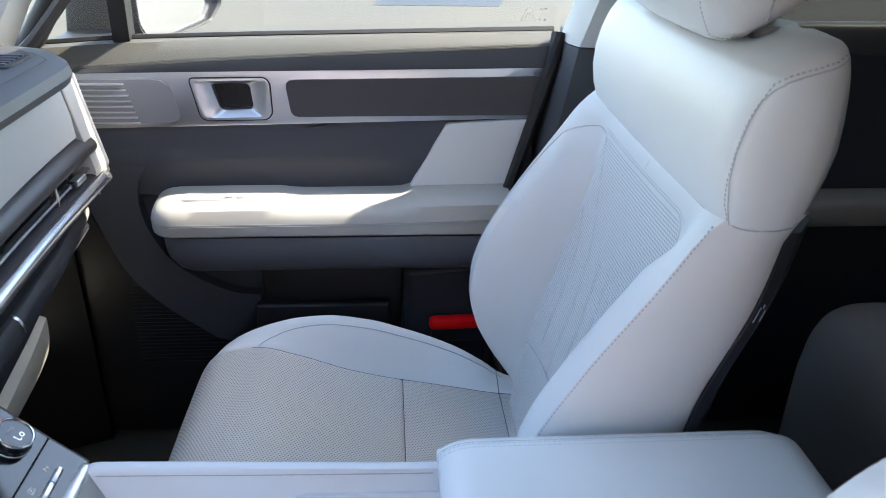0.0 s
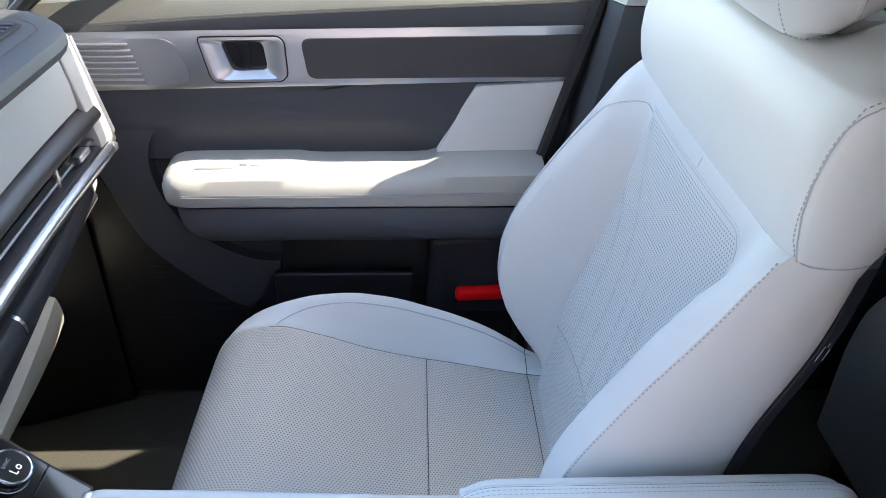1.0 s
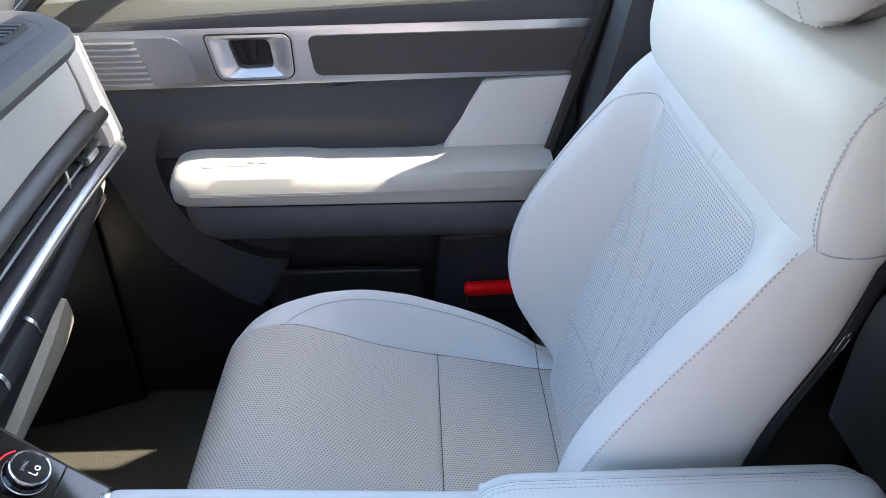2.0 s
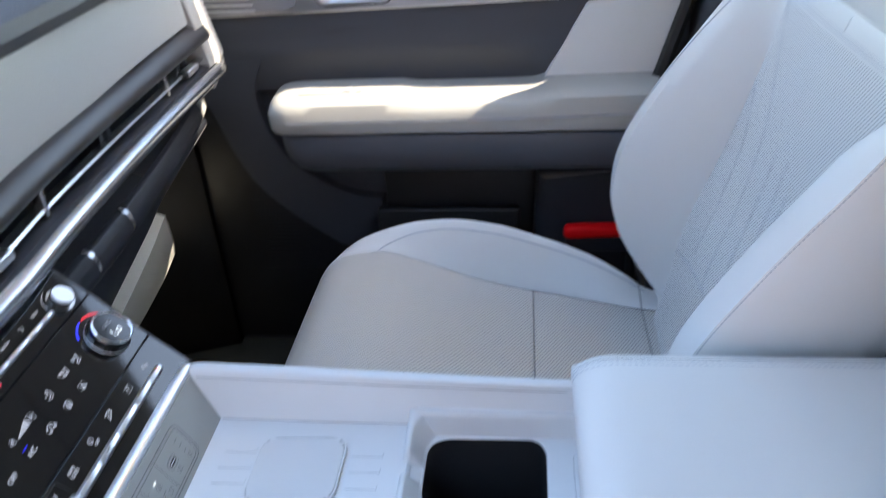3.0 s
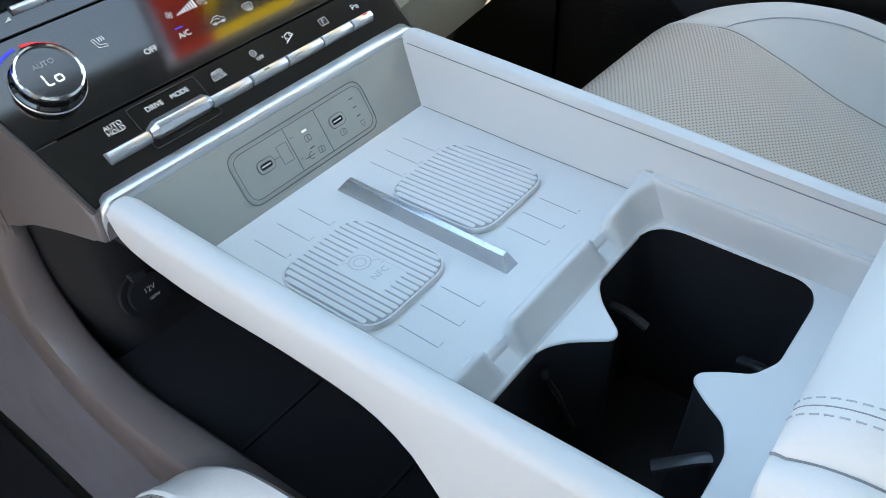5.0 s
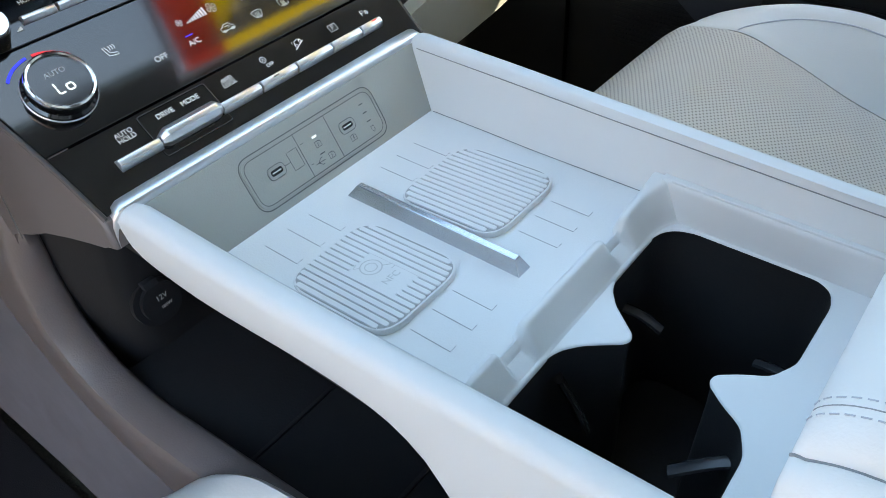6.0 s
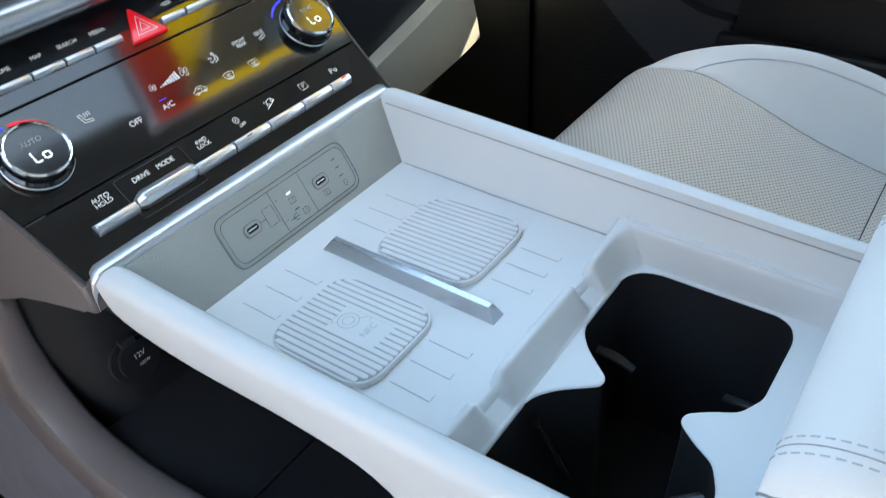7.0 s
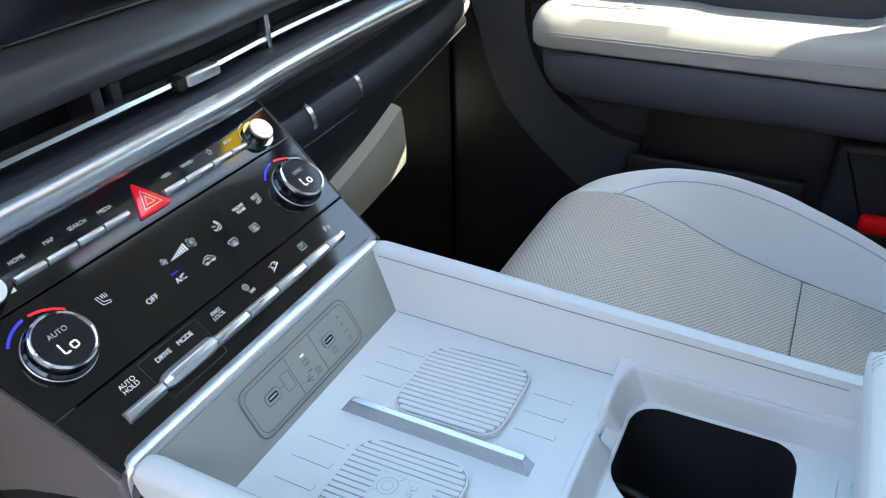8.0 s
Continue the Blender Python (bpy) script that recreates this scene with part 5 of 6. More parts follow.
for i in range(8):
    z = 0.7515 - i * 0.0089
    x1 = -0.298 + 0.0024 * i
    part("fin", box((-0.405 + 0.0052 * i, 0.7575, z - 0.0013), (x1, 0.7622, z + 0.0013), 0.0006, 2), "silver", fins, "bright silver fin")
# inner door handle in its bezel
bez_i = rounded([(-0.1665, 0.7500), (-0.1545, 0.7065), (-0.106, 0.7085), (-0.1015, 0.713), (-0.1045, 0.7455), (-0.110, 0.751)], [0.006, 0.012, 0.006, 0.006, 0.006, 0.006], 5)
gap = bmesh.new()
ribbon(bez_o, 0.0042, TM, gap, 0.0012, True)
part("bezel_gap", gap, "rubber", trim)
bz = bmesh.new()
loft([[TM @ Vector((x, y, h)) for x, y in o] for o, h in ((bez_o, 0.001), ([(x * 0.985 + bx * 0.015, y * 0.985 + by * 0.015) for (x, y), (bx, by) in zip(bez_o, bez_i)], 0.0035),
                                                       ([(x * 0.7 + bx * 0.3, y * 0.7 + by * 0.3) for (x, y), (bx, by) in zip(bez_o, bez_i)], 0.004), (bez_i, -0.008), (bez_i, -0.028))], True, False, bz)
bezel = part("handle_bezel", bz, "brushed", trim, "silver door handle bezel")
part("handle_well", slab(bez_i, 0.002, dpose(0.7915)), "black", bezel, "black handle well")
part("pull", slab(rounded([(-0.150, 0.747), (-0.143, 0.712), (-0.128, 0.712), (-0.128, 0.747)], 0.004, 3), 0.004, dpose(0.7895), 0.0015, 2), "black", bezel, "dark door pull")

# sill pad below the window
z_stitch = curve((-0.42, -0.137, 0.38), (0.771, 0.790, 0.814))
z_glass = curve((-0.44, -0.29, 0.38), (0.802, 0.812, 0.830))
rings_a, rings_b = [], []
for x in np.linspace(-0.44, 0.386, 40):
    s, g, t = z_stitch(x), z_glass(x), strip_top(x) - 0.004
    s = max(s, t + 0.004)
    rings_a.append([(x, y, z) for y, z in ((0.79, t), (0.766, t), (0.7645, t + 0.3 * (s - t)), (0.767, s - 0.0015), (0.772, s), (0.80, s))])
    rings_b.append([(x, y, z) for y, z in ((0.772, s - 0.003), (0.7675, s - 0.0005), (0.770, s + 0.004), (0.779, s + 0.5 * (g - s)), (0.790, g - 0.002), (0.80, g), (0.812, g + 0.001), (0.812, s - 0.004))])
part("sill_band", loft(rings_a), "dash_top", door, "slate band under the sill pad")
sill = part("sill_pad", loft(rings_b), "sill", door, "olive-grey leather sill pad with stitching")
part("stitching", stitches([(x, 0.7688, max(z_stitch(x), strip_top(x)) + 0.0035) for x in np.linspace(-0.43, 0.38, 60)], 0.005, 0.0034, 0.00045), "groove", sill)
part("window_seal", tube([(x, 0.813, z_glass(x) + 0.002) for x in np.linspace(-0.44, 0.39, 30)], 0.006, None, 6), "rubber", door, "black window seal")
gl = bmesh.new()
loft([[(x, 0.822 - 0.36 * max(0, z - 0.8), z) for z in (0.78, 1.13)] for x in (-0.29, 0.45)], False, False, gl)
pane = part("window_pane", gl, "glass", door, "clear door window")
pane.visible_shadow = False
WM = basis((0.345, 0.7995, 0.857), (1, 0, 0), (0, -0.36, 1))
mk = bmesh.new()
ribbon([(-0.012, -0.011), (0.010, -0.011), (0.004, 0.011), (-0.004, 0.011)], 0.0009, WM, mk, 0.0004, True)
ribbon([(-0.006, -0.007), (-0.003, 0.002), (0.003, 0.002), (0.005, -0.007)], 0.0009, WM, mk, 0.0004)
for x, y, w in ((0.019, 0.010, 0.005), (0.026, 0.010, 0.004), (0.018, -0.009, 0.004), (0.027, -0.009, 0.004)):
    ribbon([(x - w / 2, y), (x + w / 2, y)], 0.003, WM, mk, 0.0004)
part("window_mark", mk, "port_wall", door, "small printed mark on the glass")
gl = bmesh.new()
gl.faces.new([gl.verts.new(p) for p in ((-0.44, 0.822, 0.79), (-0.31, 0.822, 0.79), (-0.31, 0.75, 1.0), (-0.33, 0.76, 0.97))])
pane = part("quarter_pane", gl, "glass", door, "clear quarter window")
pane.visible_shadow = False
part("quarter_post", loft([[(x0, 0.80 + dy, z), (x0 + 0.026, 0.80 + dy, z), (x0 + 0.026, 0.83 + dy, z), (x0, 0.83 + dy, z)] for x0, z, dy in ((-0.3165, 0.80, 0), (-0.307, 0.875, -0.027), (-0.29, 1.02, -0.08))]), "rubber", door, "black window post")
part("front_frame", tube([(-0.47, 0.795, 0.785), (-0.440, 0.797, 0.812), (-0.415, 0.79, 0.845), (-0.385, 0.785, 0.885), (-0.32, 0.755, 0.97), (-0.23, 0.71, 1.10), (-0.12, 0.69, 1.15), (0.42, 0.685, 1.16)], 0.019, None, 10), "rubber", door, "black door window frame")
part("frame_lip", tube([(-0.462, 0.775, 0.785), (-0.428, 0.776, 0.815), (-0.385, 0.77, 0.86), (-0.345, 0.765, 0.905)], 0.010, None, 8), "brown_dark", door)
part("rear_seal", tube([(0.388, 0.765, 0.835), (0.383, 0.755, 0.80), (0.356, 0.752, 0.70), (0.318, 0.748, 0.57), (0.305, 0.745, 0.48), (0.30, 0.745, 0.2)], 0.011, None, 8), "rubber", door, "black door seal")

# upper recess and the raised charcoal surround
rings = []
for x in np.linspace(-0.35, 0.36, 30):
    rings.append([(x, y, z) for y, z in ((0.79, strip_bot(x) + 0.006), (0.772, strip_bot(x) + 0.003), (0.7675, strip_bot(x) - 0.012), (0.7705, 0.648), (0.7655, 0.632), (0.768, 0.615), (0.7755, 0.595), (0.778, 0.56), (0.79, 0.55))])
part("recess_panel", loft(rings), "door_dark", door, "charcoal recessed door panel")
band_o = spline([(0.05, 0.694), (-0.10, 0.692), (-0.26, 0.689), (-0.43, 0.686), (-0.41, 0.60), (-0.385, 0.52), (-0.362, 0.45), (-0.335, 0.395), (-0.29, 0.345), (-0.23, 0.295), (-0.190, 0.268), (-0.172, 0.268)], 4)
band_i = spline([(-0.158, 0.290), (-0.140, 0.325), (-0.121, 0.352), (-0.117, 0.3635), (-0.128, 0.3665), (-0.165, 0.372), (-0.215, 0.395), (-0.265, 0.435), (-0.296, 0.49), (-0.308, 0.545), (-0.300, 0.59), (-0.272, 0.624), (-0.22, 0.644), (-0.14, 0.655), (-0.03, 0.670), (0.05, 0.686)], 4)
part("surround", slab([tuple(p) for p in band_o] + [tuple(p) for p in band_i], 0.028, dpose(0.797), 0.006, 3), "door_dark", door, "raised charcoal surround of the armrest")

# armrest
rings = []
for x in [-0.2760, -0.2740, -0.2690, -0.2610, -0.2500, -0.235] + [float(v) for v in np.linspace(-0.21, 0.30, 26)] + [0.318]:
    k = max(0.0, (-0.235 - x) / 0.041)
    k = 1 - math.sqrt(max(0.0, 1 - k * k))
    zb = curve((-0.28, -0.10, -0.06, -0.04, 0.13, 0.16, 0.32), (0.571, 0.573, 0.573, 0.569, 0.570, 0.577, 0.580))(x) - 0.022 * k
    zf = curve((-0.28, 0.0, 0.32), (0.5385, 0.5395, 0.5455))(x)
    yf = 0.6815 + 0.045 * k + 0.012 * max(0, x - 0.2)
    prof = [(0.779, 0.5155), (yf + 0.022, 0.5155), (yf + 0.010, 0.5165), (yf + 0.0045, 0.5205), (yf + 0.0022, zf - 0.006), (yf + 0.0035, zf - 0.0008), (yf + 0.0008, zf + 0.0012), (yf + 0.0025, zf + 0.010 - 0.006 * k), (yf + 0.008, zb - 0.009),
            (yf + 0.018, zb - 0.003), (yf + 0.035, zb), (0.779, zb + 0.002)]
    rings.append([(x, min(y, 0.779), max(z, 0.5155)) for y, z in prof])
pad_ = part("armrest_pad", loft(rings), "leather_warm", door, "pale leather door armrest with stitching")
part("stitching", stitches([(x, 0.6815 + 0.012 * max(0, x - 0.2) + 0.0012, curve((-0.28, 0.0, 0.32), (0.5385, 0.5395, 0.5455))(x) + 0.0032) for x in np.linspace(-0.235, 0.30, 60)], 0.0052, 0.0036, 0.0005), "thread", pad_)
part("seam", tube([(x, 0.6815 + 0.012 * max(0, x - 0.2) + 0.0012, curve((-0.28, 0.0, 0.32), (0.5385, 0.5395, 0.5455))(x) - 0.0004) for x in np.linspace(-0.238, 0.31, 60)], 0.0009), "thread", pad_)
plate_o = rounded([(-0.226, 0.713), (-0.116, 0.713), (-0.110, 0.760), (-0.220, 0.760)], 0.012, 6)
plate_i = rounded([(-0.2235, 0.7155), (-0.1175, 0.7155), (-0.1120, 0.7575), (-0.2185, 0.7575)], 0.010, 6)
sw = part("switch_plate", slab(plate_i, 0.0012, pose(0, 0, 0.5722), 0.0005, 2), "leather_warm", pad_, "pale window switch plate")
part("plate_rim", frame_slab(plate_o, plate_i, 0.0006, pose(0, 0, 0.5718)), "soft_groove", sw)
part("grip_slot", slab(rect(-0.206, 0.722, -0.160, 0.733, 0.003), 0.0008, pose(0, 0, 0.5732), 0.0003, 1), "dash_pad", sw)
part("switch_well", slab(rounded([(-0.156, 0.718), (-0.136, 0.718), (-0.139, 0.738), (-0.153, 0.738)], 0.004, 4), 0.0008, pose(0, 0, 0.5732)), "soft_groove", sw)
part("switch", slab(rounded([(-0.152, 0.722), (-0.140, 0.722), (-0.142, 0.735), (-0.150, 0.735)], 0.002, 3), 0.003, pose(0, 0, 0.5736), 0.001, 2), "dash_pad", sw, "pale window switch")
part("lock_switch", slab(rect(-0.134, 0.720, -0.120, 0.732, 0.003), 0.0022, pose(0, 0, 0.5733), 0.0008, 2), "dash_pad", sw, "pale lock switch")
part("lock_dot", slab(disc(-0.127, 0.726, 0.0012, 12), 0.0005, pose(0, 0, 0.5753)), "line", sw)
rings = []
for x in [-0.262, -0.258, -0.250, -0.235] + [float(v) for v in np.linspace(-0.21, 0.30, 16)]:
    k = max(0.0, (-0.21 - x) / 0.052)
    k = 1 - math.sqrt(max(0.0, 1 - k * k))
    yf = 0.687 + 0.05 * k
    rings.append([(x, y, z) for y, z in ((0.785, 0.515), (yf + 0.004, 0.5145), (yf, 0.508), (yf + 0.001, 0.485 + 0.01 * k), (yf + 0.006, 0.462 + 0.025 * k), (yf + 0.02, 0.447 + 0.035 * k), (yf + 0.045, 0.438 + 0.04 * k), (0.785, 0.432 + 0.04 * k))])
part("lower_bolster", loft(rings), "door_grey", door, "charcoal padded bolster under the armrest")
part("upper_corner", slab(rounded([(0.2125, 0.6865), (0.150, 0.5715), (0.312, 0.5745), (0.351, 0.6945)], 0.006, 4), 0.030, dpose(0.79), 0.004, 3), "leather", door, "pale leather corner panel")
# lower pocket, speaker ribs and reflector
part("pocket_back", box((-0.113, 0.772, 0.08), (0.14, 0.785, 0.43), 0.003), "black", door, "black door pocket")
part("pocket_lip", box((-0.125, 0.735, 0.10), (0.115, 0.752, 0.362), 0.006, 3), "black", door, "black pocket lip")
part("rear_block", slab(rounded([(0.125, 0.08), (0.295, 0.08), (0.297, 0.435), (0.142, 0.425)], 0.008, 3), 0.05, dpose(0.79), 0.012, 3), "black_soft", door, "charcoal rear lower panel")
spk = part("speaker_panel", slab([(-0.455, 0.06), (-0.10, 0.06), (-0.12, 0.20), (-0.165, 0.262), (-0.20, 0.285), (-0.30, 0.36), (-0.345, 0.42), (-0.372, 0.47), (-0.40, 0.54), (-0.44, 0.60), (-0.455, 0.60)], 0.012, dpose(0.789), 0.002), "black", door, "black ribbed speaker panel")
for i in range(26):
    z = 0.415 - 0.0078 * i
    left, right = -0.352 + 0.0035 * max(0, 6 - i) , min(-0.165, -0.335 + 0.0105 * i)
    part("speaker_rib", box((left, 0.7755, z - 0.0012), (max(right, left + 0.02), 0.7778, z + 0.0012), 0.0005), "black", spk)
refl = part("reflector", box((-0.05, -0.010, -0.0125), (0.05, 0.012, 0.0125), 0.009, 4, None, pose(0.235, 0.722, 0.328, 0, 2, 6)), "red", door, "red door-edge reflector")
part("reflector_seat", box((0.19, 0.722, 0.285), (0.292, 0.748, 0.318), 0.006, 3), "black_soft", door)
part("anchor", tube([(0.30, 0.69, 0.30), (0.31, 0.68, 0.26), (0.315, 0.66, 0.2)], 0.006), "gunmetal", door)

# ---------------------------------------------------------------- unseen cloth, made up for the panel's yellow and red reflection
def cloth(name, base):
    m = bpy.data.materials.new(name)
    m.use_nodes = True
    nt = m.node_tree
    b = nt.nodes["Principled BSDF"]
    b.inputs["Base Color"].default_value = (*base, 1)
    b.inputs["Roughness"].default_value = 0.9
    tr = nt.nodes.new("ShaderNodeBsdfTranslucent")
    tr.inputs[0].default_value = (*base, 1)
    mx = nt.nodes.new("ShaderNodeMixShader")
    mx.inputs[0].default_value = 0.85
    nt.links.new(b.outputs[0], mx.inputs[1])
    nt.links.new(tr.outputs[0], mx.inputs[2])
    nt.links.new(mx.outputs[0], nt.nodes["Material Output"].inputs[0])
    return m


sail = thing("reflected_cloth", "yellow and red translucent cloth on a mast, added out of view to be reflected", "shade sail", at=(3.3, 3.4, -0.45))
for y0, y1, nm, col in ((2.45, 4.25, "yellow_cloth", (1.0, 0.62, 0.012)), (2.12, 2.45, "red_cloth", (0.48, 0.035, 0.015)), (4.25, 4.8, "red_cloth", (0.40, 0.035, 0.02))):
    bm = bmesh.new()
    loft([[(x, y, 4.8 + 0.05 * math.sin(3 * x + y) + 0.03 * math.cos(4 * y)) for x in np.linspace(-0.2, 1.08, 24)] for y in np.linspace(y0, y1, 8)], False, False, bm)
    part("cloth", bm, cloth(nm, col), sail, nm.replace("_", " "))
part("mast", tube([(3.3, 3.4, -0.45), (3.3, 3.4, 5.2)], 0.06, None, 12), "gunmetal", sail)
for y in (2.12, 4.8):
    part("arm", tube([(3.3, 3.4, 5.2), (1.08, y, 4.85), (-0.2, y, 4.85)], 0.02, None, 8), "gunmetal", sail)

# ---------------------------------------------------------------- door mirror
mir = thing("door_mirror", "dark door mirror with pale road reflected in its glass", "mirror", at=(-0.3, 0.98, 0.75))
GM = basis((-0.262, 1.005, 0.86), (0.10, 0.18, 0.0), (0, 0, 1))
gl_o = rounded([(-0.098, -0.045), (-0.076, -0.078), (0.075, -0.058), (0.103, -0.033), (0.105, 0.07), (0.09, 0.085), (-0.085, 0.075), (-0.098, 0.06)], 0.006, 4)
part("mirror_glass", slab(gl_o, 0.002, GM @ pose(0, 0, -0.008, -4, 4, 0)), "mirror", mir, "mirror glass")
big = [(x * 1.10, y * 1.10 + 0.001) for x, y in gl_o]
hb = bmesh.new()
loft([[GM @ Vector((x * k, y * k, h)) for x, y in big] for k, h in ((0.93, 0.004), (0.97, 0.008), (1.0, 0.004), (1.02, -0.02), (1.0, -0.06), (0.85, -0.11), (0.5, -0.14))], True, False, hb)
hb.faces.new([v for v in hb.verts][-len(big):])
part("mirror_housing", hb, "housing", mir, "dark glossy mirror housing")
bk = bmesh.new()
loft([[GM @ Vector((x * k, y * k, h)) for x, y in big] for k, h in ((0.94, -0.014), (0.94, 0.004), (0.925, 0.005), (0.90, 0.001), (0.895, -0.014))], True, False, bk)
part("mirror_rim", bk, "black", mir)
part("mirror_arm", loft([[(x, y, z) for x, y in rounded([(-0.436 + l, 0.925), (-0.355 + l, 0.93), (-0.355 + l, 0.99), (-0.436 + l, 0.99)], 0.012, 3)] for z, l in ((0.772, 0.0), (0.78, -0.004), (0.84, 0.004), (0.93, 0.014), (0.935, 0.02))]), "arm_plastic", mir, "olive-grey mirror arm")
part("mirror_foot", loft([[(-0.43, 0.835, 0.765), (-0.34, 0.835, 0.765), (-0.34, 0.835, 0.80), (-0.43, 0.835, 0.80)], [(-0.43, 0.93, 0.765), (-0.33, 0.93, 0.765), (-0.33, 0.93, 0.805), (-0.43, 0.93, 0.805)]]), "housing", mir, "dark mirror foot")

# ---------------------------------------------------------------- front seats
SY = 0.36
seat = thing("front_seat", "light grey leather front passenger seat with perforated centre", "car seat", "front seats", at=(0.1, SY, 0.05))
z_ins = curve((-0.206, -0.203, -0.196, -0.184, -0.165, -0.14, -0.09, -0.03, 0.05, 0.134, 0.22, 0.30, 0.36), (0.27, 0.305, 0.338, 0.362, 0.380, 0.389, 0.3915, 0.375, 0.345, 0.324, 0.311, 0.302, 0.30))
z_bol = curve((-0.206, -0.203, -0.196, -0.184, -0.165, -0.137, -0.10, -0.072, -0.03, 0.016, 0.08, 0.136, 0.18, 0.224, 0.27, 0.303, 0.36), (0.26, 0.295, 0.326, 0.350, 0.370, 0.388, 0.402, 0.412, 0.422, 0.425, 0.416, 0.398, 0.381, 0.360, 0.330, 0.305, 0.29))
w_out = curve((-0.206, -0.203, -0.196, -0.184, -0.165, -0.137, -0.10, 0.36), (0.165, 0.178, 0.193, 0.207, 0.219, 0.229, 0.236, 0.238))
w_seam = curve((-0.206, -0.16, -0.10, 0.0, 0.134, 0.30, 0.36), (0.165, 0.19, 0.197, 0.1985, 0.1975, 0.182, 0.178))

SEAT_WS = [0, 0.12, 0.25, 0.4, 0.55, 0.7, 0.82, 0.9, 0.955, 0.985, 1.0, 1.015, 1.05, 1.1, 1.16, 1.24, 1.34, 1.46, 1.58, 1.70, 1.80, 1.88, 1.94, 1.98, 2.0]


def cushion_ring(x):
    """Half a cross-section of the cushion: across from the middle, over the side bolster and down."""
    zi, zb, wo, ws = z_ins(x), z_bol(x), w_out(x), min(w_seam(x), w_out(x) - 0.004)
    pts = []
    for q in SEAT_WS:
        if q <= 1.0:
            w = q * ws
            z = zi + 0.004 * (1 - q * q) - 0.0025 * math.exp(-((q - 1) / 0.02) ** 2)
        else:
            t = q - 1.0
            w = ws + (wo - ws) * (1 - (1 - t) ** 1.6)
            rise = math.sin(min(1.0, t / 0.72) * math.pi / 2) ** 1.1
            z = zi + (zb - zi) * rise - 0.0025 * math.exp(-((q - 1) / 0.02) ** 2)
            if t > 0.72:
                z -= 0.030 * ((t - 0.72) / 0.28) ** 2
        pts.append((w, z))
    z0 = pts[-1][1]
    pts += [(wo + 0.001, z0 - 0.02), (wo, z0 - 0.05), (wo - 0.006, max(0.20, z0 - 0.12)), (wo - 0.012, 0.19)]
    return [(w, max(z, 0.19)) for w, z in pts]


XC = [-0.206, -0.2045, -0.202, -0.198, -0.192, -0.184, -0.174, -0.162, -0.148] + [float(v) for v in np.linspace(-0.13, 0.128, 34)] + [0.1315, 0.134, 0.1365] + [float(v) for v in np.linspace(0.145, 0.278, 16)] + [0.2875, 0.290, 0.2925, 0.31, 0.335, 0.36]


def dip(x):
    return 0.0022 * math.exp(-((x - 0.134) / 0.0022) ** 2) + 0.0022 * math.exp(-((x - 0.290) / 0.0022) ** 2)


def cushion_piece(test):
    """The faces of the cushion's skin whose place across (in steps) passes the test."""
    own = bmesh.new()
    rows = []
    nw = len(cushion_ring(0))
    for x in XC:
        half_ring = cushion_ring(x)
        full = [(-w, z, -i) for i, (w, z) in reversed(list(enumerate(half_ring)))][:-1] + [(w, z, i) for i, (w, z) in enumerate(half_ring)]
        rows.append([(x if x > -0.1 else -0.1 + (x + 0.1) * 0.87, SY + w, z - (dip(x) if abs(i) <= 11 else 0), i) for w, z, i in full])
    cache = {}

    def vert(r, c):
        if (r, c) not in cache:
            cache[r, c] = own.verts.new(rows[r][c][:3])
        return cache[r, c]
    n = len(rows[0])
    for r in range(len(rows) - 1):
        for c in range(n - 1):
            i = (rows[r][c][3] + rows[r][c + 1][3]) / 2
            if test(i, (rows[r][0][0] + rows[r + 1][0][0]) / 2):
                own.faces.new((vert(r, c), vert(r, c + 1), vert(r + 1, c + 1), vert(r + 1, c)))
    return own


part("seat_insert", cushion_piece(lambda i, x: abs(i) < 10), "perf_seat", seat, "warm grey perforated leather seat centre")
part("seat_bolster", cushion_piece(lambda i, x: i > 10), "leather", seat, "smooth leather seat bolster")
part("seat_bolster", cushion_piece(lambda i, x: i < -10), "leather", seat, "smooth leather seat bolster")
part("seat_front", loft([[(x, SY + w, z) for w in np.linspace(-1, 1, 13) for x, w, z in [(-0.1915 + 0.05 * abs(w) ** 4, w * ww, zz)]] for ww, zz in ((0.165, 0.272), (0.168, 0.24), (0.168, 0.20))], False, False), "leather", seat)
part("seat_base", box((-0.17, SY - 0.215, 0.12), (0.40, SY + 0.215, 0.215), 0.02, 3), "black_soft", seat, "black plastic seat base")
for s in (-1, 1):
    part("seat_rail", box((-0.15, SY + s * 0.18 - 0.02, 0.05), (0.38, SY + s * 0.18 + 0.02, 0.125), 0.004), "black", seat, "black seat rail")


def over(path, q):
    """Points on the cushion at steps q across, along x."""
    out = []
    for x in path:
        half_ring = cushion_ring(x)
        ws = SEAT_WS
        k = float(np.interp(abs(q), ws, range(len(ws))))
        i = int(k)
        a, b = half_ring[i], half_ring[min(i + 1, len(half_ring) - 1)]
        w, z = a[0] + (b[0] - a[0]) * (k - i), a[1] + (b[1] - a[1]) * (k - i)
        out.append((x, SY + math.copysign(w, q), z))
    return out


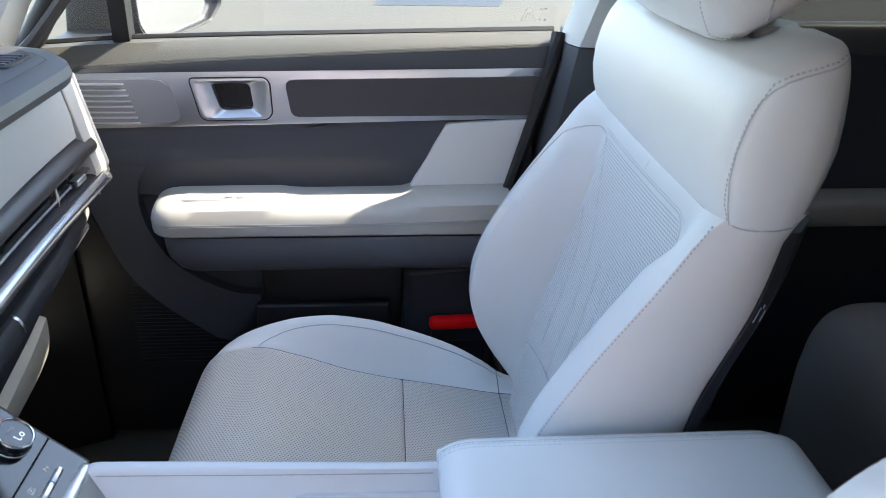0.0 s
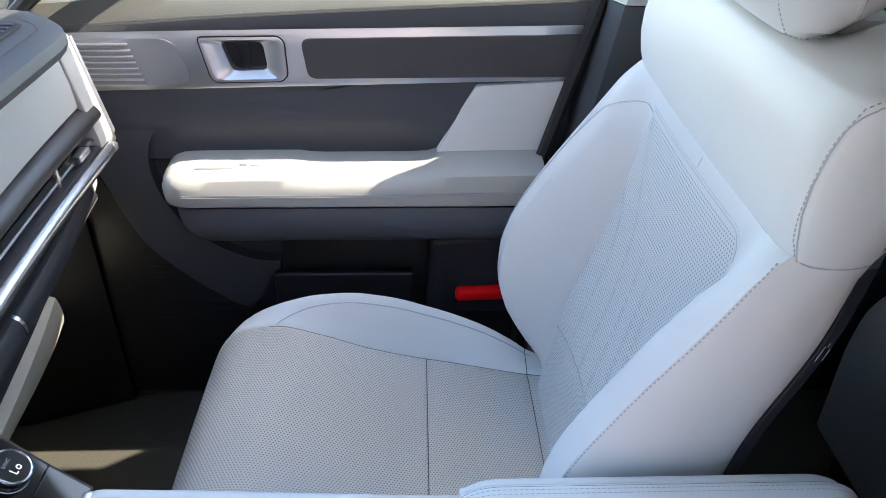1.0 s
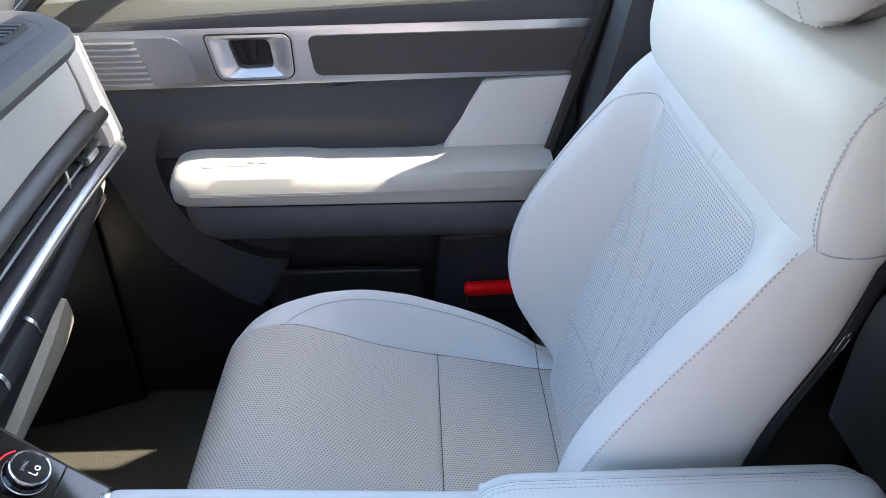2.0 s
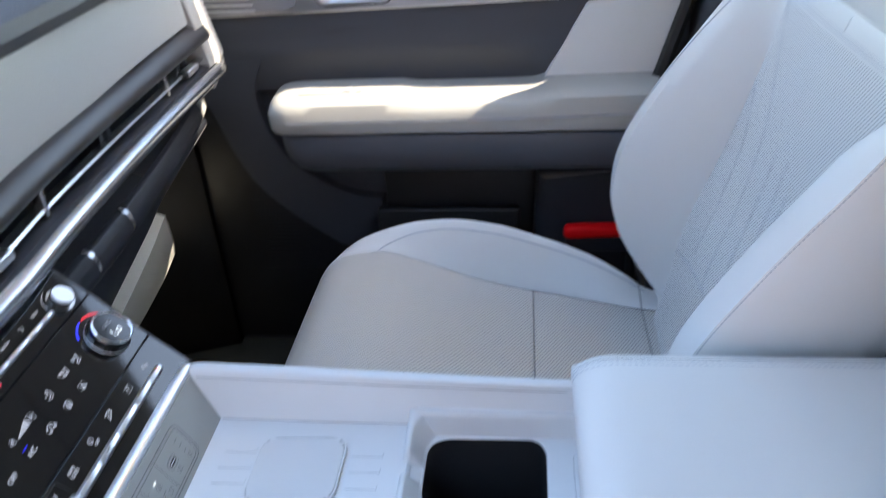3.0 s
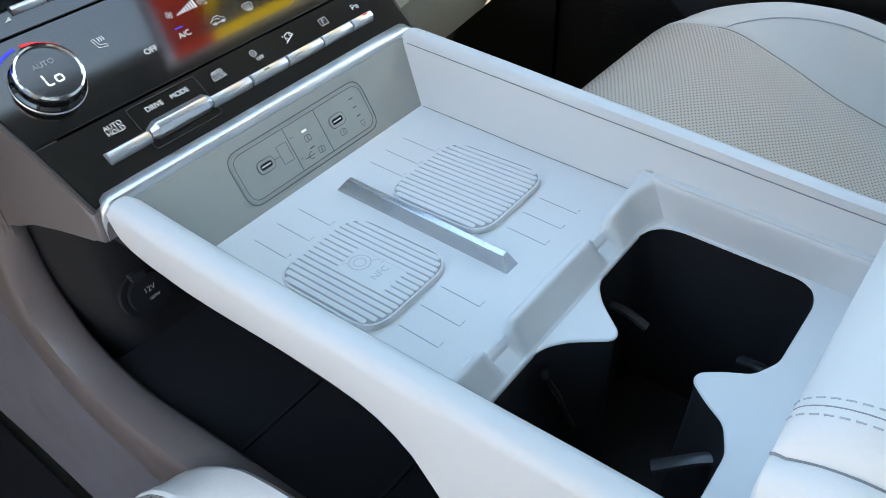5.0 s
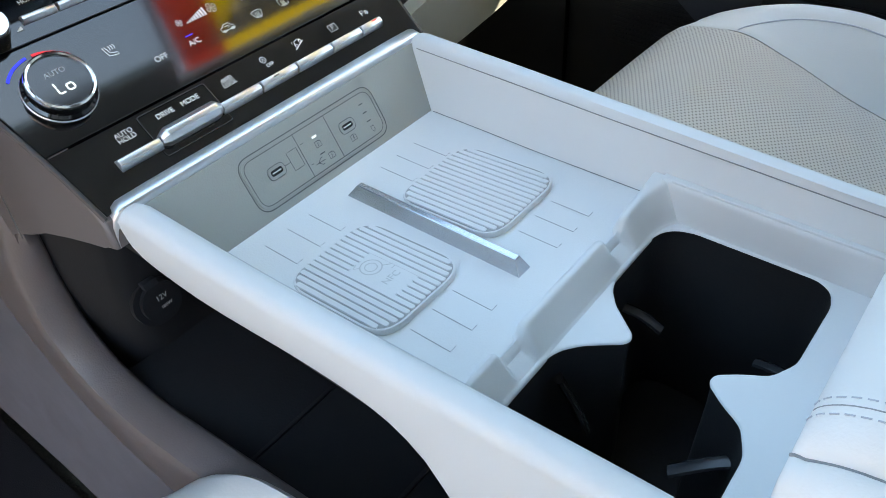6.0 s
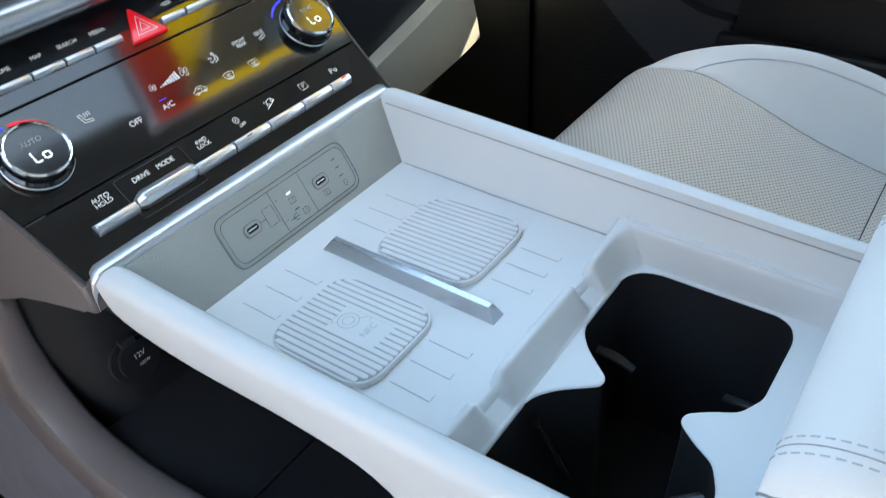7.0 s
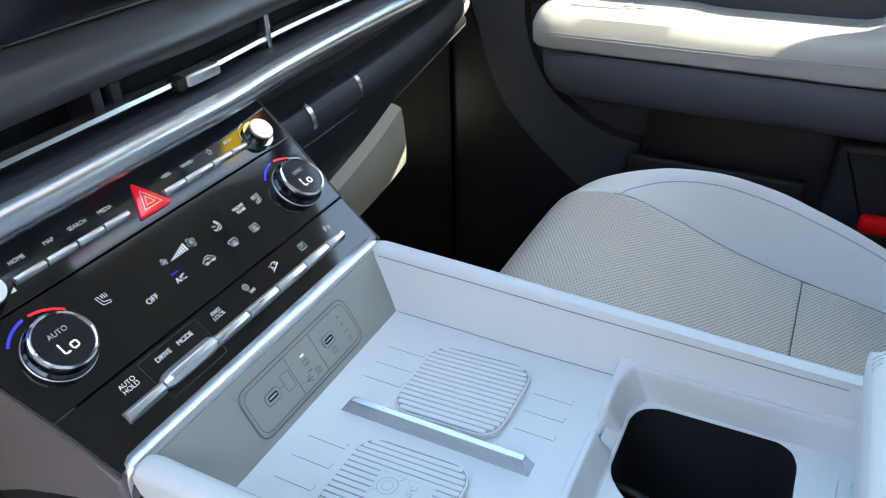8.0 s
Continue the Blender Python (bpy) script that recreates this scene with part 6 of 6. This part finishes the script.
for s in (-1, 1):
    part("seam", tube(over(np.linspace(-0.10, 0.33, 60), s * 1.0), 0.0007), "seam", seat)
    q_pipe = [1.02 + 0.46 * (1 - math.exp(-((x + 0.09) / 0.035))) for x in np.linspace(-0.09, 0.30, 70)]
    path = [over([x], s * q)[0] for x, q in zip(np.linspace(-0.09, 0.30, 70), q_pipe)]
    part("piping", tube([(x, y, z + 0.0003) for x, y, z in path], 0.0009), "thread", seat)
    part("stitching", stitches([(x, y + s * 0.003, z + 0.0003) for x, y, z in path], 0.005, 0.0034, 0.00045), "thread_pale", seat)
for x in (0.134, 0.290):
    path = []
    for q in np.linspace(-1, 1, 41):
        p = over([x], q if q else 0.001)[0]
        path.append((p[0], p[1], p[2] - 0.0016))
    part("seam", tube(path, 0.0007), "seam", seat)
path = []
for q in np.linspace(1.0, 1.75, 12):
    path.append(over([0.290], q)[0])
part("seam", tube(path, 0.0007), "seam", seat)

# backrest
x_pan = lambda z: 0.407 + 0.235 * (z - 0.755) - 0.010 * math.exp(-((z - 0.46) / 0.09) ** 2)
x_bol = curve((0.24, 0.294, 0.377, 0.43, 0.473, 0.51, 0.55, 0.629, 0.718, 0.762, 0.80), (0.36, 0.335, 0.278, 0.252, 0.243, 0.245, 0.255, 0.297, 0.357, 0.386, 0.41))
x_rear = curve((0.24, 0.40, 0.576, 0.70, 0.797, 0.85), (0.377, 0.388, 0.415, 0.457, 0.478, 0.490))
w_pan = curve((0.24, 0.43, 0.60, 0.755, 0.80), (0.165, 0.160, 0.153, 0.148, 0.147))
w_bk = curve((0.24, 0.30, 0.42, 0.55, 0.70, 0.80), (0.200, 0.215, 0.236, 0.241, 0.240, 0.234))
BACK_QS = [0, 0.15, 0.3, 0.45, 0.6, 0.75, 0.86, 0.94, 0.98, 1.0, 1.02, 1.06, 1.12, 1.2, 1.3, 1.42, 1.54, 1.66, 1.76, 1.84, 1.90, 1.95, 2.0]


def back_half(z):
    xp, xb, xr, wp, wb = x_pan(z), x_bol(z), x_rear(z), w_pan(z), w_bk(z)
    if z > 0.735:
        xb = min(xb, xp)
    g = max(0.0, min(1.0, (z - 0.715) / 0.045))
    rise = 0.44 + 0.30 * g * g * (3 - 2 * g)
    top = max(0.0, min(1.0, (z - 0.665) / 0.07))
    top = top * top * (3 - 2 * top)
    pts = []
    for q in BACK_QS:
        if q <= 1:
            w, x = q * wp, xp + 0.003 * q * q + 0.0028 * (1 - top) * math.exp(-((q - 1) / 0.018) ** 2)
        else:
            t = q - 1
            w = wp + (wb - 0.003 - wp) * (1 - (1 - min(1.0, t / 0.875)) ** 1.13) + 0.002 * max(0.0, (t - 0.875) / 0.125)
            x = xp + 0.003 + (xb - 0.004 * math.sin(t * math.pi) - xp - 0.003) * math.sin(min(1.0, t / rise) * math.pi / 2) ** (1.15 + 1.1 * top) + 0.0028 * (1 - top) * math.exp(-((q - 1) / 0.018) ** 2)
            x += 0.026 * max(0.0, (t - 0.865) / 0.135)
        pts.append((w, x))
    xe = pts[-1][1]
    pts += [(wb - 0.0007, xe + 0.004), (wb + 0.0003, xe + 0.012)]
    for f in (0.25, 0.5, 0.75, 0.94):
        pts.append((wb + 0.0007 - 0.0107 * f * f, xe + 0.012 + (xr - xe - 0.012) * f))
    pts.append((wb - 0.013, xr))
    return pts


NB = len(BACK_QS)
ZB = [float(v) for v in np.linspace(0.24, 0.40, 14)] + [float(v) for v in np.linspace(0.41, 0.76, 42)] + [0.768, 0.776, 0.784, 0.792]


def back_piece(test):
    own = bmesh.new()
    rows = []
    for z in ZB:
        h = back_half(z)
        full = [(-w, x, -i) for i, (w, x) in reversed(list(enumerate(h)))][:-1] + [(w, x, i) for i, (w, x) in enumerate(h)]
        sag = 0.012 * max(0.0, (z - 0.755) / 0.037) ** 2
        rows.append([(x + sag, SY + w, z, i) for w, x, i in full])
    cache = {}

    def vert(r, c):
        if (r, c) not in cache:
            cache[r, c] = own.verts.new(rows[r][c][:3])
        return cache[r, c]
    for r in range(len(rows) - 1):
        for c in range(len(rows[0]) - 1):
            i = (rows[r][c][3] + rows[r][c + 1][3]) / 2
            if test(i, (ZB[r] + ZB[r + 1]) / 2):
                own.faces.new((vert(r, c), vert(r, c + 1), vert(r + 1, c + 1), vert(r + 1, c)))
    return own


Z_PERF = 0.752
part("back_insert", back_piece(lambda i, z: abs(i) < 9 and z < Z_PERF), "perf_back", seat, "perforated leather backrest centre")
part("back_yoke", back_piece(lambda i, z: abs(i) < 9 and z > Z_PERF), "leather", seat, "smooth leather band above the perforations")
for s in (-1, 1):
    part("back_bolster", back_piece(lambda i, z: 9 < i * s < NB - 1), "leather", seat, "smooth leather backrest bolster")
    part("back_side", back_piece(lambda i, z: i * s > NB - 1), "leather", seat, "smooth leather backrest side")


def on_back(z, q, out=0.0):
    h = back_half(z)
    k = float(np.interp(abs(q), BACK_QS, range(NB)))
    i = min(int(k), NB - 2)
    w, x = (h[i][0] + (h[i + 1][0] - h[i][0]) * (k - i), h[i][1] + (h[i + 1][1] - h[i][1]) * (k - i))
    return (x - out, SY + math.copysign(w, q), z)


for s in (-1, 1):
    part("seam", tube([on_back(z, s * 1.0, -0.001) for z in np.linspace(0.30, Z_PERF - 0.006, 40)], 0.0006), "thread_pale", seat)
    zs = np.linspace(0.45, 0.785 if s < 0 else 0.74, 60)
    part("stitching", stitches([on_back(z, s * 1.86, 0.0005) for z in zs], 0.0048, 0.0026, 0.00075), "thread", seat)
for s in (1,):
    pts = [tuple(p) for p in spline([(1.02, 0.748), (1.25, 0.752), (1.52, 0.735), (1.70, 0.69), (1.76, 0.62), (1.78, 0.54), (1.76, 0.46), (1.70, 0.39), (1.60, 0.33)], 8)]
    part("piping", tube([on_back(z, s * q, 0.0002) for q, z in pts], 0.0006), "thread", seat)
    part("stitching", stitches([on_back(z, s * (q - 0.03), 0.0002) for q, z in pts], 0.0046, 0.0028, 0.0004), "thread", seat)
border = [(1.0 - 1.84 * k, 0.752) for k in np.linspace(0, 1, 30)] + [(-0.84 - 0.16 * math.sin(a), 0.728 + 0.024 * math.cos(a)) for a in np.linspace(0.15, math.pi / 2, 10)]
part("seam", tube([on_back(z, q, 0.0) for q, z in border], 0.0005), "thread_pale", seat)
part("stitching", stitches([on_back(z + 0.0035, q * 1.015, 0.0003) for q, z in border[:34]], 0.0046, 0.003, 0.00032), "thread_pale", seat)
part("seam", tube([on_back(z, -0.12 - 0.002 * k, 0.0) for k, z in enumerate(np.linspace(Z_PERF + 0.006, 0.770, 6))], 0.0003), "thread_pale", seat)
# quilted seams of the perforated panel
def back_q(y, z):
    return (y - SY) / w_pan(z)


for seam_line in (((0.381, 0.452), (0.386, 0.492), (0.390, 0.533), (0.398, 0.569), (0.407, 0.600), (0.416, 0.630), (0.434, 0.657), (0.459, 0.687), (0.484, 0.720), (0.503, 0.744)),
                  ((0.440, 0.462), (0.443, 0.512), (0.450, 0.552), (0.459, 0.592), (0.475, 0.622), (0.500, 0.651)),
                  ((0.337, 0.452), (0.343, 0.500), (0.351, 0.548), (0.359, 0.590), (0.366, 0.630)),
                  ((0.300, 0.470), (0.310, 0.512), (0.319, 0.553), (0.326, 0.595), (0.333, 0.634)),
                  ((0.290, 0.530), (0.299, 0.572), (0.306, 0.612))):
    for side_step in (-0.0022, 0.0022):
        path = [on_back(z, back_q(y + side_step, z), 0.0002) for y, z in spline(seam_line, 6)]
        part("quilt_seam", stitches(path, 0.0044, 0.0024, 0.0005), "thread_pale", seat)
part("seam", tube([on_back(0.415 + 0.035 * (1 - q * q), q, 0.0003) for q in np.linspace(-0.98, 0.98, 30)], 0.0008), "thread", seat)

# shoulder section
def shoulder_z(x, z, w=0.0):
    """Height of the shoulder section, with a shallow trough for the headrest posts."""
    deep = max(0.0, min(1.0, (x - 0.420) / 0.055))
    trough = 0.024 * max(0.0, 1 - (w / 0.142) ** 6) * deep * deep * (3 - 2 * deep) * max(0.0, min(1.0, (z - 0.90) / 0.034))
    return z + 0.12 * max(0.0, x - 0.445) * max(0.0, min(1.0, (z - 0.885) / 0.04)) - trough


rings = []
for z, xf, xr, w in ((0.772, 0.436, 0.478, 0.215), (0.7735, 0.424, 0.485, 0.228), (0.777, 0.414, 0.49, 0.234), (0.785, 0.4065, 0.494, 0.2378), (0.8, 0.402, 0.501, 0.2395), (0.825, 0.3985, 0.51, 0.24), (0.85, 0.3995, 0.515, 0.24),
                     (0.875, 0.405, 0.514, 0.2395), (0.895, 0.413, 0.511, 0.239), (0.91, 0.4225, 0.507, 0.238), (0.922, 0.434, 0.502, 0.2362), (0.93, 0.446, 0.497, 0.2325), (0.9345, 0.459, 0.492, 0.2255), (0.937, 0.47, 0.486, 0.21), (0.9372, 0.4775, 0.4785, 0.204)):
    d = (xr - xf)
    e = min(1.0, d / 0.08)
    base = [(0, xf - 0.004 * e), (0.25, xf - 0.004 * e), (0.5, xf - 0.003 * e), (0.7, xf - 0.0015 * e), (0.86, xf - 0.0005 * e), (0.94, xf + 0.002 * e), (0.975, xf + 0.006 * e), (0.992, xf + 0.013 * e), (1.0, xf + 0.32 * d), (1.0, xf + 0.55 * d), (0.985, xf + 0.74 * d), (0.94, xf + 0.86 * d), (0.8, xf + 0.95 * d), (0.5, xr), (0, xr + 0.003 * e)]
    rings.append([(x, SY + q * w, shoulder_z(x, z, q * w)) for q, x in base] + [(x, SY - q * w, shoulder_z(x, z, q * w)) for q, x in base[-2:0:-1]])
sh = loft(rings)
bmesh.ops.recalc_face_normals(sh, faces=sh.faces)
sh_tree = BVHTree.FromBMesh(sh)
part("shoulder", sh, "leather", seat, "smooth leather shoulder section")


def snapped(path, out):
    res = []
    for p in path:
        hit_at, nor, _i, _d = sh_tree.find_nearest(Vector(p))
        res.append(hit_at + nor * out)
    return res


for s in (-1, 1):
    path = [(0.4040, 0.2340, 0.778), (0.398, 0.236, 0.793), (0.394, 0.236, 0.804), (0.3955, 0.236, 0.825), (0.399, 0.236, 0.845), (0.402, 0.236, 0.866), (0.406, 0.236, 0.886), (0.414, 0.236, 0.900), (0.424, 0.2355, 0.909), (0.435, 0.235, 0.914), (0.447, 0.2345, 0.918), (0.460, 0.234, 0.922), (0.474, 0.233, 0.926), (0.486, 0.229, 0.933)]
    path = [(x, SY + s * w, z) for x, w, z in spline(path, 6)]
    part("stitching", stitches(snapped(path, 0.0003), 0.0048, 0.0026, 0.0006), "thread", seat)
    part("seam", tube(snapped([(x + 0.002, y + s * 0.003, z - 0.003) for x, y, z in path], 0.0001), 0.0006), "thread_pale", seat)
part("seam", tube(snapped([(x, SY - 0.238, 0.7775) for x in np.linspace(0.404, 0.486, 16)], 0.0002), 0.0008), "thread", seat)
part("seam", tube([(0.4135, SY + w, 0.7765) for w in np.linspace(-0.222, 0.222, 30)], 0.001), "thread_pale", seat)
# black back shell
rings = []
for z in np.linspace(0.24, 0.772, 20):
    xr, wb = x_rear(z), w_bk(z) - 0.010
    rings.append([(xr - 0.002, SY - wb, z), (xr + 0.012, SY - wb + 0.002, z), (xr + 0.035, SY - wb + 0.03, z), (xr + 0.045, SY, z), (xr + 0.035, SY + wb - 0.03, z), (xr + 0.012, SY + wb - 0.002, z), (xr - 0.002, SY + wb, z)])
shell = part("back_shell", loft(rings), "black_soft", seat, "black plastic seat back shell")
for dx, dz, ln in ((0.0, 0.0, 0.016), (0.0055, 0.001, 0.012), (0.0025, 0.015, 0.004)):
    z0 = 0.682 + dz
    part("shell_mark", tube([(x_rear(z0 + k) + 0.0040 + dx, SY - w_bk(z0 + k) + 0.0100, z0 + k) for k in (0.0, ln / 2, ln)], 0.0004), "dim_print", shell)
part("shell_gap", tube([(x_rear(z) - 0.0015, SY - w_bk(z) + 0.0085, z) for z in np.linspace(0.30, 0.766, 30)], 0.0014), "black", shell)
# headrest on two posts
for s in (-1, 1):
    part("headrest_post", tube([(0.486, SY + s * 0.084, 0.90), (0.486, SY + s * 0.084, 0.99)], 0.006, None, 12), "chrome", seat, "chrome headrest post")
    part("post_collar", slab(rounded([(0.464, SY + s * 0.082 - 0.030), (0.512, SY + s * 0.082 - 0.030), (0.512, SY + s * 0.082 + 0.030), (0.464, SY + s * 0.082 + 0.030)], 0.021, 6), 0.013, pose(0, 0, 0.9205), 0.004, 3), "leather", seat, "pale headrest post collar")
hr = bmesh.new()
rings = []
for z, xf, xr, w in ((0.926, 0.425, 0.455, 0.120), (0.929, 0.415, 0.470, 0.134), (0.938, 0.403, 0.500, 0.141), (0.955, 0.391, 0.522, 0.145), (0.985, 0.380, 0.530, 0.147), (1.02, 0.376, 0.528, 0.146), (1.06, 0.380, 0.520, 0.142), (1.09, 0.392, 0.508, 0.132), (1.105, 0.412, 0.490, 0.110)):
    d = xr - xf
    base = [(0, xf), (0.4, xf + 0.001), (0.75, xf + 0.004), (0.92, xf + 0.012), (0.99, xf + 0.028), (1.0, xf + 0.5 * d), (0.99, xf + 0.8 * d), (0.93, xf + 0.95 * d), (0.8, xr), (0, xr)]
    up = lambda x: z - 0.008 + 0.50 * max(0.0, x - 0.425) * max(0.0, 1 - (z - 0.926) / 0.09)
    rings.append([(x, SY + q * w, up(x)) for q, x in base] + [(x, SY - q * w, up(x)) for q, x in base[-2:0:-1]])
head = part("headrest", loft(rings), "leather", seat, "light grey leather headrest")
for s in (-1, 1):
    path = [(0.440, 0.1325, 0.9285), (0.424, 0.1335, 0.9265), (0.412, 0.1335, 0.9290), (0.406, 0.1340, 0.934), (0.394, 0.1385, 0.957), (0.390, 0.140, 0.982), (0.386, 0.1395, 1.022)]
    part("stitching", stitches([(x - 0.0010, SY + s * (w + 0.0006), z - 0.0004) for x, w, z in spline(path, 6)], 0.0046, 0.0024, 0.0006), "thread", head)
    part("seam", tube([(xx, SY + s * (w + 0.0008), z) for xx, w, z in ((0.4548, 0.1426, 0.944), (0.456, 0.1437, 0.953), (0.458, 0.1462, 0.985), (0.457, 0.1455, 1.03))], 0.0011), "thread", head)

driver = copy_thing(seat, pose(0.100, -SY - 0.006, 0.021))
tagged(driver, "light grey leather driver's seat beside the centre console", "car seat", "front seats")

# ---------------------------------------------------------------- rear of the cabin
rear = thing("rear_seat", "leather rear bench, its shade put into a mid-grey colour", "car seat", at=(1.1, 0, 0.05))
rings = []
for x, zt, w in spline([(0.795, 0.30, 0.555), (0.797, 0.35, 0.565), (0.806, 0.395, 0.575), (0.825, 0.430, 0.583), (0.86, 0.447, 0.588), (0.93, 0.448, 0.59), (1.05, 0.44, 0.59), (1.22, 0.42, 0.59)], 4):
    rings.append([(x, y, z) for y, z in [(-w, 0.16)] + [tuple(p) for p in spline([(-w, zt - 0.06), (-w + 0.012, zt - 0.015), (-w + 0.06, zt + 0.004), (-0.38, zt - 0.004), (-0.27, zt - 0.012), (-0.12, zt - 0.004), (-0.03, zt + 0.002), (0.03, zt + 0.002), (0.12, zt - 0.004), (0.27, zt - 0.012), (0.38, zt - 0.004), (w - 0.06, zt + 0.004), (w - 0.012, zt - 0.015), (w, zt - 0.06)], 3)] + [(w, 0.16)]])
part("cushion", loft(rings), "rear_leather", rear, "leather bench cushion in shade-darkened grey")
part("plinth", box((0.84, -0.56, 0.05), (1.30, 0.56, 0.18), 0.01), "black", rear)
part("backrest", box((1.20, -0.58, 0.38), (1.36, 0.58, 0.98), 0.05, 4), "rear_leather", rear, "leather bench backrest in shade-darkened grey")
for side, nm in ((1, "right"), (-1, "left")):
    rd = thing("rear_door", "charcoal rear door panel with pale armrest", "car door", "rear doors", at=(0.85, side * 0.78, 0.1))
    def q(lo, hi, r=0.004):
        lo2, hi2 = list(lo), list(hi)
        if side < 0:
            lo2[1], hi2[1] = -hi[1], -lo[1]
        return box(lo2, hi2, r, 3)
    part("shell", q((0.40, 0.765, -0.04), (1.24, 0.81, 0.84)), "door_dark", rd)
    part("sill", q((0.46, 0.760, 0.80), (1.22, 0.80, 0.852), 0.01), "sill", rd, "olive-grey sill pad")
    part("strip", q((0.46, 0.768, 0.715), (1.22, 0.78, 0.730), 0.002), "brushed", rd, "thin silver strip")
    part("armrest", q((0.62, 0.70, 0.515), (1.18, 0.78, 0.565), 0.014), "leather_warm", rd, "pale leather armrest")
    g = bmesh.new()
    loft([[(x, side * (0.81 - 0.36 * max(0, z - 0.84)), z) for z in (0.84, 1.13)] for x in (0.48, 1.22)], False, False, g)
    part("rear_pane", g, "tinted", rd, "dark privacy-tinted rear window")
# driver's sill below the open door
solid("trim_sill_left", box((-0.6, -0.80, -0.02), (0.45, -0.70, 0.09), 0.015, 3), "door_dark", "charcoal door sill of the open driver's door", "trim")
